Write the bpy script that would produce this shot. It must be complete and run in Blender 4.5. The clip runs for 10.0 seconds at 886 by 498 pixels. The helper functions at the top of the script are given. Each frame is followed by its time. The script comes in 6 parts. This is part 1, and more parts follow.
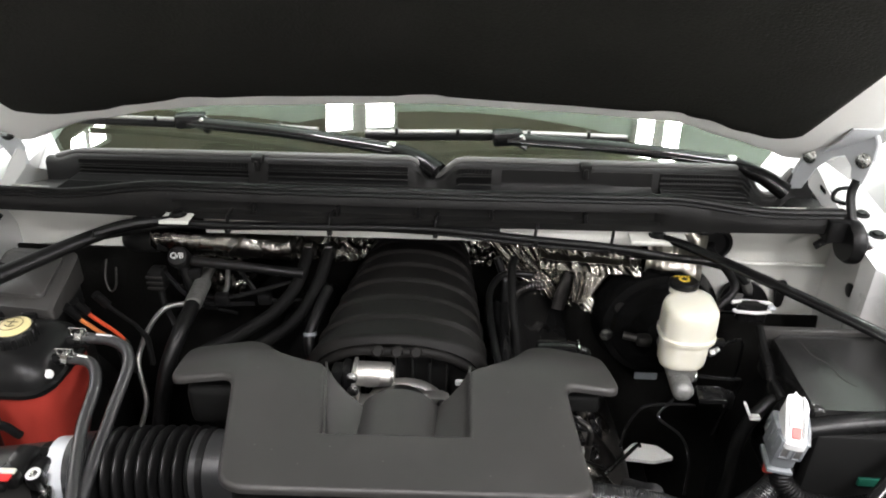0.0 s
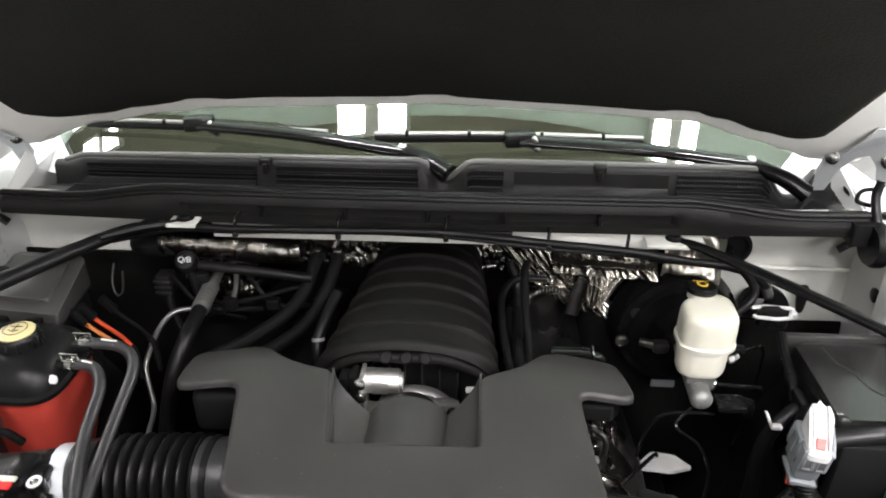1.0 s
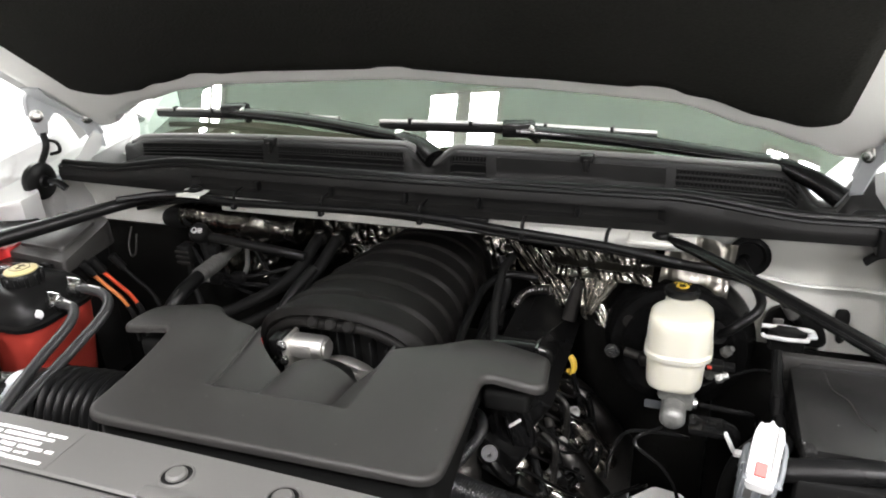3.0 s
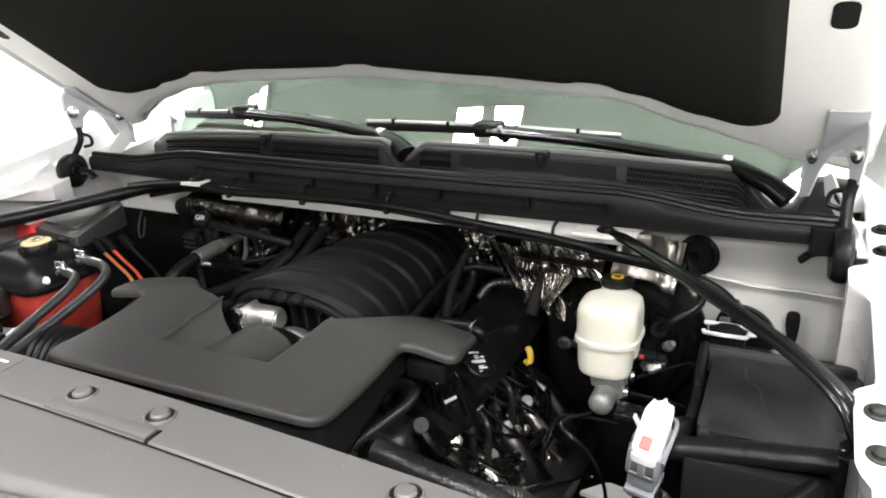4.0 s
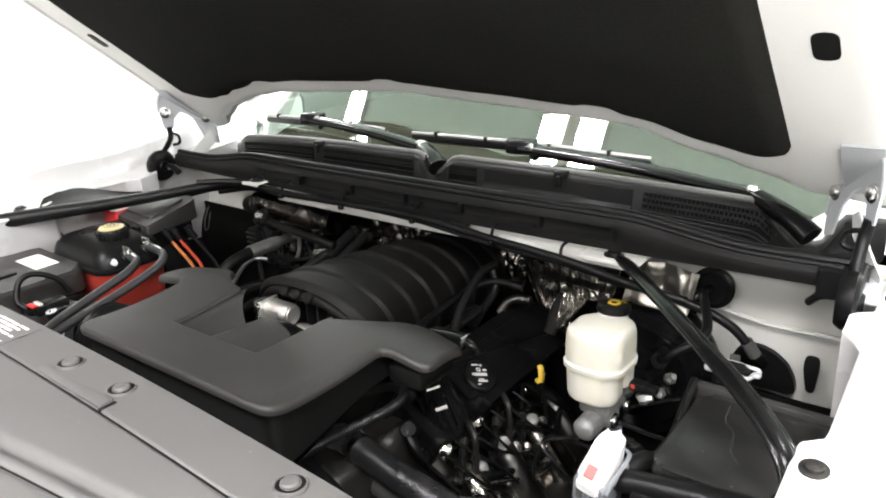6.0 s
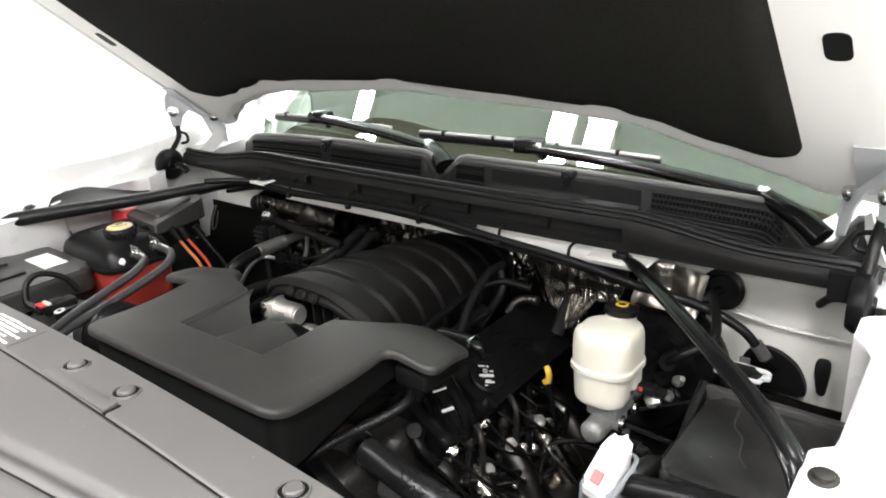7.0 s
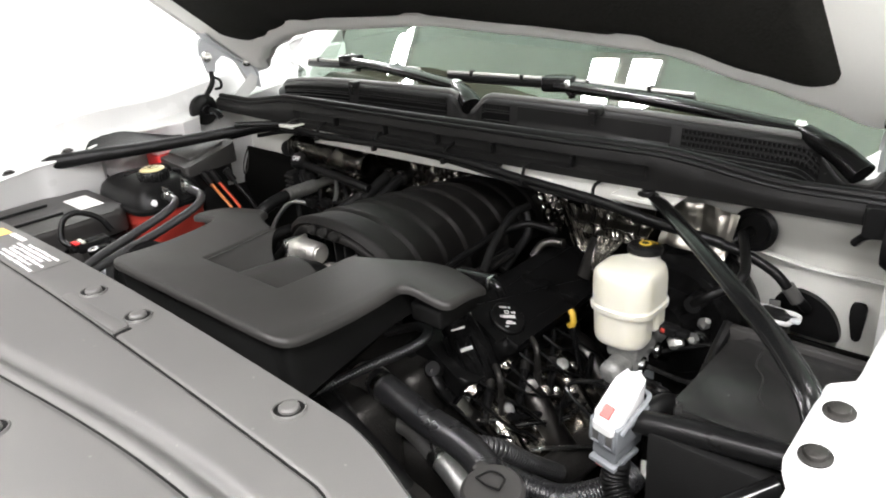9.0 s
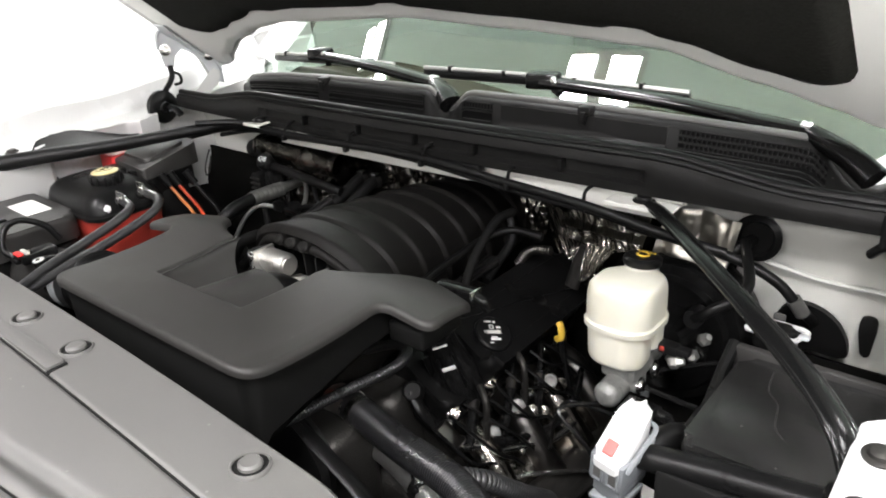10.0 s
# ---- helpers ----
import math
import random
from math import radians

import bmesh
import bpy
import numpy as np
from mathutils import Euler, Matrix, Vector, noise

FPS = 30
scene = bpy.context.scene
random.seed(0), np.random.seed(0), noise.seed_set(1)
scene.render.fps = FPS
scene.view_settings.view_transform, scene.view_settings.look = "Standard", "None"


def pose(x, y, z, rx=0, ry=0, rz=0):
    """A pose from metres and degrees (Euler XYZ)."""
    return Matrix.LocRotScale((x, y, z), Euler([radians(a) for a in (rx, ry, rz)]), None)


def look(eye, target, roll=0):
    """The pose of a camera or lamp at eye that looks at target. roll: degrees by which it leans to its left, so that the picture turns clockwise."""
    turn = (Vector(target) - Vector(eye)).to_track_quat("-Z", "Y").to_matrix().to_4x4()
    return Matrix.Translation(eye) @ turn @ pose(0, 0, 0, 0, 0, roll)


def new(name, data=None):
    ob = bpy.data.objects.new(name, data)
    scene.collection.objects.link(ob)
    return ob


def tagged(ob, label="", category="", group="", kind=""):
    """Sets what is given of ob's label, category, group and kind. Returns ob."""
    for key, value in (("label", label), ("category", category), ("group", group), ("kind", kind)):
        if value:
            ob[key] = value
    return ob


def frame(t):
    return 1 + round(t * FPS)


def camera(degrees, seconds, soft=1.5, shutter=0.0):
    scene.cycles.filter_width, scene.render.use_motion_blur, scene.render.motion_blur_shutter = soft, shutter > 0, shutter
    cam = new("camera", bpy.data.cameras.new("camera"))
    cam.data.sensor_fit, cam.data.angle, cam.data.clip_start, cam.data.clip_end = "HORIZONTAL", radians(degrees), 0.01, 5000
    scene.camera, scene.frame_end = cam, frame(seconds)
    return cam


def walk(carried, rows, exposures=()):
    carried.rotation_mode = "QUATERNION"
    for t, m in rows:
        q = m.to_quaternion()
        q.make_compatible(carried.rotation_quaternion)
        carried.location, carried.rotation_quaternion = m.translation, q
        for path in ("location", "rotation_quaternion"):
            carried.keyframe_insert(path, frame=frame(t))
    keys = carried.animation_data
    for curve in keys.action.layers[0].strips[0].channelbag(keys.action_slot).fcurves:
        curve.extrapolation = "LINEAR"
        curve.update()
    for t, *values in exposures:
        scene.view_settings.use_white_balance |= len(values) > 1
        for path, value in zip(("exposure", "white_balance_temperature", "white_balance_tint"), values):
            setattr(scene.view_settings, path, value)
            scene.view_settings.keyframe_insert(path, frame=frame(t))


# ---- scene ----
cam = camera(63.8, 10.0, soft=1.9)
PATH = [
    (0, (0.089, 0.017, 1.739), (0.009, 1.761, 0.762), 0.5),
    (0.5, (0.079, 0.027, 1.734), (0.002, 1.774, 0.763), 0.6),
    (1, (0.095, 0.038, 1.725), (-0.028, 1.786, 0.761), -0.2),
    (1.5, (0.133, 0.078, 1.686), (-0.111, 1.814, 0.724), -1.3),
    (2, (0.178, 0.147, 1.631), (-0.232, 1.843, 0.654), -2.4),
    (2.5, (0.284, 0.147, 1.617), (-0.272, 1.85, 0.729), -3.3),
    (3, (0.423, 0.083, 1.61), (-0.22, 1.789, 0.788), -3.1),
    (4.3, (0.678, 0.072, 1.564), (-0.226, 1.7, 0.834), -2.7),
    (4.5, (0.713, 0.064, 1.568), (-0.214, 1.677, 0.835), -2.1),
    (5, (0.764, 0.08, 1.573), (-0.251, 1.649, 0.86), -2.0),
    (5.5, (0.794, 0.128, 1.573), (-0.328, 1.63, 0.878), -2.7),
    (7, (0.793, 0.162, 1.58), (-0.396, 1.607, 0.872), -3.3),
    (7.5, (0.782, 0.16, 1.572), (-0.396, 1.6, 0.838), -3.2),
    (8, (0.789, 0.169, 1.557), (-0.4, 1.586, 0.796), -3.3),
    (8.5, (0.824, 0.174, 1.551), (-0.401, 1.541, 0.758), -3.8),
    (9, (0.822, 0.189, 1.541), (-0.449, 1.509, 0.741), -4.5),
    (9.5, (0.789, 0.222, 1.539), (-0.484, 1.536, 0.729), -4.9),
    (10, (0.757, 0.244, 1.529), (-0.451, 1.611, 0.71), -3.9),
]
walk(cam, [(t, look(eye, target, roll)) for t, eye, target, roll in PATH])

# ---- world and lamps ----
world = bpy.data.worlds.new("world")
scene.world = world
world.use_nodes = True
world.node_tree.nodes["Background"].inputs[0].default_value = (0.9, 0.95, 1.0, 1)
world.node_tree.nodes["Background"].inputs[1].default_value = 0.05
CEILING = 3.2
LAMP_WATTS = 86.0


# ---- materials ----
def material(name, color, rough=0.5, metal=0.0, grain=0.15, scale=400.0, bump=0.1, blotch=0.15, coat=0.0, spec=0.5, transmission=0.0, ior=1.5, emit=0.0, subsurface=0.0, dust=0.0):
    m = bpy.data.materials.new(name)
    m.use_nodes = True
    nt = m.node_tree
    p = nt.nodes["Principled BSDF"]
    p.inputs["Roughness"].default_value = rough
    p.inputs["Metallic"].default_value = metal
    p.inputs["Coat Weight"].default_value = coat
    p.inputs["Coat Roughness"].default_value = 0.05
    p.inputs["Specular IOR Level"].default_value = spec
    p.inputs["Transmission Weight"].default_value = transmission
    p.inputs["IOR"].default_value = ior
    if subsurface:
        p.inputs["Subsurface Weight"].default_value = subsurface
        p.inputs["Subsurface Radius"].default_value = (0.02, 0.018, 0.012)
        p.inputs["Subsurface Scale"].default_value = 1.0
    if emit:
        p.inputs["Emission Color"].default_value = (*color, 1)
        p.inputs["Emission Strength"].default_value = emit
    co = nt.nodes.new("ShaderNodeTexCoord")
    big = nt.nodes.new("ShaderNodeTexNoise")
    big.inputs["Scale"].default_value = 9.0
    big.inputs["Detail"].default_value = 5.0
    fine = nt.nodes.new("ShaderNodeTexNoise")
    fine.inputs["Scale"].default_value = scale
    fine.inputs["Detail"].default_value = 2.0
    nt.links.new(co.outputs["Object"], big.inputs["Vector"])
    nt.links.new(co.outputs["Object"], fine.inputs["Vector"])
    hsv = nt.nodes.new("ShaderNodeHueSaturation")
    hsv.inputs["Color"].default_value = (*color, 1)
    mix = nt.nodes.new("ShaderNodeMath")
    mix.operation = "MULTIPLY_ADD"
    mix.inputs[1].default_value = 2 * blotch
    mix.inputs[2].default_value = 1.0 - blotch
    nt.links.new(big.outputs["Fac"], mix.inputs[0])
    mix2 = nt.nodes.new("ShaderNodeMath")
    mix2.operation = "MULTIPLY_ADD"
    mix2.inputs[1].default_value = 2 * grain
    nt.links.new(fine.outputs["Fac"], mix2.inputs[0])
    sub = nt.nodes.new("ShaderNodeMath")
    sub.operation = "SUBTRACT"
    sub.inputs[1].default_value = grain
    nt.links.new(mix.outputs[0], sub.inputs[0])
    nt.links.new(sub.outputs[0], mix2.inputs[2])
    nt.links.new(mix2.outputs[0], hsv.inputs["Value"])
    nt.links.new(hsv.outputs["Color"], p.inputs["Base Color"])
    if dust:
        # Scattered pale specks and a thin uneven film.
        cell = nt.nodes.new("ShaderNodeTexVoronoi")
        cell.inputs["Scale"].default_value = 38.0
        nt.links.new(co.outputs["Object"], cell.inputs["Vector"])
        spot = nt.nodes.new("ShaderNodeMapRange")
        spot.inputs["From Min"].default_value = 0.055
        spot.inputs["From Max"].default_value = 0.035
        spot.inputs["To Max"].default_value = dust
        nt.links.new(cell.outputs["Distance"], spot.inputs["Value"])
        film = nt.nodes.new("ShaderNodeMapRange")
        film.inputs["From Min"].default_value = 0.52
        film.inputs["From Max"].default_value = 0.75
        film.inputs["To Max"].default_value = dust * 0.12
        nt.links.new(big.outputs["Fac"], film.inputs["Value"])
        both = nt.nodes.new("ShaderNodeMath")
        both.operation = "MAXIMUM"
        nt.links.new(spot.outputs["Result"], both.inputs[0])
        nt.links.new(film.outputs["Result"], both.inputs[1])
        layer = nt.nodes.new("ShaderNodeMix")
        layer.data_type = "RGBA"
        layer.inputs[7].default_value = (0.45, 0.44, 0.41, 1)
        nt.links.new(both.outputs[0], layer.inputs[0])
        nt.links.new(hsv.outputs["Color"], layer.inputs[6])
        nt.links.new(layer.outputs[2], p.inputs["Base Color"])
    if not emit and not transmission:
        ro = nt.nodes.new("ShaderNodeMapRange")
        ro.inputs["To Min"].default_value = max(0.02, rough - 0.12)
        ro.inputs["To Max"].default_value = min(1.0, rough + 0.12)
        nt.links.new(big.outputs["Fac"], ro.inputs["Value"])
        nt.links.new(ro.outputs["Result"], p.inputs["Roughness"])
        if bump:
            b = nt.nodes.new("ShaderNodeBump")
            b.inputs["Strength"].default_value = bump
            b.inputs["Distance"].default_value = 0.002
            nt.links.new(fine.outputs["Fac"], b.inputs["Height"])
            nt.links.new(b.outputs["Normal"], p.inputs["Normal"])
    return m


PAINT = material("white_paint", (0.64, 0.64, 0.63), 0.3, coat=0.6, grain=0.01, bump=0.02, blotch=0.02)
PRIMER = material("white_underbody_paint", (0.60, 0.60, 0.56), 0.40, grain=0.02, bump=0.05, blotch=0.06)
HOODWHITE = material("white_hood_underside", (0.83, 0.83, 0.80), 0.5, grain=0.02, bump=0.04, blotch=0.03, spec=0.35)
COVER = material("grained_grey_plastic", (0.092, 0.090, 0.086), 0.5, grain=0.04, scale=900, bump=0.09, blotch=0.08, dust=0.14)
DUCT = material("grained_charcoal_plastic", (0.0285, 0.0273, 0.0260), 0.44, grain=0.08, scale=900, bump=0.1, blotch=0.08, spec=0.4, dust=0.12)
LID = material("satin_black_lid_plastic", (0.013, 0.0128, 0.0125), 0.25, grain=0.1, scale=600, bump=0.08, blotch=0.2, spec=0.6, dust=0.2)
MANIFOLD = material("moulded_black_nylon", (0.0068, 0.0064, 0.0060), 0.50, grain=0.08, scale=900, bump=0.15, blotch=0.08, spec=0.12, dust=0.06)
BLACK = material("black_plastic", (0.006, 0.006, 0.006), 0.30, grain=0.1, scale=700, bump=0.12, spec=0.18)
MATTE = material("matte_black_plastic", (0.007, 0.007, 0.0068), 0.55, grain=0.15, scale=600, bump=0.2, spec=0.14)
RUBBER = material("black_rubber", (0.005, 0.005, 0.005), 0.36, grain=0.12, scale=500, bump=0.12, spec=0.19)
SOFT = material("soft_hose_rubber", (0.026, 0.026, 0.0265), 0.34, grain=0.15, scale=500, bump=0.15, blotch=0.25, spec=0.5)
COWL = material("dusty_dark_grey_plastic", (0.009, 0.0089, 0.0086), 0.42, grain=0.12, scale=700, bump=0.15, blotch=0.2, spec=0.15, dust=0.08)
# Dusty grey, pale enough to paint the cowl lip's highlight.
DUSTY = material("pale_dusty_plastic", (0.07, 0.069, 0.066), 0.40, grain=0.1, scale=500, bump=0.1, blotch=0.2)
GLOSS = material("gloss_black_steel", (0.006, 0.006, 0.006), 0.15, grain=0.05, bump=0.02, spec=0.38)
FELT = material("black_felt", (0.0170, 0.0168, 0.0149), 0.95, grain=0.3, scale=250, bump=0.6, spec=0.05)
ALU = material("cast_aluminium", (0.62, 0.61, 0.58), 0.45, metal=1.0, grain=0.12, scale=500, bump=0.25)
STEEL = material("bright_steel", (0.68, 0.68, 0.66), 0.22, metal=1.0, grain=0.05, bump=0.05)
DARK = material("dark_cast_iron", (0.045, 0.043, 0.04), 0.45, metal=0.8, grain=0.2, scale=300, bump=0.4)
FOIL = material("heat_shield_foil", (0.42, 0.40, 0.35), 0.32, metal=1.0, grain=0.1, scale=55, bump=0.9)
ZINC = material("zinc_plated_steel", (0.58, 0.60, 0.62), 0.38, metal=0.35, grain=0.05, bump=0.05)
CREAM = material("cream_translucent_plastic", (0.56, 0.545, 0.465), 0.35, grain=0.02, bump=0.03, blotch=0.04, subsurface=0.3)
RED = material("red_plastic", (0.33, 0.037, 0.026), 0.4, grain=0.05, bump=0.05)
BRIGHTRED = material("bright_red_plastic", (0.65, 0.03, 0.03), 0.4, grain=0.05, bump=0.05)
ORANGE = material("orange_cable", (0.46, 0.055, 0.018), 0.4, grain=0.05, bump=0.05)
AMBERCABLE = material("pale_orange_cable", (0.52, 0.17, 0.05), 0.4, grain=0.05, bump=0.05)
YELLOW = material("yellow_plastic", (0.60, 0.40, 0.05), 0.4, grain=0.05, bump=0.05)
BEIGE = material("beige_cap_plastic", (0.55, 0.47, 0.24), 0.45, grain=0.06, bump=0.08)
GREY = material("grey_connector_plastic", (0.16, 0.17, 0.18), 0.45, grain=0.06, bump=0.08)
WHITE = material("white_plastic", (0.54, 0.54, 0.535), 0.4, grain=0.02, bump=0.03)
PINK = material("coral_label", (0.62, 0.10, 0.09), 0.5, grain=0.02, bump=0.0)
PRINT = material("white_print", (0.75, 0.74, 0.72), 0.5, grain=0.03, bump=0.0)
AMBER = material("amber_label", (0.75, 0.42, 0.10), 0.5, grain=0.03, bump=0.0)
DASH = material("brown_dashboard", (0.012, 0.009, 0.005), 0.6, grain=0.1, bump=0.1, spec=0.1)
GLASS = material("green_tinted_glass", (0.72, 0.86, 0.76), 0.0, transmission=1.0, ior=1.85, grain=0, blotch=0)
# Dark grey for unseen walls, to cut bounce light and white reflections.
DIM = material("reflection_dimming_grey", (0.20, 0.195, 0.185), 0.75, grain=0.03, scale=120, bump=0.1, blotch=0.08)
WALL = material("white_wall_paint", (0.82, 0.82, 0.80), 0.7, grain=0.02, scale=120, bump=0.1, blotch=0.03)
CEIL = material("pale_green_ceiling", (0.72, 0.86, 0.79), 0.8, grain=0.03, scale=90, bump=0.1, blotch=0.05)
# Unseen ceiling tone, dark so the windshield reflects a dark band.
DARKCEIL = material("dark_ceiling_brown", (0.088, 0.079, 0.064), 0.8, grain=0.1, scale=90, bump=0.1)
# Unseen floor, brightened to bounce light up to hood and ceiling.
CONCRETE = material("bright_bounce_floor", (0.70, 0.69, 0.66), 0.35, grain=0.1, scale=60, bump=0.1)
SHIELD = material("dull_steel_shield", (0.10, 0.095, 0.09), 0.35, metal=1.0, grain=0.2, scale=80, bump=0.4)
ROUGHCAST = material("dull_cast_alloy", (0.24, 0.24, 0.23), 0.55, metal=0.6, grain=0.25, scale=220, bump=0.5, blotch=0.3)
# Darker copies of the foil; the colour stands in for dark reflections.
CRINKLED = material("crinkled_foil_shaded", (0.12, 0.114, 0.102), 0.24, metal=1.0, grain=0.15, scale=70, bump=0.8)
DRAPED = material("draped_foil_shaded", (0.26, 0.246, 0.218), 0.22, metal=1.0, grain=0.15, scale=60, bump=0.7)
WET_RUBBER = material("shiny_hose_rubber", (0.012, 0.012, 0.0125), 0.29, grain=0.15, scale=500, bump=0.15, blotch=0.25, spec=0.5)
VALVE = material("semi_gloss_black_cover", (0.0045, 0.0045, 0.0045), 0.30, grain=0.1, scale=500, bump=0.06, blotch=0.3, spec=0.14)
GLINT = material("heat_stained_bright_metal", (0.36, 0.335, 0.30), 0.24, metal=1.0, grain=0.25, scale=120, bump=0.35, blotch=0.35)
# Lighter copy of the foil for the sheet that catches light.
LITFOIL = material("crumpled_foil_lit", (0.42, 0.40, 0.355), 0.33, metal=1.0, grain=0.1, scale=55, bump=1.0)
ALLOY = material("pale_bare_alloy", (0.30, 0.295, 0.28), 0.38, metal=0.3, grain=0.2, scale=250, bump=0.3, blotch=0.3)
SATIN = material("satin_black_steel", (0.004, 0.004, 0.004), 0.22, grain=0.1, bump=0.03, spec=0.16)
PALE = material("pale_cast_metal", (0.32, 0.32, 0.305), 0.4, metal=0.85, grain=0.15, scale=300, bump=0.3, blotch=0.2)
MAT = material("black_firewall_mat", (0.0045, 0.0044, 0.004), 0.9, grain=0.3, scale=250, bump=0.5, spec=0.06)
# Black plastic darkened further for parts lying in shade.
SHADEBLACK = material("shaded_black_plastic", (0.005, 0.005, 0.0048), 0.7, grain=0.1, scale=500, bump=0.1, spec=0.08)
# Black for flat sheets painted as the shade inside the cowl slots.
VOID = material("slot_shade_black", (0.004, 0.004, 0.004), 0.8, grain=0.1, bump=0.0, spec=0.05)
LIGHT = material("lit_diffuser", (1.0, 0.98, 0.94), 0.5, emit=16.0, grain=0, blotch=0)


# ---- builders ----
def mesh_object(name, bm, mat, smooth=True):
    me = bpy.data.meshes.new(name)
    bmesh.ops.recalc_face_normals(bm, faces=bm.faces)
    bm.to_mesh(me)
    bm.free()
    me.materials.append(mat)
    if smooth:
        for p in me.polygons:
            p.use_smooth = True
        me.set_sharp_from_angle(angle=radians(38))
    return new(name, me)


def part(name, bm, mat, parent=None, label="", smooth=True):
    """Links a bmesh in world places as one mesh under a thing or a part."""
    ob = mesh_object(name, bm, mat, smooth)
    if parent:
        ob.parent = parent
        bpy.context.view_layer.update()
        ob.matrix_parent_inverse = parent.matrix_world.inverted()
    if label:
        ob["label"] = label
    return ob


def flat_shaded(ob):
    """Large flat faces keep their own normal beside rounded edges."""
    m = ob.modifiers.new("weighted_normal", "WEIGHTED_NORMAL")
    m.keep_sharp = True
    return ob


def thing(name, at, label, category, group="", kind=""):
    ob = new(name)
    ob.location = at
    ob.empty_display_size = 0.05
    bpy.context.view_layer.update()
    return tagged(ob, label, category, group, kind)


def merge(*bms):
    out = bmesh.new()
    for b in bms:
        me = bpy.data.meshes.new("tmp")
        b.to_mesh(me)
        b.free()
        out.from_mesh(me)
        bpy.data.meshes.remove(me)
    return out


def box(x0, x1, y0, y1, z0, z1, bevel=0.004, seg=2, m=None):
    bm = bmesh.new()
    bmesh.ops.create_cube(bm, size=1)
    bmesh.ops.transform(bm, matrix=Matrix.Translation(((x0 + x1) / 2, (y0 + y1) / 2, (z0 + z1) / 2)) @ Matrix.Diagonal((x1 - x0, y1 - y0, z1 - z0, 1)), verts=bm.verts)
    if bevel:
        bmesh.ops.bevel(bm, geom=list(bm.edges), offset=bevel, segments=seg, affect="EDGES", profile=0.5)
    if m is not None:
        bmesh.ops.transform(bm, matrix=m, verts=bm.verts)
    return bm


def curve_points(pts, sub=8):
    """A smooth line through the given points."""
    pts = [Vector(p) for p in pts]
    if len(pts) == 2:
        return [pts[0].lerp(pts[1], i / sub) for i in range(sub + 1)]
    ends = [2 * pts[0] - pts[1], *pts, 2 * pts[-1] - pts[-2]]
    out = []
    for a, b, c, d in zip(ends, ends[1:], ends[2:], ends[3:]):
        for i in range(sub):
            t = i / sub
            out.append(0.5 * (2 * b + (c - a) * t + (2 * a - 5 * b + 4 * c - d) * t * t + (3 * b - a - 3 * c + d) * t**3))
    return out + [pts[-1]]


def tube(pts, r, n=12, sub=8, flat=1.0, ripple=0.0, pitch=0.01, r_end=None, cap=True):
    """A pipe along a smooth line. ripple, pitch: the depth and spacing of corrugations; flat: height over width."""
    line = curve_points(pts, sub)
    if ripple:
        length = sum((b - a).length for a, b in zip(line, line[1:]))
        steps = int(length / pitch * 8)
        cum = [0.0]
        for a, b in zip(line, line[1:]):
            cum.append(cum[-1] + (b - a).length)
        fine = []
        for i in range(steps + 1):
            s = length * i / steps
            k = min(max(0, next((j for j, c in enumerate(cum) if c > s), len(cum) - 1) - 1), len(line) - 2)
            fine.append(line[k].lerp(line[k + 1], (s - cum[k]) / max(1e-9, cum[k + 1] - cum[k])))
        line = fine
    bm = bmesh.new()
    rings, up, total = [], None, len(line) - 1
    for i, p in enumerate(line):
        way = (line[min(i + 1, total)] - line[max(i - 1, 0)]).normalized()
        if up is None:
            up = Vector((0, 0, 1)) if abs(way.z) < 0.9 else Vector((0, 1, 0))
        side = way.cross(up).normalized()
        up = side.cross(way).normalized()
        rr = r if r_end is None else r + (r_end - r) * i / total
        if ripple:
            rr += ripple * (2.0 * abs(math.sin(math.pi * i / 8)) ** 0.7 - 1.0)
        rings.append([bm.verts.new(p + rr * (math.cos(a) * side + flat * math.sin(a) * up)) for a in (2 * math.pi * k / n for k in range(n))])
    for a, b in zip(rings, rings[1:]):
        for k in range(n):
            bm.faces.new((a[k], a[(k + 1) % n], b[(k + 1) % n], b[k]))
    if cap:
        bm.faces.new(list(reversed(rings[0])))
        bm.faces.new(rings[-1])
    return bm


def lathe(profile, at, axis=(0, 0, 1), n=28):
    """A turned body: profile of (radius, height) along the axis from at."""
    bm = bmesh.new()
    rings = []
    for r, h in profile:
        rings.append([bm.verts.new((r * math.cos(2 * math.pi * k / n), r * math.sin(2 * math.pi * k / n), h)) for k in range(n)] if r > 1e-5 else [bm.verts.new((0, 0, h))])
    for a, b in zip(rings, rings[1:]):
        for k in range(n):
            q = [a[k % len(a)], a[(k + 1) % len(a)], b[(k + 1) % len(b)], b[k % len(b)]]
            q = list(dict.fromkeys(q))
            if len(q) > 2:
                bm.faces.new(q)
    for ring, flip in ((rings[0], True), (rings[-1], False)):
        if len(ring) > 1:
            bm.faces.new(list(reversed(ring)) if flip else ring)
    turn = Vector(axis).normalized().to_track_quat("Z", "Y").to_matrix().to_4x4()
    bmesh.ops.transform(bm, matrix=Matrix.Translation(at) @ turn, verts=bm.verts)
    return bm


def prism(outline, low, high, bevel=0.004, seg=3, edges="top"):
    """A plate with the given outline; low, high: heights, as numbers or as functions of x and y."""
    lo = low if callable(low) else (lambda x, y: low)
    hi = high if callable(high) else (lambda x, y: high)
    bm = bmesh.new()
    a = [bm.verts.new((x, y, lo(x, y))) for x, y in outline]
    b = [bm.verts.new((x, y, hi(x, y))) for x, y in outline]
    n = len(outline)
    top = bm.faces.new(b)
    bm.faces.new(list(reversed(a)))
    for k in range(n):
        bm.faces.new((a[k], a[(k + 1) % n], b[(k + 1) % n], b[k]))
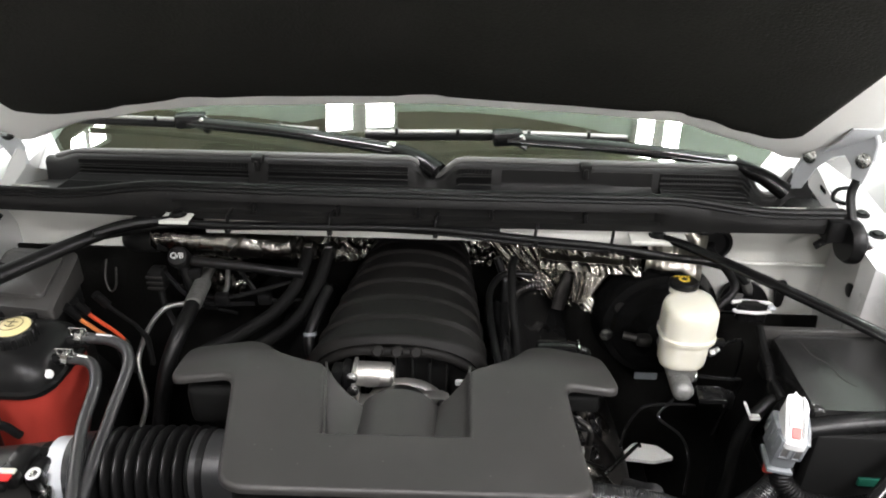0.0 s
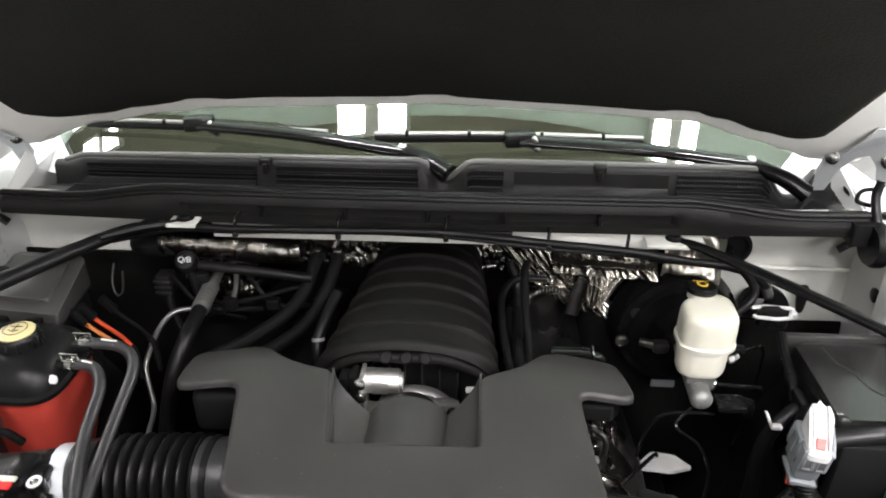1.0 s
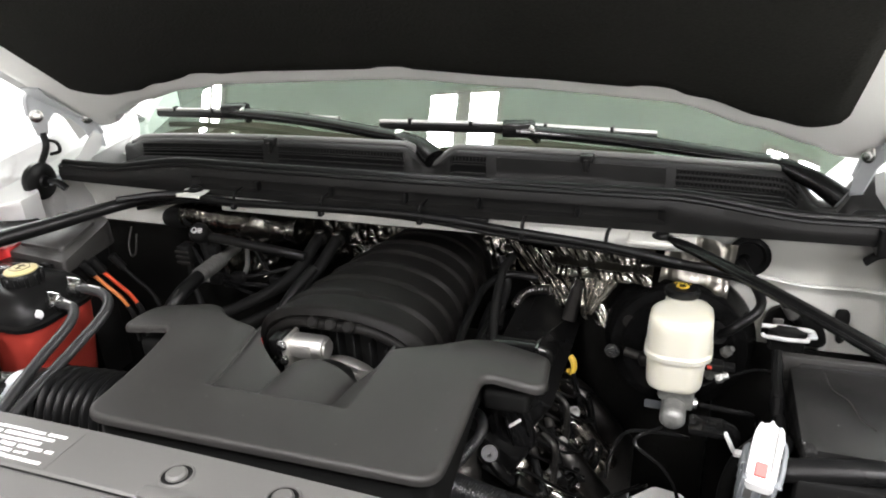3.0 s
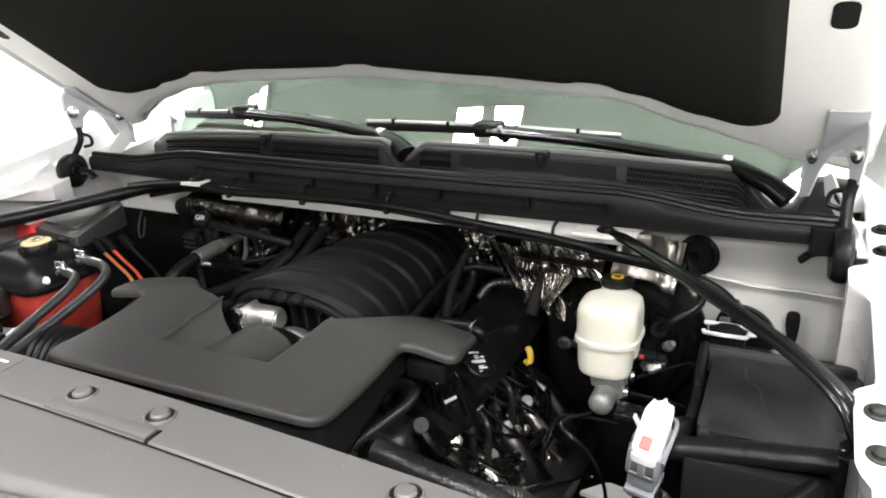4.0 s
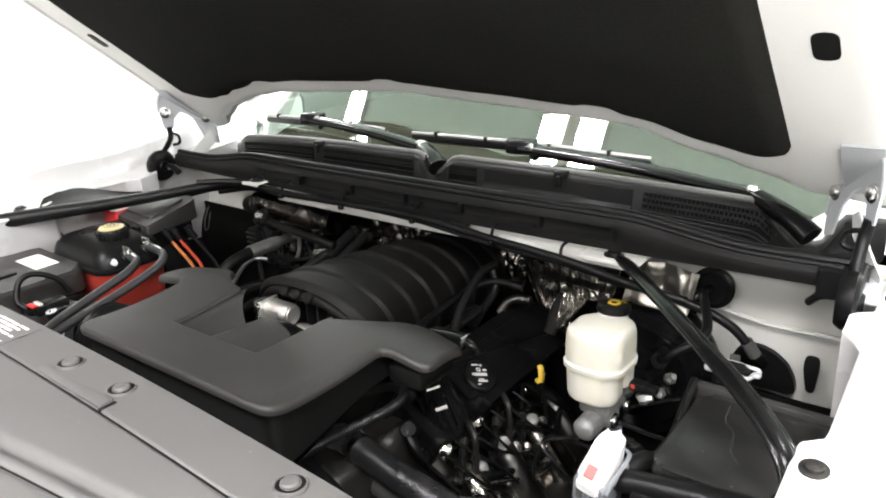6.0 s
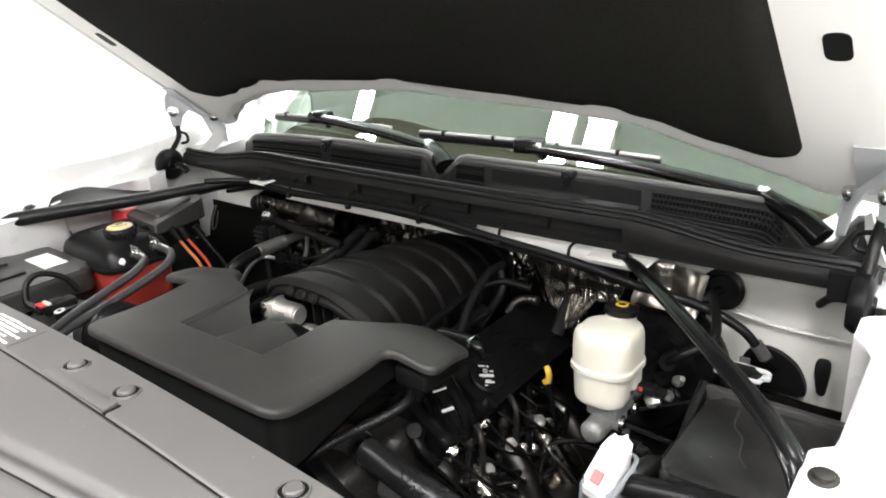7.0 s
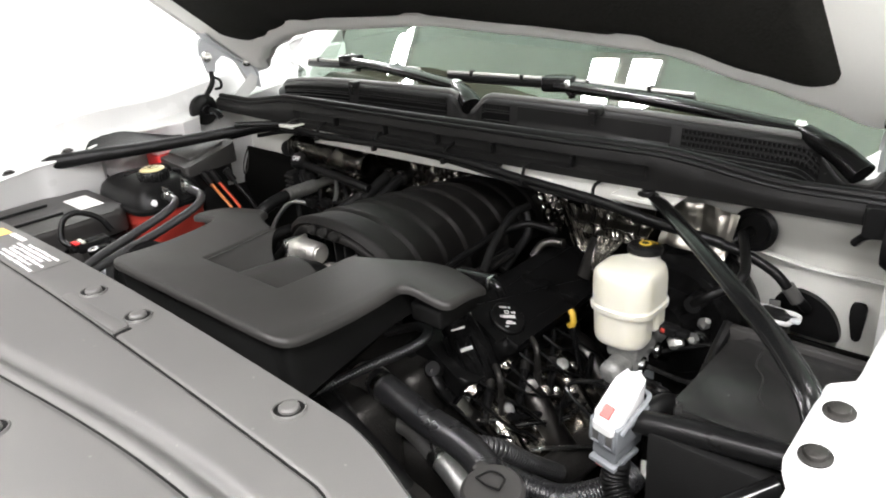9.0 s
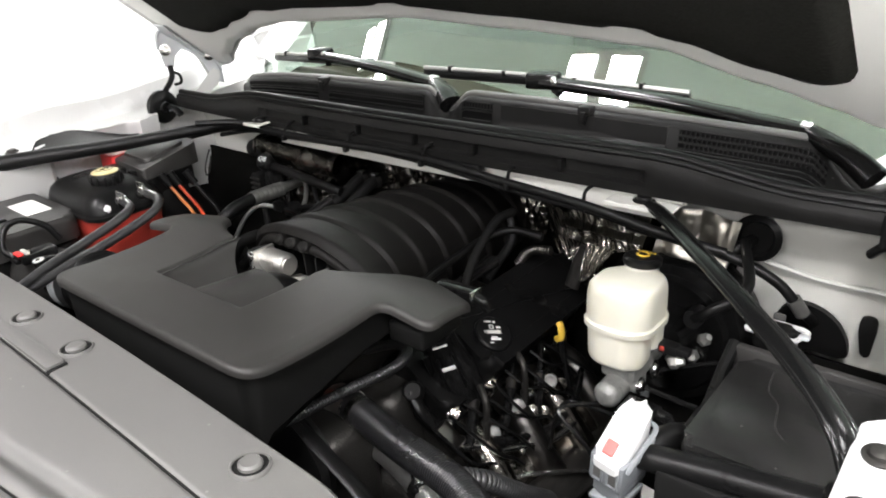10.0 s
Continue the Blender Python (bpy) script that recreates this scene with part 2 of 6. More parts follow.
    if bevel:
        bmesh.ops.bevel(bm, geom=list(top.edges), offset=bevel, segments=seg, affect="EDGES", profile=0.5)
    return bm


UPRIGHT = Matrix(((0, 0, 1, 0), (1, 0, 0, 0), (0, 1, 0, 0), (0, 0, 0, 1)))


def turned(m, bm):
    bmesh.ops.transform(bm, matrix=m, verts=bm.verts)
    return bm


def pillow(outline, thick, high, r, seg=6, cuts=()):
    """A plate of even thickness over the surface high(x, y), its upper edge rounded with radius r; cuts: (x, y) directions and places where it may bend."""
    n = len(outline)
    pts = [Vector(p) for p in outline]
    area = sum(pts[k - 1].x * pts[k].y - pts[k].x * pts[k - 1].y for k in range(n))
    turn = 1.0 if area > 0 else -1.0
    inward = []
    for k in range(n):
        a, b = (pts[k] - pts[k - 1]).normalized(), (pts[(k + 1) % n] - pts[k]).normalized()
        na, nb = Vector((-a.y, a.x)) * turn, Vector((-b.y, b.x)) * turn
        inward.append((na + nb) / max(0.5, 1.0 + na.dot(nb)))
    bm = bmesh.new()
    rings = [[bm.verts.new((p.x, p.y, -thick)) for p in pts]]
    for i in range(seg + 1):
        t = 0.5 * math.pi * i / seg
        q = [p + d * (r * (1 - math.cos(t))) for p, d in zip(pts, inward)]
        rings.append([bm.verts.new((v.x, v.y, -r * (1 - math.sin(t)))) for v in q])
    for a, b in zip(rings, rings[1:]):
        for k in range(n):
            bm.faces.new((a[k], a[(k + 1) % n], b[(k + 1) % n], b[k]))
    bm.faces.new(rings[-1])
    bm.faces.new(list(reversed(rings[0])))
    for axis, at in cuts:
        side = Vector((1, 0, 0)) if axis == "x" else Vector((0, 1, 0))
        bmesh.ops.bisect_plane(bm, geom=bm.verts[:] + bm.edges[:] + bm.faces[:], plane_co=side * at, plane_no=side)
        if axis == "x":
            for edge in bm.edges:
                if all(abs(v.co.x - at) < 1e-5 for v in edge.verts):
                    edge.smooth = False
    for v in bm.verts:
        v.co.z += high(v.co.x, v.co.y)
    return bm


def rounded(points, radius, seg=5):
    """Points with their corners rounded; radius is one number or one for each corner."""
    out = []
    n = len(points)
    for i, p in enumerate(points):
        r = radius[i] if isinstance(radius, (list, tuple)) else radius
        a, c, b = Vector(points[i - 1]), Vector(p), Vector(points[(i + 1) % n])
        u, v = (a - c).normalized(), (b - c).normalized()
        if r < 0.004:
            out.append((c.x, c.y))
            continue
        d = min(r, (a - c).length * 0.45, (b - c).length * 0.45)
        for k in range(seg + 1):
            t = k / seg
            q = c + u * d * (1 - t) ** 2 + v * d * t ** 2
            out.append((q.x, q.y))
    return out


def sheet(fn, us, vs, thick=0.0):
    """A surface fn(u, v) over the given steps, with a thickness."""
    bm = bmesh.new()
    grid = [[bm.verts.new(fn(u, v)) for v in vs] for u in us]
    for i in range(len(us) - 1):
        for j in range(len(vs) - 1):
            bm.faces.new((grid[i][j], grid[i + 1][j], grid[i + 1][j + 1], grid[i][j + 1]))
    if thick:
        bmesh.ops.recalc_face_normals(bm, faces=bm.faces)
        bmesh.ops.solidify(bm, geom=list(bm.faces), thickness=thick)
    return bm


def steps(a, b, n):
    return [a + (b - a) * i / n for i in range(n + 1)]


def smooth(t):
    t = max(0.0, min(1.0, t))
    return t * t * (3 - 2 * t)


def crumple(p, amp, k):
    return amp * (noise.noise((p[0] * k, p[1] * k, p[2])) + 0.5 * noise.noise((p[0] * k * 2.3, p[1] * k * 2.3, p[2] + 7)))


def bolt(parent, at, axis, r=0.009, mat=None, name="bolt", label=""):
    prof = [(0, 0), (r * 1.45, 0), (r * 1.45, r * 0.16), (r * 1.02, r * 0.24), (r * 0.92, r * 0.60), (r * 0.70, r * 0.68), (0, r * 0.62)]
    return part(name, lathe(prof, at, axis, 16), mat or STEEL, parent, label)


# ---- the room ----
def slab(name, b, mat, label, category):
    return tagged(part(name, b, mat, None, "", smooth=False), label, category, kind="structure")


slab("floor", box(-5, 5, -5, 8, -0.2, 0, 0), CONCRETE, "glossy pale floor under the truck, brightened to bounce light upward", "floor")
# Unseen band added so the windshield doesn't reflect a white upper wall.
slab("wall_west_upper", box(-5.2, -4.98, -5, 8, 1.75, CEILING, 0), DIM, "unseen grey upper wall band added to dim the windshield's reflection", "wall")
slab("wall_west", box(-5.2, -5, -5, 8, 0, 1.75, 0), WALL, "plain white painted wall, brightly lit", "wall")
slab("wall_east", box(5, 5.2, -5, 8, 0, CEILING, 0), WALL, "plain white painted wall, brightly lit", "wall")
# Unseen wall kept dark so black parts facing it reflect less light.
slab("wall_south", box(-5.2, 5.2, -5.2, -5, 0, CEILING, 0), DIM, "plain unseen wall in front of the truck, grey to cut bounce light", "wall")
slab("wall_north", box(-5.2, 5.2, 8, 8.2, 0, CEILING, 0), WALL, "plain white painted wall beyond the cab", "wall")
slab("ceiling", merge(box(-5.2, 5.2, -5.2, 8.2, CEILING, CEILING + 0.2, 0)), CEIL, "pale greenish ceiling above the truck", "ceiling")
# Added dark area; its edge is bent to fit the windshield's reflection.
slab("ceiling_dark_area", prism([(-5.0, -5.0), (5.0, -5.0), (5.0, 1.16), (-1.0, 1.15), (-1.7, 1.30), (-2.4, 1.50), (-3.5, 1.77), (-5.0, 2.15)], CEILING - 0.012, CEILING - 0.002, 0), DARKCEIL, "unseen dark ceiling area added to fit the windshield's dark reflection", "ceiling")


def ceiling_light(x, y, length, watts, w, gap, label):
    """A twin-panel ceiling fitting with its two lit diffusers."""
    e = thing("ceiling_light", (x, y, CEILING), label, "ceiling light", "ceiling lights")
    part("housing", box(x - gap - w / 2 - 0.02, x + gap + w / 2 + 0.02, y - length / 2 - 0.02, y + length / 2 + 0.02, CEILING - 0.06, CEILING - 0.014, 0.008), WHITE, e)
    for s in (-1, 1):
        part("diffuser", box(x + s * gap - w / 2, x + s * gap + w / 2, y - length / 2, y + length / 2, CEILING - 0.075, CEILING - 0.055, 0.006), LIGHT, e)
        lamp = bpy.data.lights.new("ceiling_lamp", "AREA")
        lamp.shape, lamp.size, lamp.size_y, lamp.energy = "RECTANGLE", w, length, watts / 2
        lamp.color = (0.988, 0.966, 0.990)
        ob = new("ceiling_lamp", lamp)
        ob.matrix_world = pose(x + s * gap, y, CEILING - 0.085)


SMALL, LONG = "small twin ceiling light with two lit square panels", "unseen long twin ceiling light added to light the room"
ceiling_light(-0.545, 1.225, 0.260, LAMP_WATTS * 0.5, 0.165, 0.130, SMALL)
ceiling_light(1.355, 1.20, 0.22, LAMP_WATTS * 0.4, 0.105, 0.095, SMALL)
ceiling_light(-2.93, 1.76, 0.30, LAMP_WATTS * 0.15, 0.095, 0.085, SMALL)
# Added second copy of the fitting above, only for its windshield reflection.
ceiling_light(-2.76, 1.435, 0.11, LAMP_WATTS * 0.10, 0.15, 0.115, SMALL)
# Unseen fittings added to light the bay, the walls and the ceiling bounce.
for lx, ly, k in ((-0.5, -0.6, 1.05), (1.2, -0.6, 1.35), (3.1, -0.6, 1.2), (-2.0, -3.4, 0.3), (0.6, -3.6, 1.4), (2.6, -3.4, 1.4), (-4.4, 3.8, 1.3), (3.4, 3.6, 1.6), (0.0, 5.6, 3.4)):
    ceiling_light(lx, ly, 1.2, LAMP_WATTS * k, 0.20, 0.16, LONG)

# ---- the truck body ----
truck = thing("pickup_truck", (0, 1.2, 0), "white pickup truck with its hood raised", "truck")


def rail_z(y):
    return 1.165 + 0.12 * (y - 0.74)


def left_rise(y):
    return 0.022 * smooth((1.0 - y) / 0.22)


def fender(side):
    """The inner rail, the step up to the outer skin and the outer skin of one front wing."""
    def inner(y):
        tab = smooth((0.79 - y) / 0.02) * 0.02 - smooth((0.665 - y) / 0.015) * 0.012 + smooth((y - 0.95) / 0.02) * smooth((1.03 - y) / 0.02) * 0.03
        return 0.722 - tab

    def fn(u, v):
        y, z = u, rail_z(u) + (left_rise(u) if side < 0 else 0.0)
        e = inner(y)
        prof = [(0.80, z - 0.45), (e + 0.012, z - 0.30), (e + 0.006, z - 0.012), (e, z - 0.003), (e + 0.003, z), (0.762, z + 0.002), (0.775, z + 0.006), (0.790, z + 0.048), (0.80, z + 0.054),
                (0.83, z + 0.052), (0.90, z + 0.035), (0.955, z - 0.01), (0.985, z - 0.10), (1.0, z - 0.35), (0.98, z - 0.65)]
        x, zz = prof[v]
        x = max(x, 0.70 + 0.19 * smooth((y - 1.30) / 0.14))
        return (side * x + (-0.03 if side < 0 else 0.0), y, zz)

    f = part("fender", sheet(fn, steps(0.05, 1.75, 120), list(range(15)), 0.003), PAINT, truck, "white painted front fender with bolted inner rail")
    off = -0.03 if side < 0 else 0.0
    for y in (0.683, 0.740) if side > 0 else (0.60, 0.72, 0.80):
        x = side * 0.722 + off
        bolt(f, (x if side > 0 else x - 0.01, y, rail_z(y) + (0.001 if side > 0 else 0.001 + left_rise(y))), (0, -0.1, 1), 0.0088, DARK, "bolt", "dark flanged bolt")
    for y in (1.06, 1.12):
        bolt(f, (side * 0.74 + off, y, rail_z(y) + (0.002 if side > 0 else 0.002 + left_rise(y))), (0, -0.1, 1), 0.009, BLACK, "bolt", "black flanged bolt")
    for y, z in ((1.06, 1.10), (0.99, 1.145)) if side > 0 else ((0.66, 1.085), (0.775, 1.11), (0.62, 1.12)):
        part("grommet", lathe([(0, 0), (0.012, 0), (0.0125, 0.003), (0.008, 0.005), (0, 0.005)], (side * 0.727 + off, y, z), (-side, 0, 0), 16), RUBBER, f, "small black rubber plug")
    return f


fender(1)
fender(-1)


def recess(x, z):
    """How far the firewall steps back behind the engine, under the cowl."""
    return 0.14 * smooth((x + 0.33) / 0.07) * smooth((0.30 - x) / 0.09) * smooth((1.168 - z) / 0.03)


def firewall():
    def fn(u, v):
        bulge = 0.012 * math.exp(-((u - 0.6) / 0.1) ** 2) + 0.01 * math.exp(-((u + 0.62) / 0.1) ** 2)
        return (u, 1.165 - bulge - 0.02 * smooth((v - 1.12) / 0.06) + recess(u, v), v)
    f = part("firewall", sheet(fn, steps(-0.79, 0.76, 110), steps(0.35, 1.215, 70), 0.003), PRIMER, truck, "white painted firewall panel")
    # Pressed ledge under the cowl and the seam across the panel.
    part("ledge", merge(box(-0.36, 0.44, 1.062, 1.15, 1.196, 1.2, 0.001), box(-0.36, 0.42, 1.06, 1.066, 1.172, 1.2, 0.001)), PRIMER, f)
    part("seam", tube([(0.50, 1.142, 1.112), (0.56, 1.140, 1.104), (0.60, 1.140, 1.100), (0.66, 1.140, 1.101), (0.72, 1.142, 1.098)], 0.0045, 8, 8, 0.6), PRIMER, f)
    mat = sheet(lambda u, v: (u, 1.148 - 0.02 * smooth((1.10 - v) / 0.1) + 0.008 * noise.noise((u * 6, v * 6, 2)) + recess(u, v), v if v < 1.05 else 1.05 + (v - 1.05) * (1.0 - 0.55 * smooth((-0.50 - u) / 0.04))), steps(-0.79, 0.485, 70), steps(0.36, 1.14, 30), 0.006)
    part("insulation_mat", mat, MAT, f, "black insulation mat low on the firewall")
    side = sheet(lambda u, v: (u, 1.146 - 0.012 * smooth((1.02 - v) / 0.1) + 0.006 * noise.noise((u * 7, v * 7, 5)), v), steps(0.487, 0.755, 24), steps(0.36, 0.992, 24), 0.006)
    part("insulation_mat", side, MAT, f, "black insulation mat beside the pedal box")
    # White plate standing in for the lit floor showing through a low gap.
    part("inner_panel", prism(rounded([(0.372, 1.000), (0.440, 0.994), (0.478, 1.006), (0.452, 1.034), (0.410, 1.040)], 0.004), 0.748, 0.756, 0.002, 2), HOODWHITE, truck, "white plate low in the bay, standing in for light through a gap")
    part("grommet", lathe([(0, 0), (0.03, 0), (0.031, 0.006), (0.024, 0.010), (0.020, 0.004), (0, 0.004)], (0.512, 1.132, 1.144), (0, -1, 0.1)), RUBBER, f, "round black rubber grommet")
    upright = Matrix.Translation((0, 1.140, 0)) @ pose(0, 0, 0, 90, 0, 0)
    half = [(0.545, 1.004), (0.636, 1.002), (0.634, 1.024), (0.622, 1.048), (0.600, 1.064), (0.574, 1.069), (0.552, 1.058), (0.543, 1.032)]
    oval = prism(rounded(half, 0.016, 4), 0.0, 0.010, 0.004, 2)
    bmesh.ops.transform(oval, matrix=upright, verts=oval.verts)
    part("grommet", oval, RUBBER, f, "large black half-oval rubber cable grommet")
    # Black plate painted as the shade inside a keyhole-shaped slot.
    slot = prism(rounded([(0.648, 1.012), (0.658, 1.012), (0.661, 1.048), (0.660, 1.068), (0.642, 1.068), (0.641, 1.048)], 0.008, 4), 0.0, 0.006, 0.002, 2)
    bmesh.ops.transform(slot, matrix=upright, verts=slot.verts)
    part("slot_plate", slot, MATTE, f, "black keyhole-shaped plate painted as a dark slot")
    part("grommet", lathe([(0, 0), (0.02, 0), (0.022, 0.005), (0.015, 0.008), (0, 0.008)], (-0.51, 1.15, 1.14), (0, -1, 0.1)), RUBBER, f)
    return f


firewall()


def windshield():
    rake = radians(38)

    def fn(u, v):
        return (u, 1.225 + v * math.cos(rake) + u * u / 4.0, 1.262 + v * math.sin(rake))
    w = part("windshield", sheet(fn, steps(-0.78, 0.78, 48), steps(-0.10, 0.85, 34), 0.005), GLASS, truck, "green-tinted laminated windshield")
    w.visible_shadow = False
    for sx, x0, x1 in ((1, 0.560, 0.80), (-1, 0.685, 0.82)):
        def corner(u, v, sx=sx, x0=x0, x1=x1):
            x = x0 + (x1 - x0) * u
            top = -0.095 + 0.085 * smooth((x - x0) / 0.12)
            q = -0.12 + (top + 0.12) * v
            return (sx * x, 1.225 + q * math.cos(rake) + x * x / 4.0 - 0.010, 1.262 + q * math.sin(rake) + 0.006)
        part("body_corner", sheet(corner, steps(0, 1, 20), steps(0, 1, 6), 0.003), PAINT, truck, "white body corner below the glass")
    part("dashboard", sheet(lambda u, v: (u, 1.185 + v * 0.66 + u * u / 4.2, 1.185 + 0.055 * smooth(v / 0.4)), steps(-0.80, 0.80, 24), steps(0, 1, 16), 0.01), DASH, truck, "dark brown dashboard top behind the glass")
    # Cab shell behind the glass: pillars, sides and back wall.
    for s in (-1, 1):
        part("pillar", tube([(s * 0.80, 1.36, 1.25), (s * 0.79, 1.73, 1.55), (s * 0.76, 2.02, 1.78)], 0.035, 12, 8, 0.7), PAINT, truck)
        part("door_trim", box(s * 0.832 - 0.006, s * 0.832 + 0.006, 1.57, 2.96, 0.56, 1.285, 0.004), DASH, truck, "dark inner door trim")
        # Opaque plate added in the window opening to block the white wall.
        part("side_blank", turned(UPRIGHT, prism([(1.57, 1.28), (2.97, 1.28), (2.97, 1.79), (2.02, 1.79), (1.78, 1.58), (1.57, 1.42)], s * 0.838 - 0.003, s * 0.838 + 0.003, 0)), DASH, truck, "opaque dark plate added to hide the white wall beyond the cab")
        part("cab_side", box(s * 0.86 - 0.02, s * 0.86 + 0.02, 1.42, 3.0, 0.5, 1.28, 0.01), PAINT, truck)
    part("cab_back", box(-0.86, 0.86, 2.98, 3.02, 0.5, 1.8, 0.01), DASH, truck)
    part("roof", box(-0.80, 0.80, 2.0, 3.02, 1.79, 1.83, 0.015), PAINT, truck)
    part("cab_floor", box(-0.84, 0.84, 1.30, 3.0, 0.5, 0.55, 0.01), DASH, truck)


windshield()

# Chassis under the bay.
for s in (-1, 1):
    part("frame_rail", box(s * 0.42 - 0.045, s * 0.42 + 0.045, 0.05, 3.0, 0.48, 0.62, 0.01), MATTE, truck)
    part("wheel_liner", sheet(lambda u, v, s=s: (s * (0.60 + 0.20 * smooth((v - 0.75) / 0.35) - 0.03 * math.sin(u * 3)), u, v), steps(0.1, 1.16, 20), steps(0.45, 1.10, 14), 0.004), MATTE, truck)
    tyre = part("tyre", lathe([(0.24, -0.12), (0.36, -0.12), (0.395, -0.09), (0.40, 0), (0.395, 0.09), (0.36, 0.12), (0.24, 0.12)], (s * 0.84, 0.72, 0.40), (1, 0, 0), 40), RUBBER, truck)
    part("rim", lathe([(0, -0.08), (0.24, -0.11), (0.25, 0), (0.24, 0.11), (0, 0.06)], (s * 0.84, 0.72, 0.40), (s, 0, 0), 32), ALU, tyre)
# Unseen tray added to block light bouncing up from the floor.
part("light_block_tray", box(-0.62, 0.62, 0.05, 1.16, 0.40, 0.415, 0.004), MATTE, truck, "unseen black tray added to keep floor light out of the bay")
part("crossmember", box(-0.46, 0.46, 0.62, 0.74, 0.44, 0.54, 0.01), MATTE, truck)
part("radiator_support", box(-0.72, 0.70, 0.30, 0.40, 0.45, 1.17, 0.01), MATTE, truck, "black radiator support frame")


# ---- the hood ----
HOOD_Y, HOOD_Z, HOOD_A = 1.10, 1.36, radians(40)


def hood_at(x, v, depth=0.0):
    """A place on the hood's underside: v metres forward from the rear, depth metres up into it."""
    return (x, HOOD_Y - v * math.cos(HOOD_A) + depth * math.sin(HOOD_A), HOOD_Z + v * math.sin(HOOD_A) + depth * math.cos(HOOD_A))


PAD_X = (-0.66, -0.63, -0.58, -0.50, -0.44, -0.33, -0.20, 0.03, 0.20, 0.37, 0.43, 0.50, 0.57, 0.60, 0.63)
PAD_V = (0.002, 0.004, 0.010, 0.030, 0.057, 0.089, 0.106, 0.118, 0.098, 0.076, 0.053, 0.005, -0.028, -0.036, -0.040)
LIP_X = (-0.78, -0.70, -0.66, -0.53, -0.40, -0.30, 0.02, 0.20, 0.39, 0.50, 0.57, 0.62, 0.75)
LIP_V = (-0.14, -0.13, -0.09, -0.020, 0.028, 0.051, 0.077, 0.058, 0.029, -0.040, -0.085, -0.125, -0.15)


def eased(x, xs, vs):
    k = max(1, min(len(xs) - 1, int(np.searchsorted(xs, x))))
    return vs[k - 1] + (vs[k] - vs[k - 1]) * (0.5 * smooth((x - xs[k - 1]) / (xs[k] - xs[k - 1])) + 0.5 * max(0.0, min(1.0, (x - xs[k - 1]) / (xs[k] - xs[k - 1]))))


def pad_rear(x):
    """The rear edge of the insulation pad."""
    tabs = sum(smooth((0.036 - abs(x - c)) / 0.010) for c in (-0.33, 0.012, 0.368))
    return eased(x, PAD_X, PAD_V) + 0.006 * tabs


def hood():
    h = thing("hood", (0, HOOD_Y, HOOD_Z), "raised white hood with a black insulation pad on its underside", "car hood")

    def lip(x):
        return eased(x, LIP_X, LIP_V)

    def inner(u, v):
        x = -0.77 + 1.49 * u
        v0 = lip(x)
        vv = v0 + (1.25 - v0) * v**1.4
        edge = min(u, 1 - u) * 1.49
        depth = 0.012 * smooth((0.02 - edge) / 0.02) + 0.010 * smooth((v0 + 0.018 - vv) / 0.018)
        return hood_at(x, vv, depth)
    part("inner_panel", sheet(inner, steps(0, 1, 110), steps(0, 1, 70), 0.004), HOODWHITE, h, "white painted inner panel")

    def skin(u, v):
        x = -0.80 + 1.55 * u
        v0 = lip(max(-0.77, min(0.72, x))) - 0.012
        vv = v0 + (1.27 - v0) * v
        crown = 0.035 + 0.02 * (1 - (2 * u - 1) ** 2) - 0.03 * smooth((0.06 - min(v * 1.2, (1 - v) * 1.2)) / 0.06) - 0.03 * smooth((0.03 - min(u, 1 - u)) / 0.03)
        return hood_at(x, vv, crown)
    part("outer_skin", sheet(skin, steps(0, 1, 40), steps(0, 1, 30), 0.002), PAINT, h)

    def pad(u, v):
        half = 0.63
        x = -0.022 + half * (2 * u - 1)
        d = min(0.0699, max(0.0, abs(x + 0.022) - half + 0.07))
        r0 = pad_rear(x) + 0.07 - math.sqrt(0.0049 - d * d)
        vv = r0 + (1.13 - r0) * v
        edge = min(min(u, 1 - u) * 1.27, v * 1.0, (1 - v) * 1.0)
        depth = -0.014 * smooth(edge / 0.03) + 0.001
        ripple = 0.006 * noise.noise((x * 5, vv * 5, 0)) + 0.008 * math.exp(-((vv - 0.55) / 0.05) ** 2)
        return hood_at(x, vv, depth - abs(ripple) * smooth(edge / 0.05))
    part("insulation_pad", sheet(pad, [0.5 - 0.5 * math.cos(math.pi * k / 110) for k in range(111)], steps(0, 1, 60), 0.003), FELT, h, "black felt insulation pad")
    # Punched holes, dimples and fixings of the inner panel.
    n = Vector((0, -math.sin(HOOD_A), -math.cos(HOOD_A)))
    for x in (0.654, -0.70):
        # Each hole is a flat black plate painted for its inner shade.
        hole = prism(rounded([(-0.0125, -0.022), (0.0125, -0.022), (0.0125, 0.022), (-0.0125, 0.022)], 0.012), -0.001, 0.001, 0)
        rim = prism(rounded([(-0.023, -0.032), (0.023, -0.032), (0.023, 0.032), (-0.023, 0.032)], 0.021), -0.001, 0.0015, 0.001)
        turn = Matrix.Translation(hood_at(x, 0.225, -0.002)) @ pose(0, 0, 0, 140, 0, 0)
        bmesh.ops.transform(hole, matrix=Matrix.Translation(n * 0.0022) @ turn, verts=hole.verts)
        bmesh.ops.transform(rim, matrix=turn, verts=rim.verts)
        part("hole_rim", rim, HOODWHITE, h)
        part("panel_hole", hole, MATTE, h, "dark oval access hole")
    for x in (0.69, -0.735):
        part("panel_hole", lathe([(0, 0), (0.009, 0), (0.008, 0.001), (0, 0.001)], hood_at(x, 0.045, -0.001), n), MATTE, h)
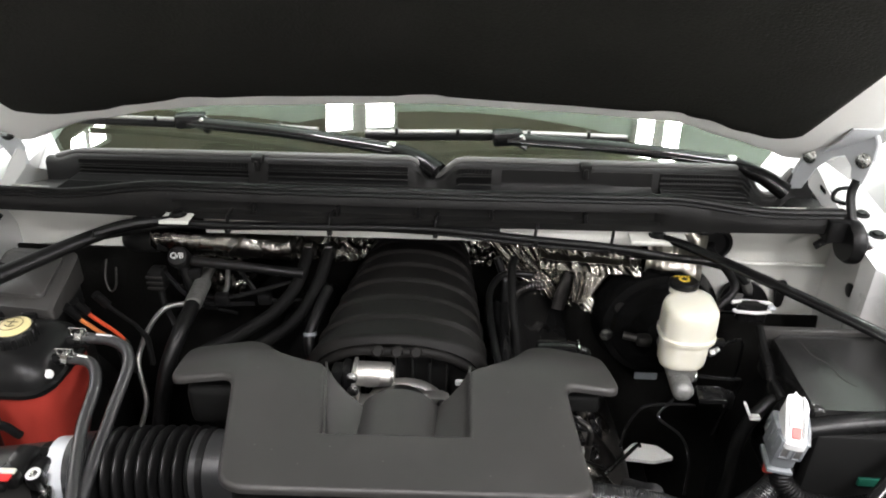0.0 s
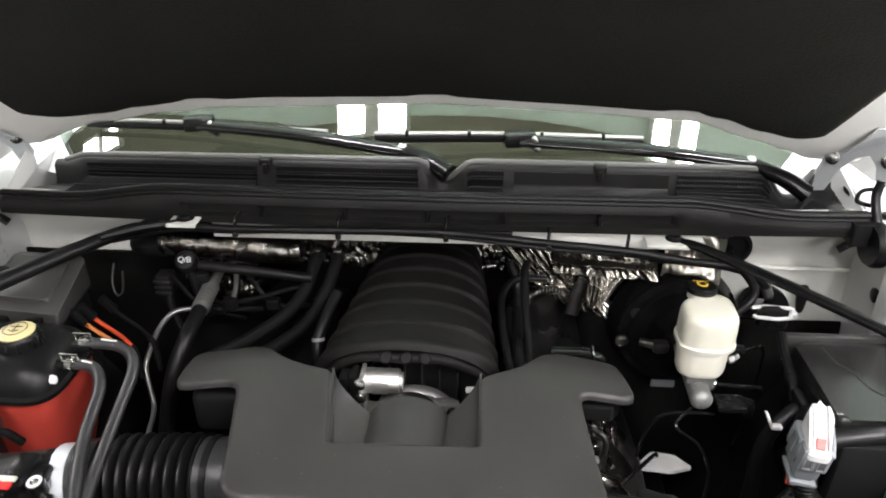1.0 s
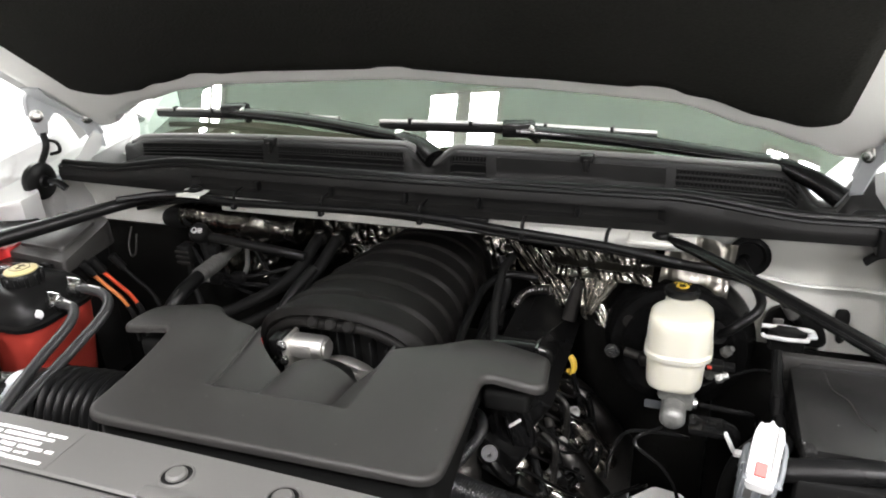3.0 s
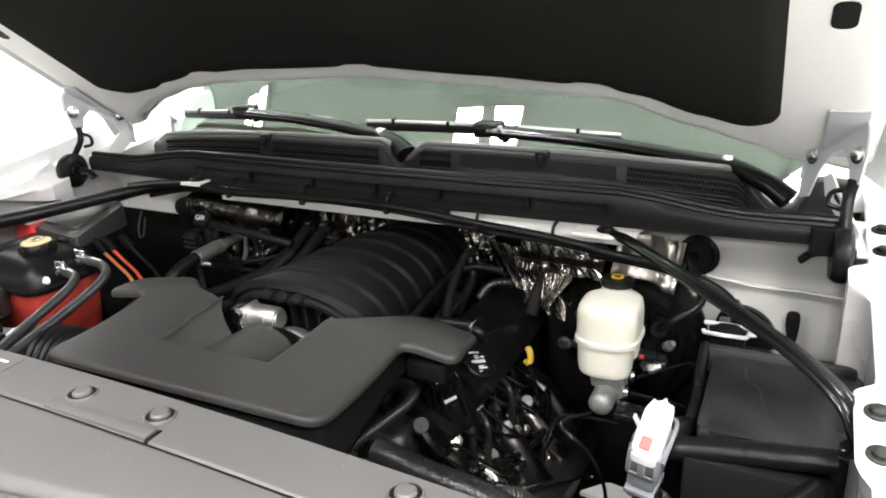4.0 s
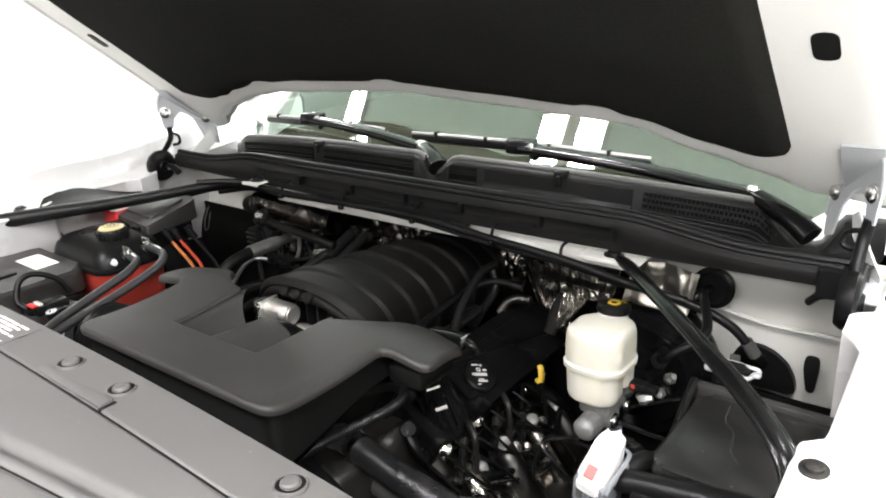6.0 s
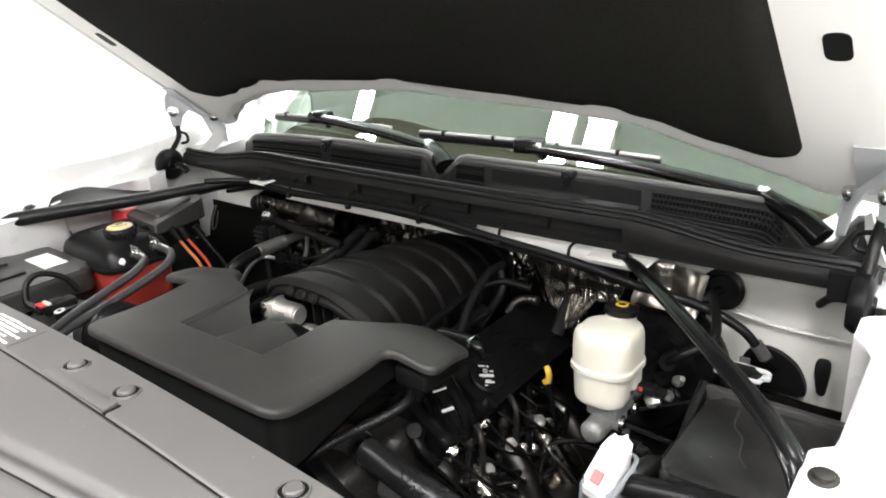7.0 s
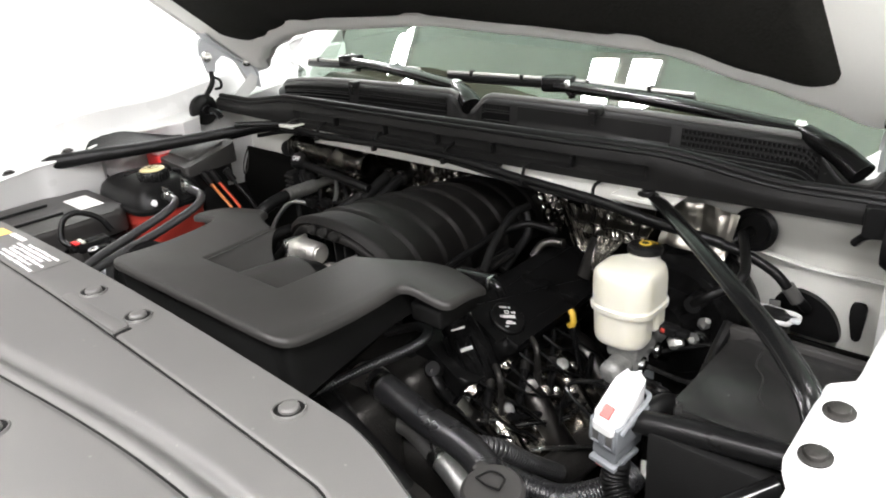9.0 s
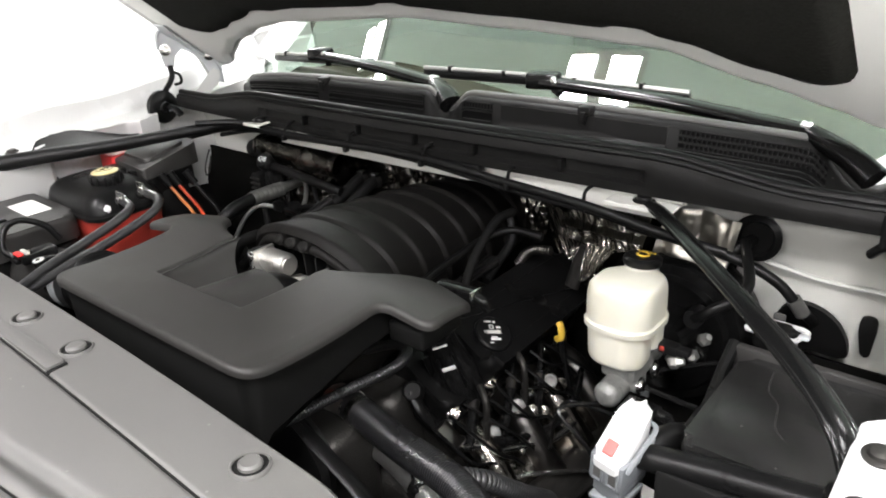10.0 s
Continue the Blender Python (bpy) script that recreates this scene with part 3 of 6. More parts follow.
    for dx in (-0.03, 0.03):
        for v in (0.08, 0.115):
            for x in (0.66, -0.71):
                part("dimple", lathe([(0, 0), (0.007, 0), (0.004, 0.002), (0, 0.0025)], hood_at(x + dx, v, -0.001), n, 12), HOODWHITE, h)
    return h


hood()


def hood_hinge(s):
    """A pressed hinge: leaf on the hood, arched plate, lower arm, rubber boot and pivot disc."""
    front = Vector((0.700, 1.084, 0)) if s > 0 else Vector((-0.768, 1.082, 0))
    rear = Vector((0.640, 1.172, 0)) if s > 0 else Vector((-0.728, 1.188, 0))
    side = Vector(((front - rear).y, -(front - rear).x, 0)).normalized() * 0.0015
    x = front.x - s * 0.025

    def plate(outline, shift=0.0):
        b = bmesh.new()
        off = side * (shift / 0.0015)
        lo = [b.verts.new(rear.lerp(front, a) + Vector((0, 0, z)) - side + off) for a, z in outline]
        hi = [b.verts.new(rear.lerp(front, a) + Vector((0, 0, z)) + side + off) for a, z in outline]
        n = len(outline)
        b.faces.new(lo)
        b.faces.new(list(reversed(hi)))
        for k in range(n):
            b.faces.new((lo[k], hi[k], hi[(k + 1) % n], lo[(k + 1) % n]))
        return b
    e = part("hinge", sheet(lambda u, v: hood_at(x + s * (0.045 * u - 0.018), 0.035 - 0.115 * v, -0.004 - 0.004 * smooth((v - 0.1) / 0.1)), steps(0, 1, 4), steps(0, 1, 12), 0.003), ZINC, truck, "zinc-plated hood hinge with a black pivot disc")
    arch = [(-0.05, 1.232), (-0.04, 1.262), (0.08, 1.300), (0.33, 1.335), (0.65, 1.358), (1.04, 1.362), (1.10, 1.325), (1.04, 1.284), (0.86, 1.284), (0.82, 1.306), (0.68, 1.320), (0.50, 1.310), (0.30, 1.283), (0.14, 1.240)]
    part("arch_plate", plate(arch), ZINC, e, "pressed arched plate")
    rim = [rear.lerp(front, a) + Vector((0, 0, z)) for a, z in arch[1:7]]
    part("rolled_edge", tube(rim, 0.0042, 8, 4), ZINC, e)
    part("arm", plate([(0.02, 1.262), (0.16, 1.272), (0.52, 1.232), (0.86, 1.208), (0.84, 1.190), (0.50, 1.204), (0.10, 1.236)], -0.030 if s > 0 else -0.012), PAINT, e, "white painted lower arm")
    part("arm_slot", plate([(0.30, 1.247), (0.40, 1.240), (0.42, 1.234), (0.32, 1.240)], -0.027 if s > 0 else -0.0095), MATTE, e)
    disc = Vector((0.693, 1.046, 1.199)) if s > 0 else Vector((-0.756, 1.043, 1.206))
    part("pivot_disc", lathe([(0, -0.012), (0.031, -0.012), (0.036, -0.004), (0.036, 0.006), (0.03, 0.011), (0.012, 0.012), (0.010, 0.016), (0, 0.016)], disc, (1, 0.05, 0)), RUBBER, e, "round black rubber pivot disc")
    low = rear.lerp(front, 0.95)
    part("boot", merge(tube([low + Vector((0, 0, 1.288)), low + Vector((-s * 0.004, -0.004, 1.262)), disc + Vector((0, 0.012, 0.028))], 0.0075, 10, 6, 0.8), tube([low + Vector((0, 0, 1.275)), low + Vector((-s * 0.022, 0.006, 1.268)), low + Vector((-s * 0.026, 0.004, 1.252)), low + Vector((-s * 0.006, 0, 1.246))], 0.0035, 8, 6)), RUBBER, e, "black rubber boot and cable loop")
    part("disc_bracket", tube([disc + Vector((0, 0.01, 0)), disc + Vector((-s * 0.03, 0.012, -0.004)), disc + Vector((-s * 0.045, 0.016, -0.018))], 0.009, 10, 6, 0.6), BLACK, e)
    for a, z in ((0.97, 1.322), (0.16, 1.300)):
        p = rear.lerp(front, a) + Vector((0, 0, z)) + Vector((-s * 0.003, -0.003, 0))
        bolt(e, p, (-s, -0.7, 0.1), 0.0085)
    bolt(e, (x - 0.01 * s, 1.115, 1.372), (0, -0.6, -0.7), 0.008)
    part("foot", box(front.x - 0.02, front.x + 0.03, 1.05, 1.13, 1.195, 1.20, 0.002), ZINC, e)


hood_hinge(1)
hood_hinge(-1)


# ---- cowl, seal and wipers ----
def drop(x):
    return 0.022 * smooth((abs(x + 0.01) - 0.40) / 0.2)


def cowl_grille():
    e = thing("cowl_grille", (0, 1.12, 1.25), "black slotted plastic cowl panel below the windshield", "cowl panel")

    def dip(x):
        return smooth(1 - abs(x - 0.025) / 0.045) * 0.030 + smooth((x - 0.545) / 0.060) * smooth((0.660 - x) / 0.035) * 0.050 + smooth((-0.64 - x) / 0.06) * 0.01

    def bend(x):
        return 0.42 * max(0.0, abs(x) - 0.15) ** 2

    prof = [(1.175, 1.20), (1.155, 1.262), (1.132, 1.288), (1.118, 1.2925), (1.108, 1.290), (1.103, 1.284), (1.100, 1.258), (1.096, 1.247), (1.085, 1.240), (1.076, 1.224)]

    def fn(u, v):
        y, z = prof[v]
        k = (1.0, 1.0, 1.0, 1.0, 1.0, 1.0, 0.85, 0.6, 0.1, 0.0)[v]
        if v > 7:
            return (u, y + 0.02 * (u / 0.7) ** 2, z - drop(u) * 0.8)
        return (u, y + bend(u), z - 0.42 * bend(u) - dip(u) * k)
    part("panel", sheet(fn, steps(-0.728, 0.705, 170), list(range(len(prof))), 0.003), COWL, e)

    def face(x, t, proud):
        """A point of the front face: t from its top edge down to the seal."""
        a, b, c = Vector(fn(x, 5)), Vector(fn(x, 6)), Vector(fn(x, 8))
        p = a.lerp(b, t / 0.6) if t < 0.6 else b.lerp(c, (t - 0.6) / 0.4)
        return p + Vector((0, -0.8, 0.6)) * (proud + 0.0012)
    # Vents in the sloping face: black sheets as slot shade, fin rows, long slats.
    for x0, x1, rows, slats in ((0.400, 0.570, 3, 3), (0.060, 0.118, 1, 2), (-0.635, -0.290, 1, 4), (-0.255, -0.02, 1, 3)):
        part("slot_shade", sheet(lambda u, v, x0=x0, x1=x1: face(x0 + (x1 - x0) * u, v, 0.0004), steps(0, 1, 24), steps(0, 0.97, 8), 0.0006), VOID, e)
        fins = []
        depth = 0.60 if rows > 1 else 0.26
        for r in range(rows):
            t0, t1 = 0.03 + depth * r / rows, 0.03 + depth * (r + 0.80) / rows
            xx = x0 + 0.002 + (0.003 * r if x0 > 0.3 else 0)
            while xx <= x1:
                a, b = Vector(face(xx, t1, 0.001)), Vector(face(xx, t0, 0.001))
                d = b - a
                fins.append(box(-0.0011, 0.0011, -0.0006, 0.0006, 0, d.length, 0, m=Matrix.Translation(a) @ d.to_track_quat("Z", "Y").to_matrix().to_4x4()))
                xx += 0.0058
            for t in (t0, t1):
                fins.append(tube([face(x, t, 0.001) for x in steps(x0, x1, 10)], 0.0011, 5, 1))
        part("vent_grid", merge(*fins), COWL, e, "moulded vent grid with fine fins")
        for k in range(slats):
            part("slat", tube([face(x, depth + 0.07 + (0.88 - depth) * k / slats, 0.0008) for x in steps(x0, x1, 14)], 0.0013, 6, 1), COWL, e)
    # Pale bead paints the highlight along the dusty lip.
    part("edge_bead", tube([(x, 1.117 + bend(x), 1.2925 - 0.42 * bend(x) - dip(x)) for x in steps(-0.698, 0.703, 120)], 0.0062, 10, 1), DUSTY, e, "rounded top edge, dusty and paled as its highlight")
    for x in (-0.272, 0.272):
        part("clip", merge(box(x - 0.010, x + 0.010, 1.102, 1.122, 1.282, 1.2945, 0.003), box(x - 0.004, x + 0.004, 1.098, 1.106, 1.270, 1.288, 0.002)), COWL, e, "dark grey retaining clip")
    part("plain_panel", sheet(lambda u, v: face(u, v, 0.0005), steps(0.135, 0.385, 12), steps(0.02, 0.9, 8), 0.001), COWL, e, "plain black blank between the vents")
    return e


cowl_grille()


def cowl_trim():
    e = thing("cowl_trim", (0, 1.05, 1.23), "black plastic bulkhead trim with a rubber hood seal", "trim panel")

    def fn(u, v):
        prof = [(1.085, 1.245), (1.066, 1.256), (1.052, 1.256), (1.046, 1.250), (1.044, 1.238), (1.054, 1.234), (1.054, 1.220), (1.044, 1.216), (1.045, 1.204), (1.060, 1.202)]
        y, z = prof[v]
        mid = smooth((0.40 - abs(u + 0.005)) / 0.012)
        if v in (5, 6):
            y = 1.043 + (y - 1.043) * mid
        return (u, y + 0.015 * (u / 0.7) ** 2, 1.206 + (z - 1.206) * (1 - drop(u) / 0.050))
    part("panel", sheet(fn, steps(-0.72, 0.69, 160), list(range(10)), 0.003), COWL, e)
    part("end_block", prism(rounded([(0.655, 1.045), (0.702, 1.045), (0.702, 1.10), (0.655, 1.10)], 0.006), 1.196, 1.232, 0.004, 2), BLACK, e, "black end block")
    part("seal", tube([(x, 1.057 + 0.015 * (x / 0.7) ** 2, 1.2595 - drop(x)) for x in steps(-0.715, 0.685, 36)], 0.0065, 10, 3, 0.9), RUBBER, e, "black rubber hood seal")
    part("seal_lip", tube([(x, 1.049 + 0.015 * (x / 0.7) ** 2, 1.2545 - drop(x)) for x in steps(-0.71, 0.68, 36)], 0.004, 8, 3), RUBBER, e)
    for x in (-0.27, -0.13, 0.0, 0.12, 0.27):
        part("rib", box(x - 0.003, x + 0.003, 1.044, 1.056, 1.219, 1.235, 0.001), BLACK, e)
    return e


cowl_trim()


def wiper(label, pivot, mid, knuckle, tip, tail):
    e = thing("windshield_wiper", pivot, label, "wiper", "windshield wipers")
    p, m_, k = Vector(pivot), Vector(mid), Vector(knuckle)
    part("arm_head", tube([p, p.lerp(m_, 0.35) + Vector((0, 0, 0.005)), p.lerp(m_, 0.75) + Vector((0, 0, 0.003)), m_], 0.0205, 14, 8, 0.75, r_end=0.0145), SATIN, e, "gloss black pivot head")
    part("arm", tube([m_, m_.lerp(k, 0.5) + Vector((0, -0.003, 0.006)), k], 0.017, 14, 10, 0.6), GLOSS, e, "gloss black curved arm")
    part("joint", lathe([(0.0115, -0.007), (0.0135, -0.005), (0.0135, -0.002), (0.0122, 0.0), (0.0135, 0.002), (0.0135, 0.005), (0.0115, 0.007)], m_, k - m_), STEEL, e, "bright joint rings")
    part("knuckle", merge(box(-0.028, 0.026, -0.014, 0.014, -0.010, 0.016, 0.005, m=Matrix.Translation(k) @ pose(0, 0, 0, 0, 0, 12)), tube([k + Vector((0.01, 0, 0)), k + Vector((0.035, -0.012, -0.012))], 0.007, 8)), GLOSS, e)
    part("clip", box(-0.004, 0.004, -0.013, 0.013, -0.004, 0.013, 0.002, m=Matrix.Translation(k + Vector((0.026, -0.004, 0))) @ pose(0, 0, 0, 0, -25, 12)), STEEL, e, "bright locking clip")
    a, b = Vector(tip), Vector(tail)
    blade = part("blade", tube([a, a.lerp(b, 0.5) + Vector((0, 0, 0.004)), b], 0.0065, 8, 10, 1.3), RUBBER, e, "slim black wiper blade")
    part("blade_spine", tube([a + Vector((0, -0.002, 0.009)), a.lerp(b, 0.5) + Vector((0, -0.002, 0.013)), b + Vector((0, -0.002, 0.009))], 0.0040, 8, 10), PALE, blade, "pale metal blade spine")
    for t in (0.12, 0.35, 0.62, 0.85):
        c = a.lerp(b, t) + Vector((0, -0.002, 0.012))
        part("blade_clip", box(c.x - 0.003, c.x + 0.003, c.y - 0.006, c.y + 0.006, c.z - 0.006, c.z + 0.005, 0.001), BLACK, blade)


wiper("black wiper arm and blade parked on the passenger-side glass", (0.030, 1.112, 1.272), (-0.052, 1.166, 1.290), (-0.430, 1.244, 1.302), (-0.69, 1.325, 1.272), (-0.19, 1.215, 1.296))
wiper("black wiper arm and blade parked on the driver-side glass", (0.624, 1.160, 1.232), (0.534, 1.196, 1.270), (0.146, 1.202, 1.300), (-0.105, 1.206, 1.297), (0.362, 1.249, 1.284))


# ---- radiator cover ----
def cover_rear(x):
    a = abs(x + 0.01)
    return 0.462 - 0.035 * smooth((a - 0.44) / 0.16) - 0.11 * smooth((a - 0.56) / 0.12)


def seam_y(x):
    return 0.403 - 0.05 * smooth((abs(x) - 0.47) / 0.12)


def ridge_y(x):
    return 0.300 + 0.055 * smooth((x + 0.1) / 0.55) if x > -0.1 else 0.300 + 0.055 * smooth((-x - 0.1) / 0.55)


def cover_z(x, y):
    z = 1.211 - 0.07 * x * x - 0.02 * smooth((0.25 - y) / 0.3)
    z -= 0.0022 * math.exp(-((y - seam_y(x)) / 0.0022) ** 2)
    r = y - ridge_y(x)
    z += 0.004 * smooth((-r) / 0.01) - 0.006 * math.exp(-((r - 0.004) / 0.006) ** 2) - 0.003 * math.exp(-((r + 0.018) / 0.0036) ** 2)
    return z


def radiator_cover():
    e = thing("radiator_cover", (0, 0.25, 1.17), "grey grained plastic cover over the radiator support", "cover panel")

    def fn(u, v):
        back = cover_rear(u)
        if v > 1:
            return (u, back + 0.004, cover_z(u, back) - 0.004 - 0.03 * (v - 1))
        if v < 0:
            return (u, -0.06, cover_z(u, 0) - 0.05 + 0.25 * v)
        y = -0.05 + (back + 0.05) * v
        return (u, y, cover_z(u, y))
    vs = [-1, -0.1] + steps(0.02, 0.55, 12) + steps(0.56, 0.995, 230) + [1.0, 1.05, 2]
    part("panel", sheet(fn, steps(-0.70, 0.68, 150), vs, 0.003), COVER, e)
    for x, y in ((0.047, 0.434), (0.145, 0.437), (0.392, 0.442), (-0.41, 0.437), (0.232, 0.272)):
        z = cover_z(x, y)
        p = part("push_pin", lathe([(0.0150, -0.001), (0.0147, 0.0012), (0.0138, 0.0022), (0.0128, 0.0018), (0.0126, -0.0012), (0.0092, -0.0012), (0.0088, 0.0030), (0.0070, 0.0046), (0, 0.0050)], (x, y, z), (0, 0.05, 1), 26), COVER, e, "round push-in fastener with a raised head")
        part("gap", lathe([(0.0088, 0.0006), (0.0128, 0.0008)], (x, y, z), (0, 0.05, 1), 26), MATTE, p)
    part("latch_strip", prism(rounded([(0.028, 0.405), (0.160, 0.405), (0.160, 0.421), (0.028, 0.418)], 0.004), 1.205, 1.2125, 0.0015, 2), COVER, e, "small raised strip beside the seam")
    # Black sliver painted as the shadow at the strip's end.
    part("strip_shadow_gap", box(0.1605, 0.1640, 0.403, 0.421, 1.2035, 1.2105, 0.0005, 1), MATTE, e)
    for name, line, w in (("seam_gap", seam_y, 0.0011), ("ridge_gap", lambda x: ridge_y(x) - 0.018, 0.0010)):
        part(name, sheet(lambda u, v, line=line, w=w: (u, line(u) + w * v, max(cover_z(u, line(u) + w), cover_z(u, line(u) - w)) + 0.0003), steps(-0.66, 0.63, 150), [-1, 1], 0.0004), MATTE, e, "dark joint line")
    # Printed warning label: symbols and lines of print too small to read.
    def stick(x0, x1, y0, y1, h):
        return sheet(lambda u, v: (x0 + (x1 - x0) * u, y0 + (y1 - y0) * v, 1.211 - 0.07 * (x0 + (x1 - x0) * u) ** 2 + h), steps(0, 1, 4), [0, 1], 0.0003)
    lab = part("warning_label", sheet(lambda u, v: (-0.345 + 0.275 * u, 0.408 + 0.048 * v, 1.2116 - 0.07 * (-0.345 + 0.275 * u) ** 2), steps(0, 1, 12), [0, 1], 0.0004), COVER, e, "grey label with white print and an amber panel", smooth=False)
    rnd = random.Random(5)
    bars = []
    for row in range(6):
        y = 0.4105 + row * 0.0066
        x = -0.208 + rnd.uniform(0, 0.03)
        while x < -0.085 - rnd.uniform(0, 0.02):
            w, low = rnd.uniform(0.004, 0.022), rnd.uniform(0, 0.001)
            bars.append(stick(x, min(x + w, -0.078), y + low, y + 0.0046 - rnd.uniform(0, 0.0016), 0.0012))
            x += w + rnd.choice((0.0012, 0.0016, 0.004))
    part("print", merge(*bars), PRINT, lab, smooth=False)
    part("amber_panel", stick(-0.300, -0.262, 0.434, 0.451, 0.0012), AMBER, lab, smooth=False)
    part("white_panel", stick(-0.255, -0.205, 0.445, 0.452, 0.0012), PRINT, lab, smooth=False)
    for x in (-0.315, -0.285, -0.250):
        part("symbol", lathe([(0.009, 0), (0.009, 0.0006), (0.006, 0.0006), (0.006, 0)], (x, 0.420, 1.2118 - 0.07 * x * x), (0, 0, 1), 20), PRINT, lab)
    return e


radiator_cover()


# ---- air intake ----
def duct_z(x, y):
    return 1.1425 + 0.62 * max(0.0, 0.70 - y) ** 2 - 2.4 * max(0.0, y - 0.745) ** 2 - 0.15 * max(0.0, x - 0.200, -x - 0.222)


def air_resonator():
    e = thing("air_resonator", (0.01, 0.66, 1.03), "charcoal plastic intake resonator box over the engine front", "air box")
    main = rounded([(-0.172, 0.530), (0.230, 0.540), (0.216, 0.740), (0.290, 0.741), (0.276, 0.838), (0.214, 0.852), (0.176, 0.846), (0.150, 0.796), (0.090, 0.760), (0.092, 0.636), (-0.079, 0.632), (-0.100, 0.764), (-0.140, 0.776), (-0.172, 0.792), (-0.205, 0.828), (-0.306, 0.818), (-0.305, 0.732), (-0.218, 0.733)], (0.035, 0.035, 0.018, 0.022, 0.016, 0.014, 0.02, 0.03, 0.014, 0.003, 0.003, 0.014, 0.03, 0.024, 0.02, 0.02, 0.018, 0.018), 6)
    flat_shaded(part("upper_shell", pillow(main, 0.0105, duct_z, 0.0065, 5, [("x", -0.222), ("x", 0.200)] + [("y", y) for y in steps(0.54, 0.84, 20)]), DUCT, e, "grained charcoal upper shell with two side wings"))
    low = rounded([(-0.162, 0.540), (0.220, 0.549), (0.206, 0.737), (0.206, 0.842), (0.180, 0.840), (0.160, 0.788), (0.104, 0.750), (0.102, 0.625), (-0.088, 0.622), (-0.110, 0.752), (-0.150, 0.766), (-0.200, 0.814), (-0.210, 0.733)], 0.02, 4)
    part("lower_shell", prism(low, lambda x, y: 1.085 - 0.06 * smooth((0.60 - y) / 0.08), lambda x, y: duct_z(x, y) - 0.009, 0.002, 1), SHADEBLACK, e, "black lower shell")
    part("wing_skirt", box(-0.292, -0.215, 0.742, 0.820, 1.04, 1.106, 0.012, 3), SHADEBLACK, e)
    part("wing_skirt", box(0.210, 0.266, 0.752, 0.828, 1.080, 1.108, 0.006, 3), SHADEBLACK, e)
    # The well: two slanted walls, cut away in a curve at the back, beside the half-round outlet neck.
    for top0, top1, low0, low1 in (((-0.0785, 0.630), (-0.1025, 0.770), (-0.044, 0.630), (-0.047, 0.722)), ((0.0925, 0.630), (0.0905, 0.772), (0.049, 0.630), (0.052, 0.730))):
        def wall(u, v, a=top0, b=top1, c=low0, d=low1):
            k = v ** 0.6
            x0, x1 = a[0] + (c[0] - a[0]) * v, b[0] + (d[0] - b[0]) * v
            y0, y1 = a[1] + (c[1] - a[1]) * v, b[1] + (d[1] - b[1]) * k
            y = y0 + (y1 - y0) * u
            return (x0 + (x1 - x0) * u, y, duct_z(0, y) - 0.003 - 0.027 * v ** 0.5 - 0.010 * u * v)
        part("well_wall", sheet(wall, steps(0, 1, 14), [k * k / 256.0 for k in range(17)], 0.003), DUCT, e)
    part("outlet_neck", sheet(lambda u, v: (0.002 + (0.056 - 0.002 * v) * math.sin((u - 0.5) * math.pi), 0.628 + 0.105 * v, 1.091 - 0.010 * v + 0.046 * math.cos((u - 0.5) * math.pi)), steps(0, 1, 32), steps(0, 1, 12), 0.003), DUCT, e, "half-round outlet neck to the throttle")
    part("neck_cuff", tube([(0.0, 0.722, 1.080), (0.0, 0.742, 1.070), (0.0, 0.768, 1.045)], 0.044, 28, 4), RUBBER, e)
    return e


air_resonator()


def air_hose():
    e = thing("air_intake_hose", (-0.32, 0.66, 1.0), "black corrugated rubber intake hose", "hose")
    part("bellows", tube([(-0.378, 0.657, 1.037), (-0.32, 0.66, 1.04), (-0.245, 0.66, 1.045)], 0.047, 28, 10, ripple=0.0085, pitch=0.0155), RUBBER, e)
    part("cuff", tube([(-0.25, 0.66, 1.045), (-0.185, 0.66, 1.048)], 0.050, 28, 4), SOFT, e)
    part("clamp", tube([(-0.236, 0.66, 1.0455), (-0.228, 0.66, 1.046)], 0.0525, 28, 2), BLACK, e)
    part("cuff", tube([(-0.405, 0.653, 1.034), (-0.376, 0.657, 1.037)], 0.0515, 28, 4), SOFT, e)
    c = part("clamp", tube([(-0.428, 0.650, 1.032), (-0.403, 0.653, 1.034)], 0.0500, 28, 3), ZINC, e, "bright steel hose clamp")
    part("screw", merge(box(-0.424, -0.408, 0.594, 0.606, 1.048, 1.066, 0.003), tube([(-0.416, 0.592, 1.057), (-0.416, 0.584, 1.057)], 0.005, 8, 2)), STEEL, c)


air_hose()


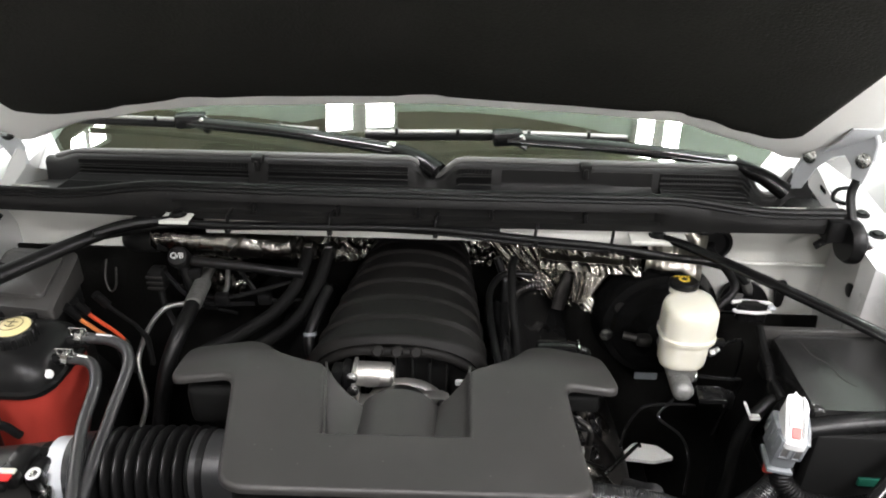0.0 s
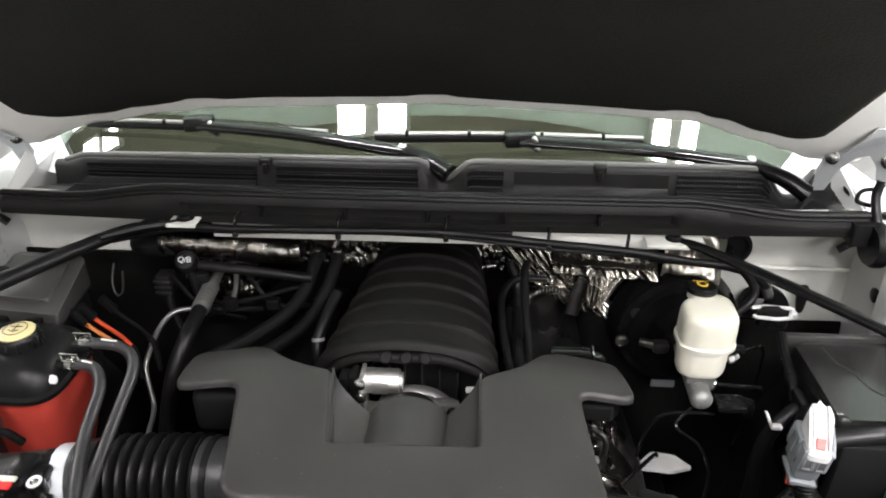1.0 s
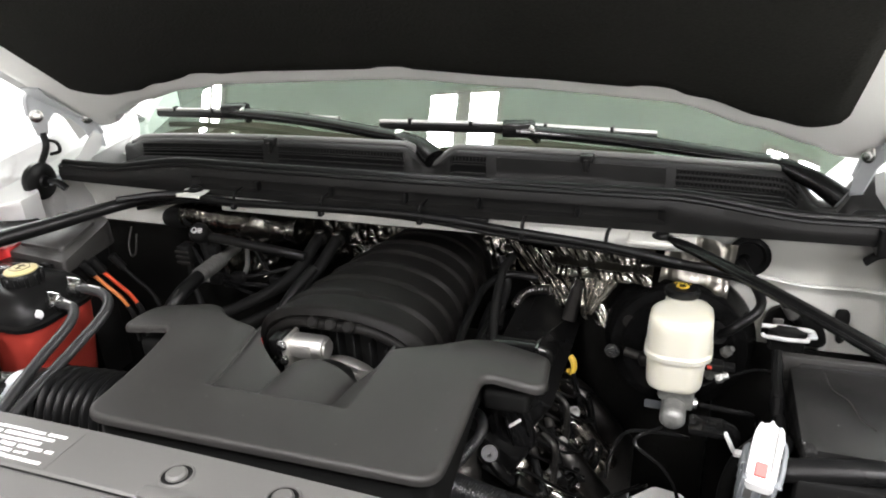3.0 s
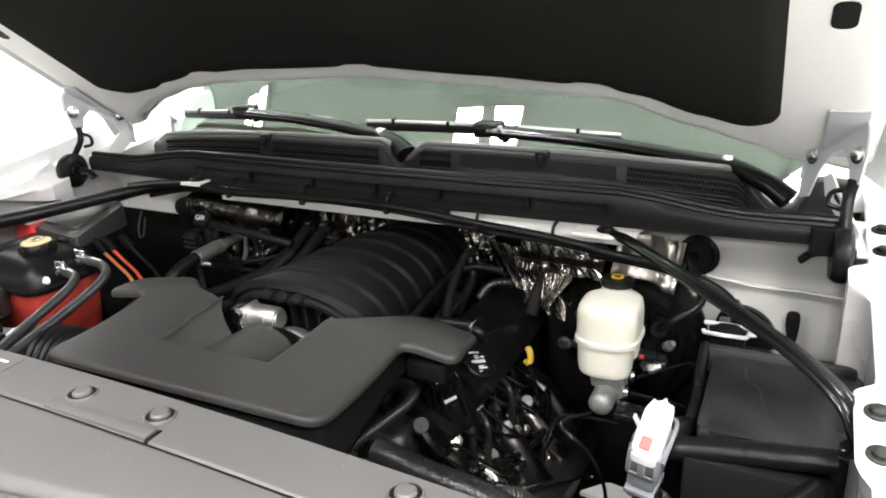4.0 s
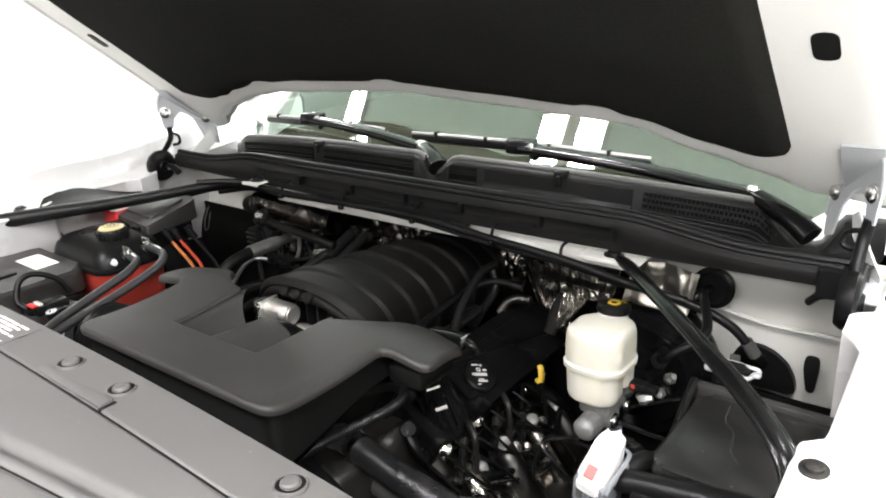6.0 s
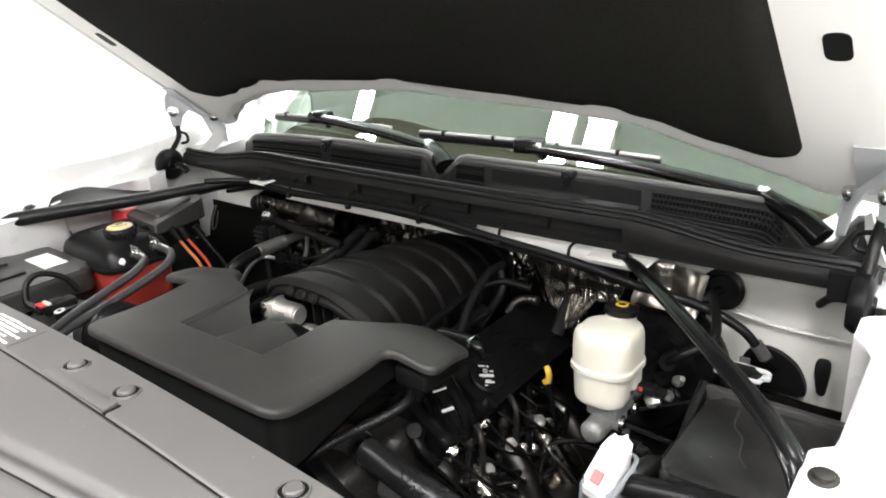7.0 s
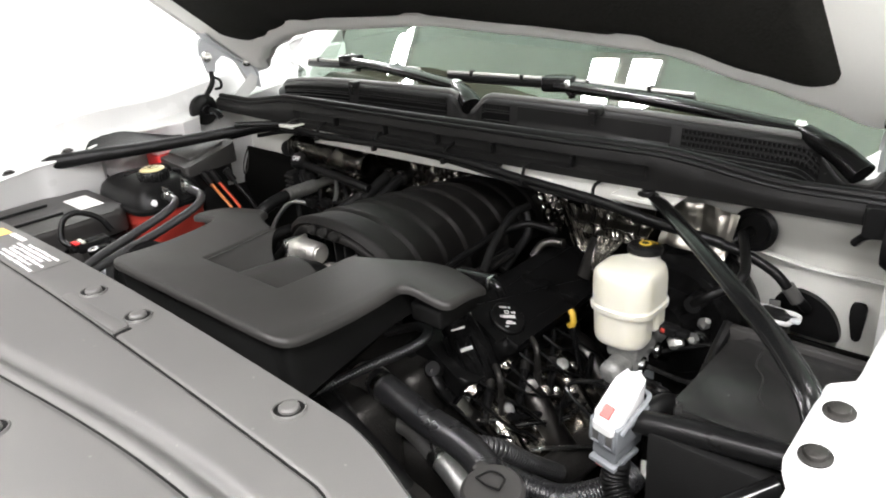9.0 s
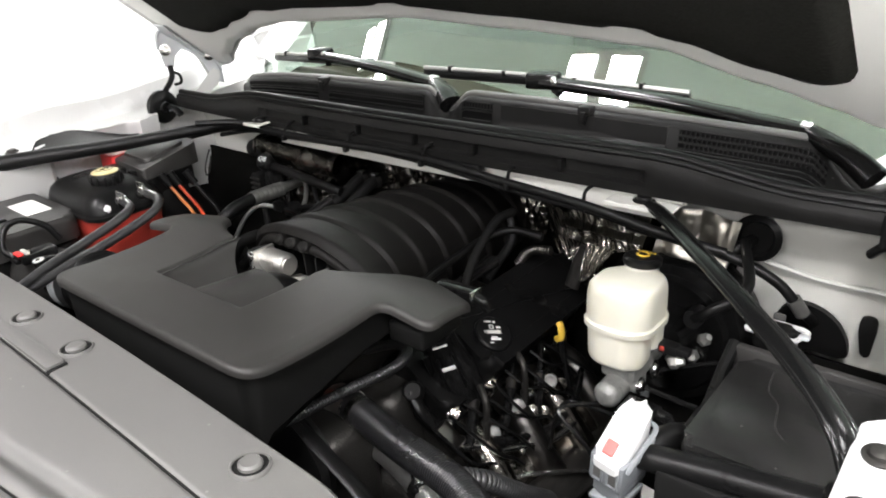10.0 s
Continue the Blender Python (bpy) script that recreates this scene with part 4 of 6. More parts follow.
def airflow_sensor():
    e = thing("air_flow_sensor", (-0.49, 0.63, 1.0), "black air flow tube with a red-locked sensor plug", "sensor")
    part("tube_body", tube([(-0.58, 0.63, 1.02), (-0.445, 0.647, 1.03)], 0.046, 24, 4), DUCT, e)
    part("sensor", merge(box(-0.462, -0.428, 0.604, 0.652, 1.068, 1.082, 0.004), box(-0.462, -0.436, 0.598, 0.640, 1.080, 1.096, 0.004), tube([(-0.426, 0.606, 1.066), (-0.426, 0.603, 1.085)], 0.0105, 16, 2), box(-0.440, -0.420, 0.610, 0.632, 1.070, 1.086, 0.003)), BLACK, e)
    part("ring", lathe([(0.0050, 0), (0.0050, 0.001), (0.0088, 0.001), (0.0088, 0)], (-0.426, 0.603, 1.0852), (0, -0.15, 1), 20), WHITE, e, "pale ring round a screw")
    bolt(e, (-0.426, 0.603, 1.0852), (0, -0.15, 1), 0.0035)
    part("plug_shell", merge(box(-0.466, -0.436, 0.584, 0.600, 1.078, 1.095, 0.003), box(-0.468, -0.446, 0.576, 0.586, 1.080, 1.090, 0.003)), BLACK, e)
    part("lock", box(-0.462, -0.440, 0.580, 0.590, 1.0945, 1.099, 0.002), BRIGHTRED, e, "red plug lock")
    part("strip", box(-0.464, -0.440, 0.592, 0.599, 1.0945, 1.0985, 0.001), CREAM, e, "pale yellowish strip")
    bolt(e, (-0.474, 0.647, 1.070), (0, 0, 1), 0.005)
    part("cable", tube([(-0.464, 0.582, 1.088), (-0.484, 0.576, 1.100), (-0.496, 0.590, 1.128), (-0.494, 0.615, 1.136), (-0.482, 0.645, 1.120), (-0.474, 0.66, 1.09)], 0.0055, 10), RUBBER, e, "black plug cable in a loop")


airflow_sensor()


def air_filter_box():
    e = thing("air_filter_box", (-0.63, 0.63, 0.95), "black air filter housing with a white label", "filter box")
    part("lower_box", box(-0.76, -0.545, 0.53, 0.72, 0.90, 1.06, 0.015, 3), BLACK, e)
    part("lid", prism(rounded([(-0.76, 0.52), (-0.535, 0.52), (-0.535, 0.725), (-0.76, 0.725)], 0.03), 1.06, 1.105, 0.012, 3), DUCT, e)
    part("label", box(-0.69, -0.60, 0.66, 0.705, 1.1052, 1.1060, 0), PRINT, e, "white rectangular label", smooth=False)
    for x in (-0.70, -0.62):
        part("rib", box(x, x + 0.012, 0.53, 0.63, 1.104, 1.110, 0.002), BLACK, e)


air_filter_box()


# ---- engine ----
def intake_manifold():
    e = thing("intake_manifold", (-0.01, 0.95, 0.97), "black moulded plastic intake manifold with overlapping ribs", "intake manifold")
    y0, y1 = 0.800, 1.262

    def fn(u, v):
        t = (v - y0) / (y1 - y0)
        a = (u - 0.5) * math.pi * 1.06
        half = 0.128 - 0.038 * t
        top = 0.088 + 0.008 * math.sin(t * 3.0)
        saw = (t * 8.1) % 1.0
        r = 1.0 + 0.062 * smooth(saw / 0.16) * (1 - 0.85 * saw) - (0.06 * smooth((0.03 - t) / 0.03))
        ex = 0.72
        cx, sx = math.sin(a), math.cos(a)
        x = -0.012 + half * r * math.copysign(abs(cx) ** 0.95, cx)
        z = 1.066 - 0.052 * t + top * r * math.copysign(abs(sx) ** ex, sx)
        return (x, v + 0.02 * (abs(2 * u - 1)) ** 2, z)
    part("ribbed_shell", sheet(fn, steps(0, 1, 64), steps(y0, y1, 150), 0.005), MANIFOLD, e, "ribbed charcoal shell")
    part("front_lip", tube([(-0.128, 0.822, 1.060), (-0.118, 0.815, 1.098), (-0.070, 0.803, 1.132), (-0.012, 0.799, 1.136), (0.046, 0.803, 1.132), (0.094, 0.815, 1.098), (0.104, 0.822, 1.060)], 0.007, 10, 10), MANIFOLD, e)
    part("front_wall", sheet(lambda u, v: (-0.012 + 0.115 * (2 * u - 1), 0.835, 1.0 + v * (0.128 - 0.06 * abs(2 * u - 1) ** 3)), steps(0, 1, 16), steps(0, 1, 4), 0.004), MATTE, e)
    for i in range(7):
        x = -0.085 + i * 0.024
        part("web", box(x - 0.0015, x + 0.0015, 0.812, 0.836, 1.03, 1.122 - 0.02 * abs(i - 3) / 3, 0.0005, 1), MATTE, e)
    for x in (-0.035, -0.008, 0.018):
        part("lug", lathe([(0, 0), (0.008, 0), (0.0085, 0.010), (0.006, 0.013), (0, 0.013)], (x, 0.799, 1.138), (0, -0.85, 0.5), 16), MANIFOLD, e)
    return e


intake_manifold()


def throttle_body():
    e = thing("throttle_body", (-0.01, 0.79, 1.05), "cast aluminium electronic throttle body", "throttle")
    part("flange", lathe([(0.040, 0), (0.060, 0), (0.062, 0.004), (0.060, 0.016), (0.040, 0.016)], (0.003, 0.790, 1.030), (0, 1, 0.1), 32), ALU, e)
    part("motor", merge(lathe([(0, 0), (0.0165, 0), (0.0172, 0.002), (0.0172, 0.042), (0.0160, 0.046), (0.0125, 0.047), (0.0125, 0.050), (0, 0.050)], (-0.062, 0.786, 1.107), (1, 0.0, 0.01), 26), box(-0.052, -0.030, 0.7675, 0.7715, 1.098, 1.116, 0.002)), ALU, e, "silver motor housing")
    part("gear_cover", box(-0.084, -0.070, 0.770, 0.802, 1.066, 1.122, 0.005), BLACK, e, "black gear cover")
    part("bracket", merge(box(-0.068, -0.062, 0.760, 0.800, 1.056, 1.126, 0.002), box(-0.064, -0.040, 0.764, 0.792, 1.056, 1.068, 0.004), tube([(-0.062, 0.765, 1.064), (-0.050, 0.764, 1.060), (-0.036, 0.768, 1.070)], 0.005, 8)), ALU, e)
    part("lever", merge(tube([(-0.012, 0.776, 1.092), (0.006, 0.773, 1.093), (0.022, 0.772, 1.088), (0.034, 0.772, 1.084)], 0.0042, 10, 6, 0.7), prism(rounded([(0.024, 0.764), (0.062, 0.764), (0.066, 0.772), (0.060, 0.782), (0.026, 0.780)], 0.005), 1.076, 1.086, 0.003, 2)), ALU, e, "bent lever plate")
    for x, z in ((-0.066, 1.120), (-0.054, 1.064), (0.056, 1.079), (-0.066, 1.098)):
        bolt(e, (x, 0.760, z), (0, -1, 0.2), 0.0055)
    part("plug", merge(box(-0.098, -0.082, 0.775, 0.80, 1.090, 1.116, 0.003), box(-0.094, -0.084, 0.772, 0.79, 1.066, 1.078, 0.003)), BLACK, e)
    part("white_clip", box(0.072, 0.088, 0.792, 0.798, 1.086, 1.094, 0.0015), WHITE, e, "small white clip")


throttle_body()


def rocker_cover(s):
    e = thing("valve_cover", (s * 0.20, 1.0, 0.93), "black engine valve cover" + (" with the oil filler cap" if s > 0 else ""), "valve cover", "valve covers")
    turn = Matrix.Translation((s * 0.205, 0, 0.988 if s > 0 else 0.970)) @ pose(0, 0, 0, 0, s * 33, 0)
    y0 = 0.890 if s > 0 else 0.812
    out = rounded([(-0.055, y0), (0.055, y0), (0.055, 1.185), (-0.055, 1.185)], 0.025)
    b = prism(out, -0.05, 0.022, 0.020, 6)
    bmesh.ops.transform(b, matrix=turn, verts=b.verts)
    part("body", b, VALVE, e)
    nose = prism(rounded([(-0.055, 0.815), (0.055, 0.815), (0.055, 0.895), (-0.055, 0.895)], 0.02), -0.05, -0.012, 0.010, 3)
    bmesh.ops.transform(nose, matrix=turn, verts=nose.verts)
    part("front_step", nose, VALVE, e)
    rim = prism(rounded([(-0.066, 0.803), (0.066, 0.803), (0.066, 1.175), (-0.066, 1.175)], 0.025), -0.062, -0.046, 0.003, 2)
    bmesh.ops.transform(rim, matrix=turn, verts=rim.verts)
    part("flange", rim, VALVE, e)
    up = (turn.to_3x3() @ Vector((0, 0, 1))).normalized()
    if s > 0:
        at = turn @ Vector((0.012, 0.935, 0.020))
        cap = part("oil_cap", lathe([(0, 0), (0.027, 0), (0.0285, 0.003), (0.0285, 0.008), (0.026, 0.0105), (0.0, 0.011)], at, up, 32), BLACK, e, "round black oil filler cap with white print")
        m = turn @ Matrix.Translation((0.012, 0.935, 0.0312)) @ pose(0, 0, 0, 0, 0, 58)
        part("print", merge(*[box(x0, x1, y0, y1, 0, 0.0006, 0, m=m) for x0, x1, y0, y1 in ((-0.012, 0.010, -0.003, 0.0025), (-0.016, -0.013, -0.002, 0.002), (0.005, 0.012, 0.006, 0.009), (-0.006, 0.001, 0.005, 0.0065), (-0.006, 0.001, 0.010, 0.0115), (-0.006, -0.0045, 0.005, 0.0115), (-0.0005, 0.001, 0.005, 0.0115), (-0.012, 0.0, 0.016, 0.0185), (0.002, 0.006, 0.015, 0.018), (-0.009, 0.007, -0.014, -0.011), (-0.007, 0.002, -0.010, -0.008), (-0.012, -0.006, -0.019, -0.0175))]), PRINT, cap, "white symbols", smooth=False)
        # Upright cylinder with pale bands at the front end of the cover.
        c = part("filler_neck", lathe([(0, -0.06), (0.033, -0.06), (0.032, 0.004), (0.0275, 0.010), (0.0255, 0.034), (0.0235, 0.040), (0.0235, 0.060), (0.0175, 0.066), (0.0175, 0.078), (0.012, 0.082), (0, 0.082)], (0.212, 0.862, 0.984), (-0.13, -0.28, 1), 24), GLOSS, e, "black upright cylinder with white bands")
        part("band", box(-0.011, 0.011, -0.0276, -0.0255, 0.014, 0.0205, 0.0008, 1, m=Matrix.Translation((0.212, 0.862, 0.984)) @ pose(0, 0, 0, 15.5, -7.5, 0) @ pose(0, 0, 0, 0, 0, 42)), PRINT, c, "small white label")
        part("band", box(-0.010, 0.010, -0.0246, -0.0222, 0.052, 0.0550, 0.0005, 1, m=Matrix.Translation((0.212, 0.862, 0.984)) @ pose(0, 0, 0, 15.5, -7.5, 0) @ pose(0, 0, 0, 0, 0, 42)), PRINT, c)
        for a in (-70, -25, 20, 65):
            part("fin", box(-0.002, 0.002, -0.033, -0.022, -0.02, 0.036, 0.0015, 2, m=Matrix.Translation((0.212, 0.862, 0.984)) @ pose(0, 0, 0, 15.5, -7.5, 0) @ pose(0, 0, 0, 0, 0, a)), VALVE, c)
    for y in (0.88, 1.0, 1.12):
        at = turn @ Vector((-0.058, y, -0.045))
        bolt(e, at, up, 0.006, DARK)
    return e


rocker_cover(1)
rocker_cover(-1)


def engine_block():
    e = thing("engine_block", (0, 0.95, 0.55), "dark cast engine block low in the bay", "engine")
    part("block", merge(box(-0.24, 0.24, 0.74, 1.14, 0.50, 0.86, 0.03, 3), box(-0.19, 0.19, 0.76, 1.12, 0.84, 0.97, 0.02, 3)), DARK, e)
    for s in (-1, 1):
        part("cylinder_head", box(s * 0.185 - 0.045, s * 0.185 + 0.045, 0.82, 1.15, 0.78, 0.905, 0.015, 2, m=None), DARK, e)
    part("front_cover", box(-0.18, 0.18, 0.66, 0.75, 0.55, 0.96, 0.02, 3), DARK, e)
    part("pulley", lathe([(0, 0), (0.05, 0), (0.075, 0.004), (0.075, 0.010), (0.068, 0.014), (0.075, 0.018), (0.075, 0.03), (0.03, 0.034), (0, 0.034)], (0.12, 0.665, 0.93), (0, -1, 0)), BLACK, e)
    part("pulley", lathe([(0, 0), (0.05, 0), (0.06, 0.006), (0.06, 0.02), (0.03, 0.03), (0, 0.03)], (0.29, 0.66, 0.86), (0, -1, 0)), DARK, e)
    part("drive_belt", tube([(0.12, 0.645, 1.008), (0.24, 0.645, 0.95), (0.35, 0.645, 0.87), (0.33, 0.645, 0.80), (0.20, 0.645, 0.82), (0.05, 0.645, 0.90), (0.06, 0.645, 0.97), (0.12, 0.645, 1.008)], 0.010, 8, 8, 0.3), RUBBER, e)
    part("thermostat_housing", merge(tube([(0.10, 0.73, 0.93), (0.12, 0.735, 0.965), (0.155, 0.73, 0.972)], 0.021, 16), box(0.07, 0.13, 0.70, 0.76, 0.90, 0.935, 0.008)), ALU, e)
    return e


engine_block()


def exhaust_side():
    """Exhaust manifold, plug boots, leads and heat shields on the driver's side of the engine."""
    e = thing("exhaust_manifold", (0.34, 0.95, 0.75), "bright and dark exhaust manifold with heat shields", "exhaust")
    part("log", tube([(0.335, 0.80, 0.80), (0.345, 0.95, 0.79), (0.34, 1.12, 0.77)], 0.030, 14, 8), DARK, e)
    face = (0.55, -0.55, 0.62)
    for y, mat in ((0.845, GLINT), (0.930, SHIELD), (1.010, GLINT), (1.085, SHIELD)):
        part("runner", tube([(0.235, y + 0.012, 0.892), (0.275, y, 0.885), (0.315, y - 0.005, 0.84), (0.335, y, 0.81)], 0.020, 14, 6), mat, e, "metal exhaust runner")
    for a, b, c in (((0.226, 0.902, 0.957), (0.247, 0.862, 0.932), (0.273, 0.816, 0.900)), ((0.230, 0.980, 0.950), (0.254, 0.943, 0.925), (0.285, 0.877, 0.887)), ((0.238, 1.045, 0.942), (0.268, 0.995, 0.906), (0.295, 0.945, 0.872))):
        mid = Vector(b)
        lead = part("plug_boot", tube([mid.lerp(Vector(a), 0.2), mid, Vector(c)], 0.0068, 12, 8), GLOSS, e, "dark plug boot")
        part("plug_lead", tube([(0.20, a[1] + 0.02, 0.985), (0.222, a[1] + 0.01, 0.972), a, mid], 0.0046, 8, 8), RUBBER, lead, "black ignition lead")
        part("sleeve", tube([mid.lerp(Vector(a), 0.12), mid.lerp(Vector(c), 0.12)], 0.0082, 12, 3), DARK, lead)
    rnd = random.Random(8)
    # Randomly placed metal bits added to give glints among the dark parts.
    for i in range(34):
        y = rnd.uniform(0.79, 1.08)
        k = rnd.uniform(0, 1)
        at = (0.232 + 0.075 * k, y, 0.935 - 0.075 * k)
        part("fitting", lathe([(0, -0.006), (0.0045, -0.006), (0.0045, 0.004), (0.003, 0.006), (0, 0.006)], at, (rnd.uniform(-1, 1), rnd.uniform(-1, 0), rnd.uniform(0, 1)), 8), (STEEL, GLINT, SHIELD)[i % 3], e)
    part("plug_end", lathe([(0, 0), (0.010, 0), (0.0105, 0.003), (0.008, 0.005), (0.004, 0.003), (0, 0.003)], (0.280, 1.005, 0.904), (0.5, -0.75, 0.45), 20), ALLOY, e, "bright round plug end")
    part("heat_cup", lathe([(0.0115, 0), (0.011, 0.003), (0.007, 0.005), (0, 0.006)], (0.276, 0.926, 0.904), (0.8, -0.5, 0.3), 24), ALLOY, e, "pale domed heat shield")
    part("heat_cup", lathe([(0.012, -0.002), (0.0115, 0.003), (0.008, 0.005), (0, 0.006)], (0.276, 0.864, 0.896), (0.6, -0.6, 0.5), 24), ROUGHCAST, e, "dull domed heat shield")
    for y, z0, z1 in ((0.847, 0.962, 0.886), (0.937, 0.964, 0.870)):
        lead = part("plug_boot", tube([(0.262, y + 0.012, z0 + 0.010), (0.280, y, z0), (0.281, y, (z0 + z1) / 2), (0.280, y - 0.002, z1)], 0.0048, 10, 8), DARK, e, "dark metal plug boot")
        part("sleeve", tube([(0.2805, y, z0 * 0.6 + z1 * 0.4), (0.2805, y, z0 * 0.5 + z1 * 0.5)], 0.0064, 10, 2), DARK, lead)
    part("pipe_end", tube([(0.279, 0.828, 0.888), (0.300, 0.885, 0.870)], 0.0058, 10, 4), STEEL, e, "bright pipe end")
    part("pipe", tube([(0.300, 0.885, 0.870), (0.320, 0.944, 0.852), (0.325, 1.0, 0.85)], 0.0052, 10, 6), STEEL, e, "bright metal pipe")
    for x, y, z, r in ((0.240, 0.912, 0.938, 0.007), (0.240, 0.828, 0.938, 0.008), (0.286, 0.948, 0.888, 0.007), (0.294, 0.968, 0.879, 0.006), (0.286, 1.027, 0.889, 0.008), (0.312, 0.985, 0.856, 0.006), (0.300, 0.905, 0.868, 0.006), (0.262, 1.07, 0.914, 0.006)):
        bolt(e, (x, y, z), face, r * 0.75, GLINT)
    part("bracket", merge(tube([(0.232, 0.795, 0.938), (0.218, 0.787, 0.960), (0.203, 0.792, 0.978)], 0.011, 12, 6, 0.7), lathe([(0, 0), (0.014, 0), (0.014, 0.010), (0.011, 0.014), (0, 0.014)], (0.203, 0.795, 0.974), (0.3, -0.6, 0.7), 18)), VALVE, e, "dull cast metal lug")
    part("bracket", merge(box(-0.02, 0.02, -0.012, 0.012, -0.006, 0.006, 0.003, m=Matrix.Translation((0.250, 0.805, 0.918)) @ pose(0, 0, 0, 20, 48, 20)), tube([(0.24, 0.80, 0.925), (0.262, 0.822, 0.905), (0.28, 0.85, 0.888)], 0.006, 8)), SHIELD, e)
    part("heat_shield", sheet(lambda u, v: (0.285 + 0.07 * v + crumple((u * 3, v * 2, 41), 0.008, 3), 0.80 + 0.30 * u, 0.862 - 0.09 * v + crumple((u * 3, v * 2, 43), 0.012, 3)), steps(0, 1, 40), steps(0, 1, 14), 0.0015), GLINT, e, "crumpled dull heat shield")
    part("pipe", tube([(0.285, 0.858, 0.889), (0.306, 0.935, 0.866), (0.312, 0.99, 0.862), (0.305, 1.04, 0.872), (0.29, 1.08, 0.89)], 0.0062, 10), GLOSS, e, "shiny dark metal pipe")
    part("pipe_end", tube([(0.268, 0.808, 0.905), (0.284, 0.855, 0.890)], 0.0062, 10, 3), STEEL, e, "bright pipe end")
    for i in range(9):
        y = 0.80 + 0.032 * i
        k = rnd.uniform(0.1, 0.8)
        x, z = 0.238 + 0.07 * k, 0.938 - 0.07 * k
        part("clip", box(-0.010, 0.010, -0.0035, 0.0035, -0.001, 0.001, 0.0005, m=Matrix.Translation((x, y, z)) @ pose(0, 0, 0, rnd.uniform(-60, 60), rnd.uniform(10, 70), rnd.uniform(0, 180))), (GLINT, STEEL, VALVE)[i % 3], e)
        part("wire", tube([(0.245, y - 0.02, 0.945), (x + 0.012, y + rnd.uniform(-0.02, 0.02), z + 0.012), (x + 0.02, y + 0.03, z - 0.01), (0.315, y + 0.05, 0.85)], 0.0024, 6, 6), VALVE, e)
    part("pipe_collar", tube([(0.280, 0.842, 0.894), (0.289, 0.868, 0.885)], 0.0095, 10, 3), RUBBER, e)
    return e


exhaust_side()


def dipstick():
    e = thing("oil_dipstick", (0.30, 1.05, 0.88), "yellow-handled oil dipstick in its tube", "dipstick")
    part("handle", merge(tube([(0.264, 1.056, 0.974), (0.270, 1.052, 0.968), (0.272, 1.050, 0.956), (0.268, 1.050, 0.947), (0.262, 1.054, 0.948)], 0.0056, 10, 8, 0.8)), YELLOW, e)
    part("tube_body", tube([(0.269, 1.050, 0.950), (0.285, 1.045, 0.89), (0.31, 1.03, 0.82), (0.31, 1.02, 0.74)], 0.005, 8), GLOSS, e)


dipstick()


# ---- hoses at the engine's front ----
def hose(name, label, pts, r, mat=RUBBER, category="hose", **kw):
    ob = tagged(part(name, tube(pts, r, **kw), mat), label, category)
    return ob


h = thing("radiator_hose", (0.3, 0.70, 0.95), "thick black upper radiator hose with fine ribs", "hose")
part("hose_body", tube([(0.150, 0.730, 0.972), (0.25, 0.712, 0.970), (0.350, 0.699, 0.968), (0.398, 0.672, 0.962), (0.415, 0.61, 0.950), (0.43, 0.50, 0.93), (0.43, 0.40, 0.92)], 0.0200, 20, 16, ripple=0.00028, pitch=0.0036), WET_RUBBER, h)
part("clamp", tube([(0.165, 0.727, 0.972), (0.175, 0.725, 0.972)], 0.0215, 18, 2), STEEL, h)
hose("coolant_hose", "black ribbed hose branching toward the battery side", [(0.385, 0.70, 0.955), (0.425, 0.71, 0.945), (0.47, 0.72, 0.945), (0.52, 0.745, 0.97), (0.535, 0.77, 0.985)], 0.0165, WET_RUBBER, n=16, sub=14, ripple=0.0004, pitch=0.0042)
hose("vacuum_hose", "thin black braided hose looping under the resonator", [(0.110, 0.55, 1.02), (0.165, 0.60, 1.028), (0.185, 0.685, 1.030), (0.203, 0.760, 1.032), (0.190, 0.802, 1.030), (0.150, 0.815, 1.02), (0.10, 0.80, 1.0)], 0.0066, WET_RUBBER, n=12, ripple=0.0004, pitch=0.0045)
hose("lower_pipe", "dull aluminium pipe below the radiator hose", [(0.12, 0.752, 0.895), (0.20, 0.742, 0.905), (0.285, 0.715, 0.910), (0.34, 0.70, 0.895), (0.38, 0.69, 0.86)], 0.0165, PALE, "pipe", n=16)
h = thing("hose_clamp", (0.285, 0.715, 0.91), "bright spring clamp on a metal pipe", "clamp")
part("ring", tube([(0.274, 0.719, 0.9095), (0.292, 0.7125, 0.9095)], 0.0190, 20, 2), STEEL, h)
part("ear", merge(box(0.278, 0.284, 0.700, 0.712, 0.929, 0.944, 0.002), box(0.287, 0.293, 0.697, 0.709, 0.925, 0.936, 0.002)), STEEL, h)


def washer_filler():
    e = thing("washer_filler", (0.47, 0.60, 0.95), "grey washer fluid cap on its black filler neck", "filler cap")
    c = part("cap", lathe([(0, 0), (0.030, 0), (0.032, 0.004), (0.032, 0.012), (0.028, 0.017), (0, 0.019)], (0.470, 0.598, 1.036), (0.05, -0.1, 1), 30), DUCT, e, "dark grey cap with a moulded symbol")
    part("symbol", merge(tube([(0.456, 0.590, 1.0605), (0.470, 0.588, 1.0605), (0.484, 0.590, 1.0605)], 0.0012, 6), tube([(0.456, 0.590, 1.0605), (0.462, 0.606, 1.0605), (0.478, 0.606, 1.0605), (0.484, 0.590, 1.0605)], 0.0012, 6, 6)), MATTE, c)
    part("tab", box(0.436, 0.452, 0.604, 0.620, 1.046, 1.053, 0.003), DUCT, c)
    part("neck", tube([(0.470, 0.60, 1.045), (0.475, 0.60, 0.98), (0.50, 0.58, 0.85)], 0.024, 18), BLACK, e)


washer_filler()


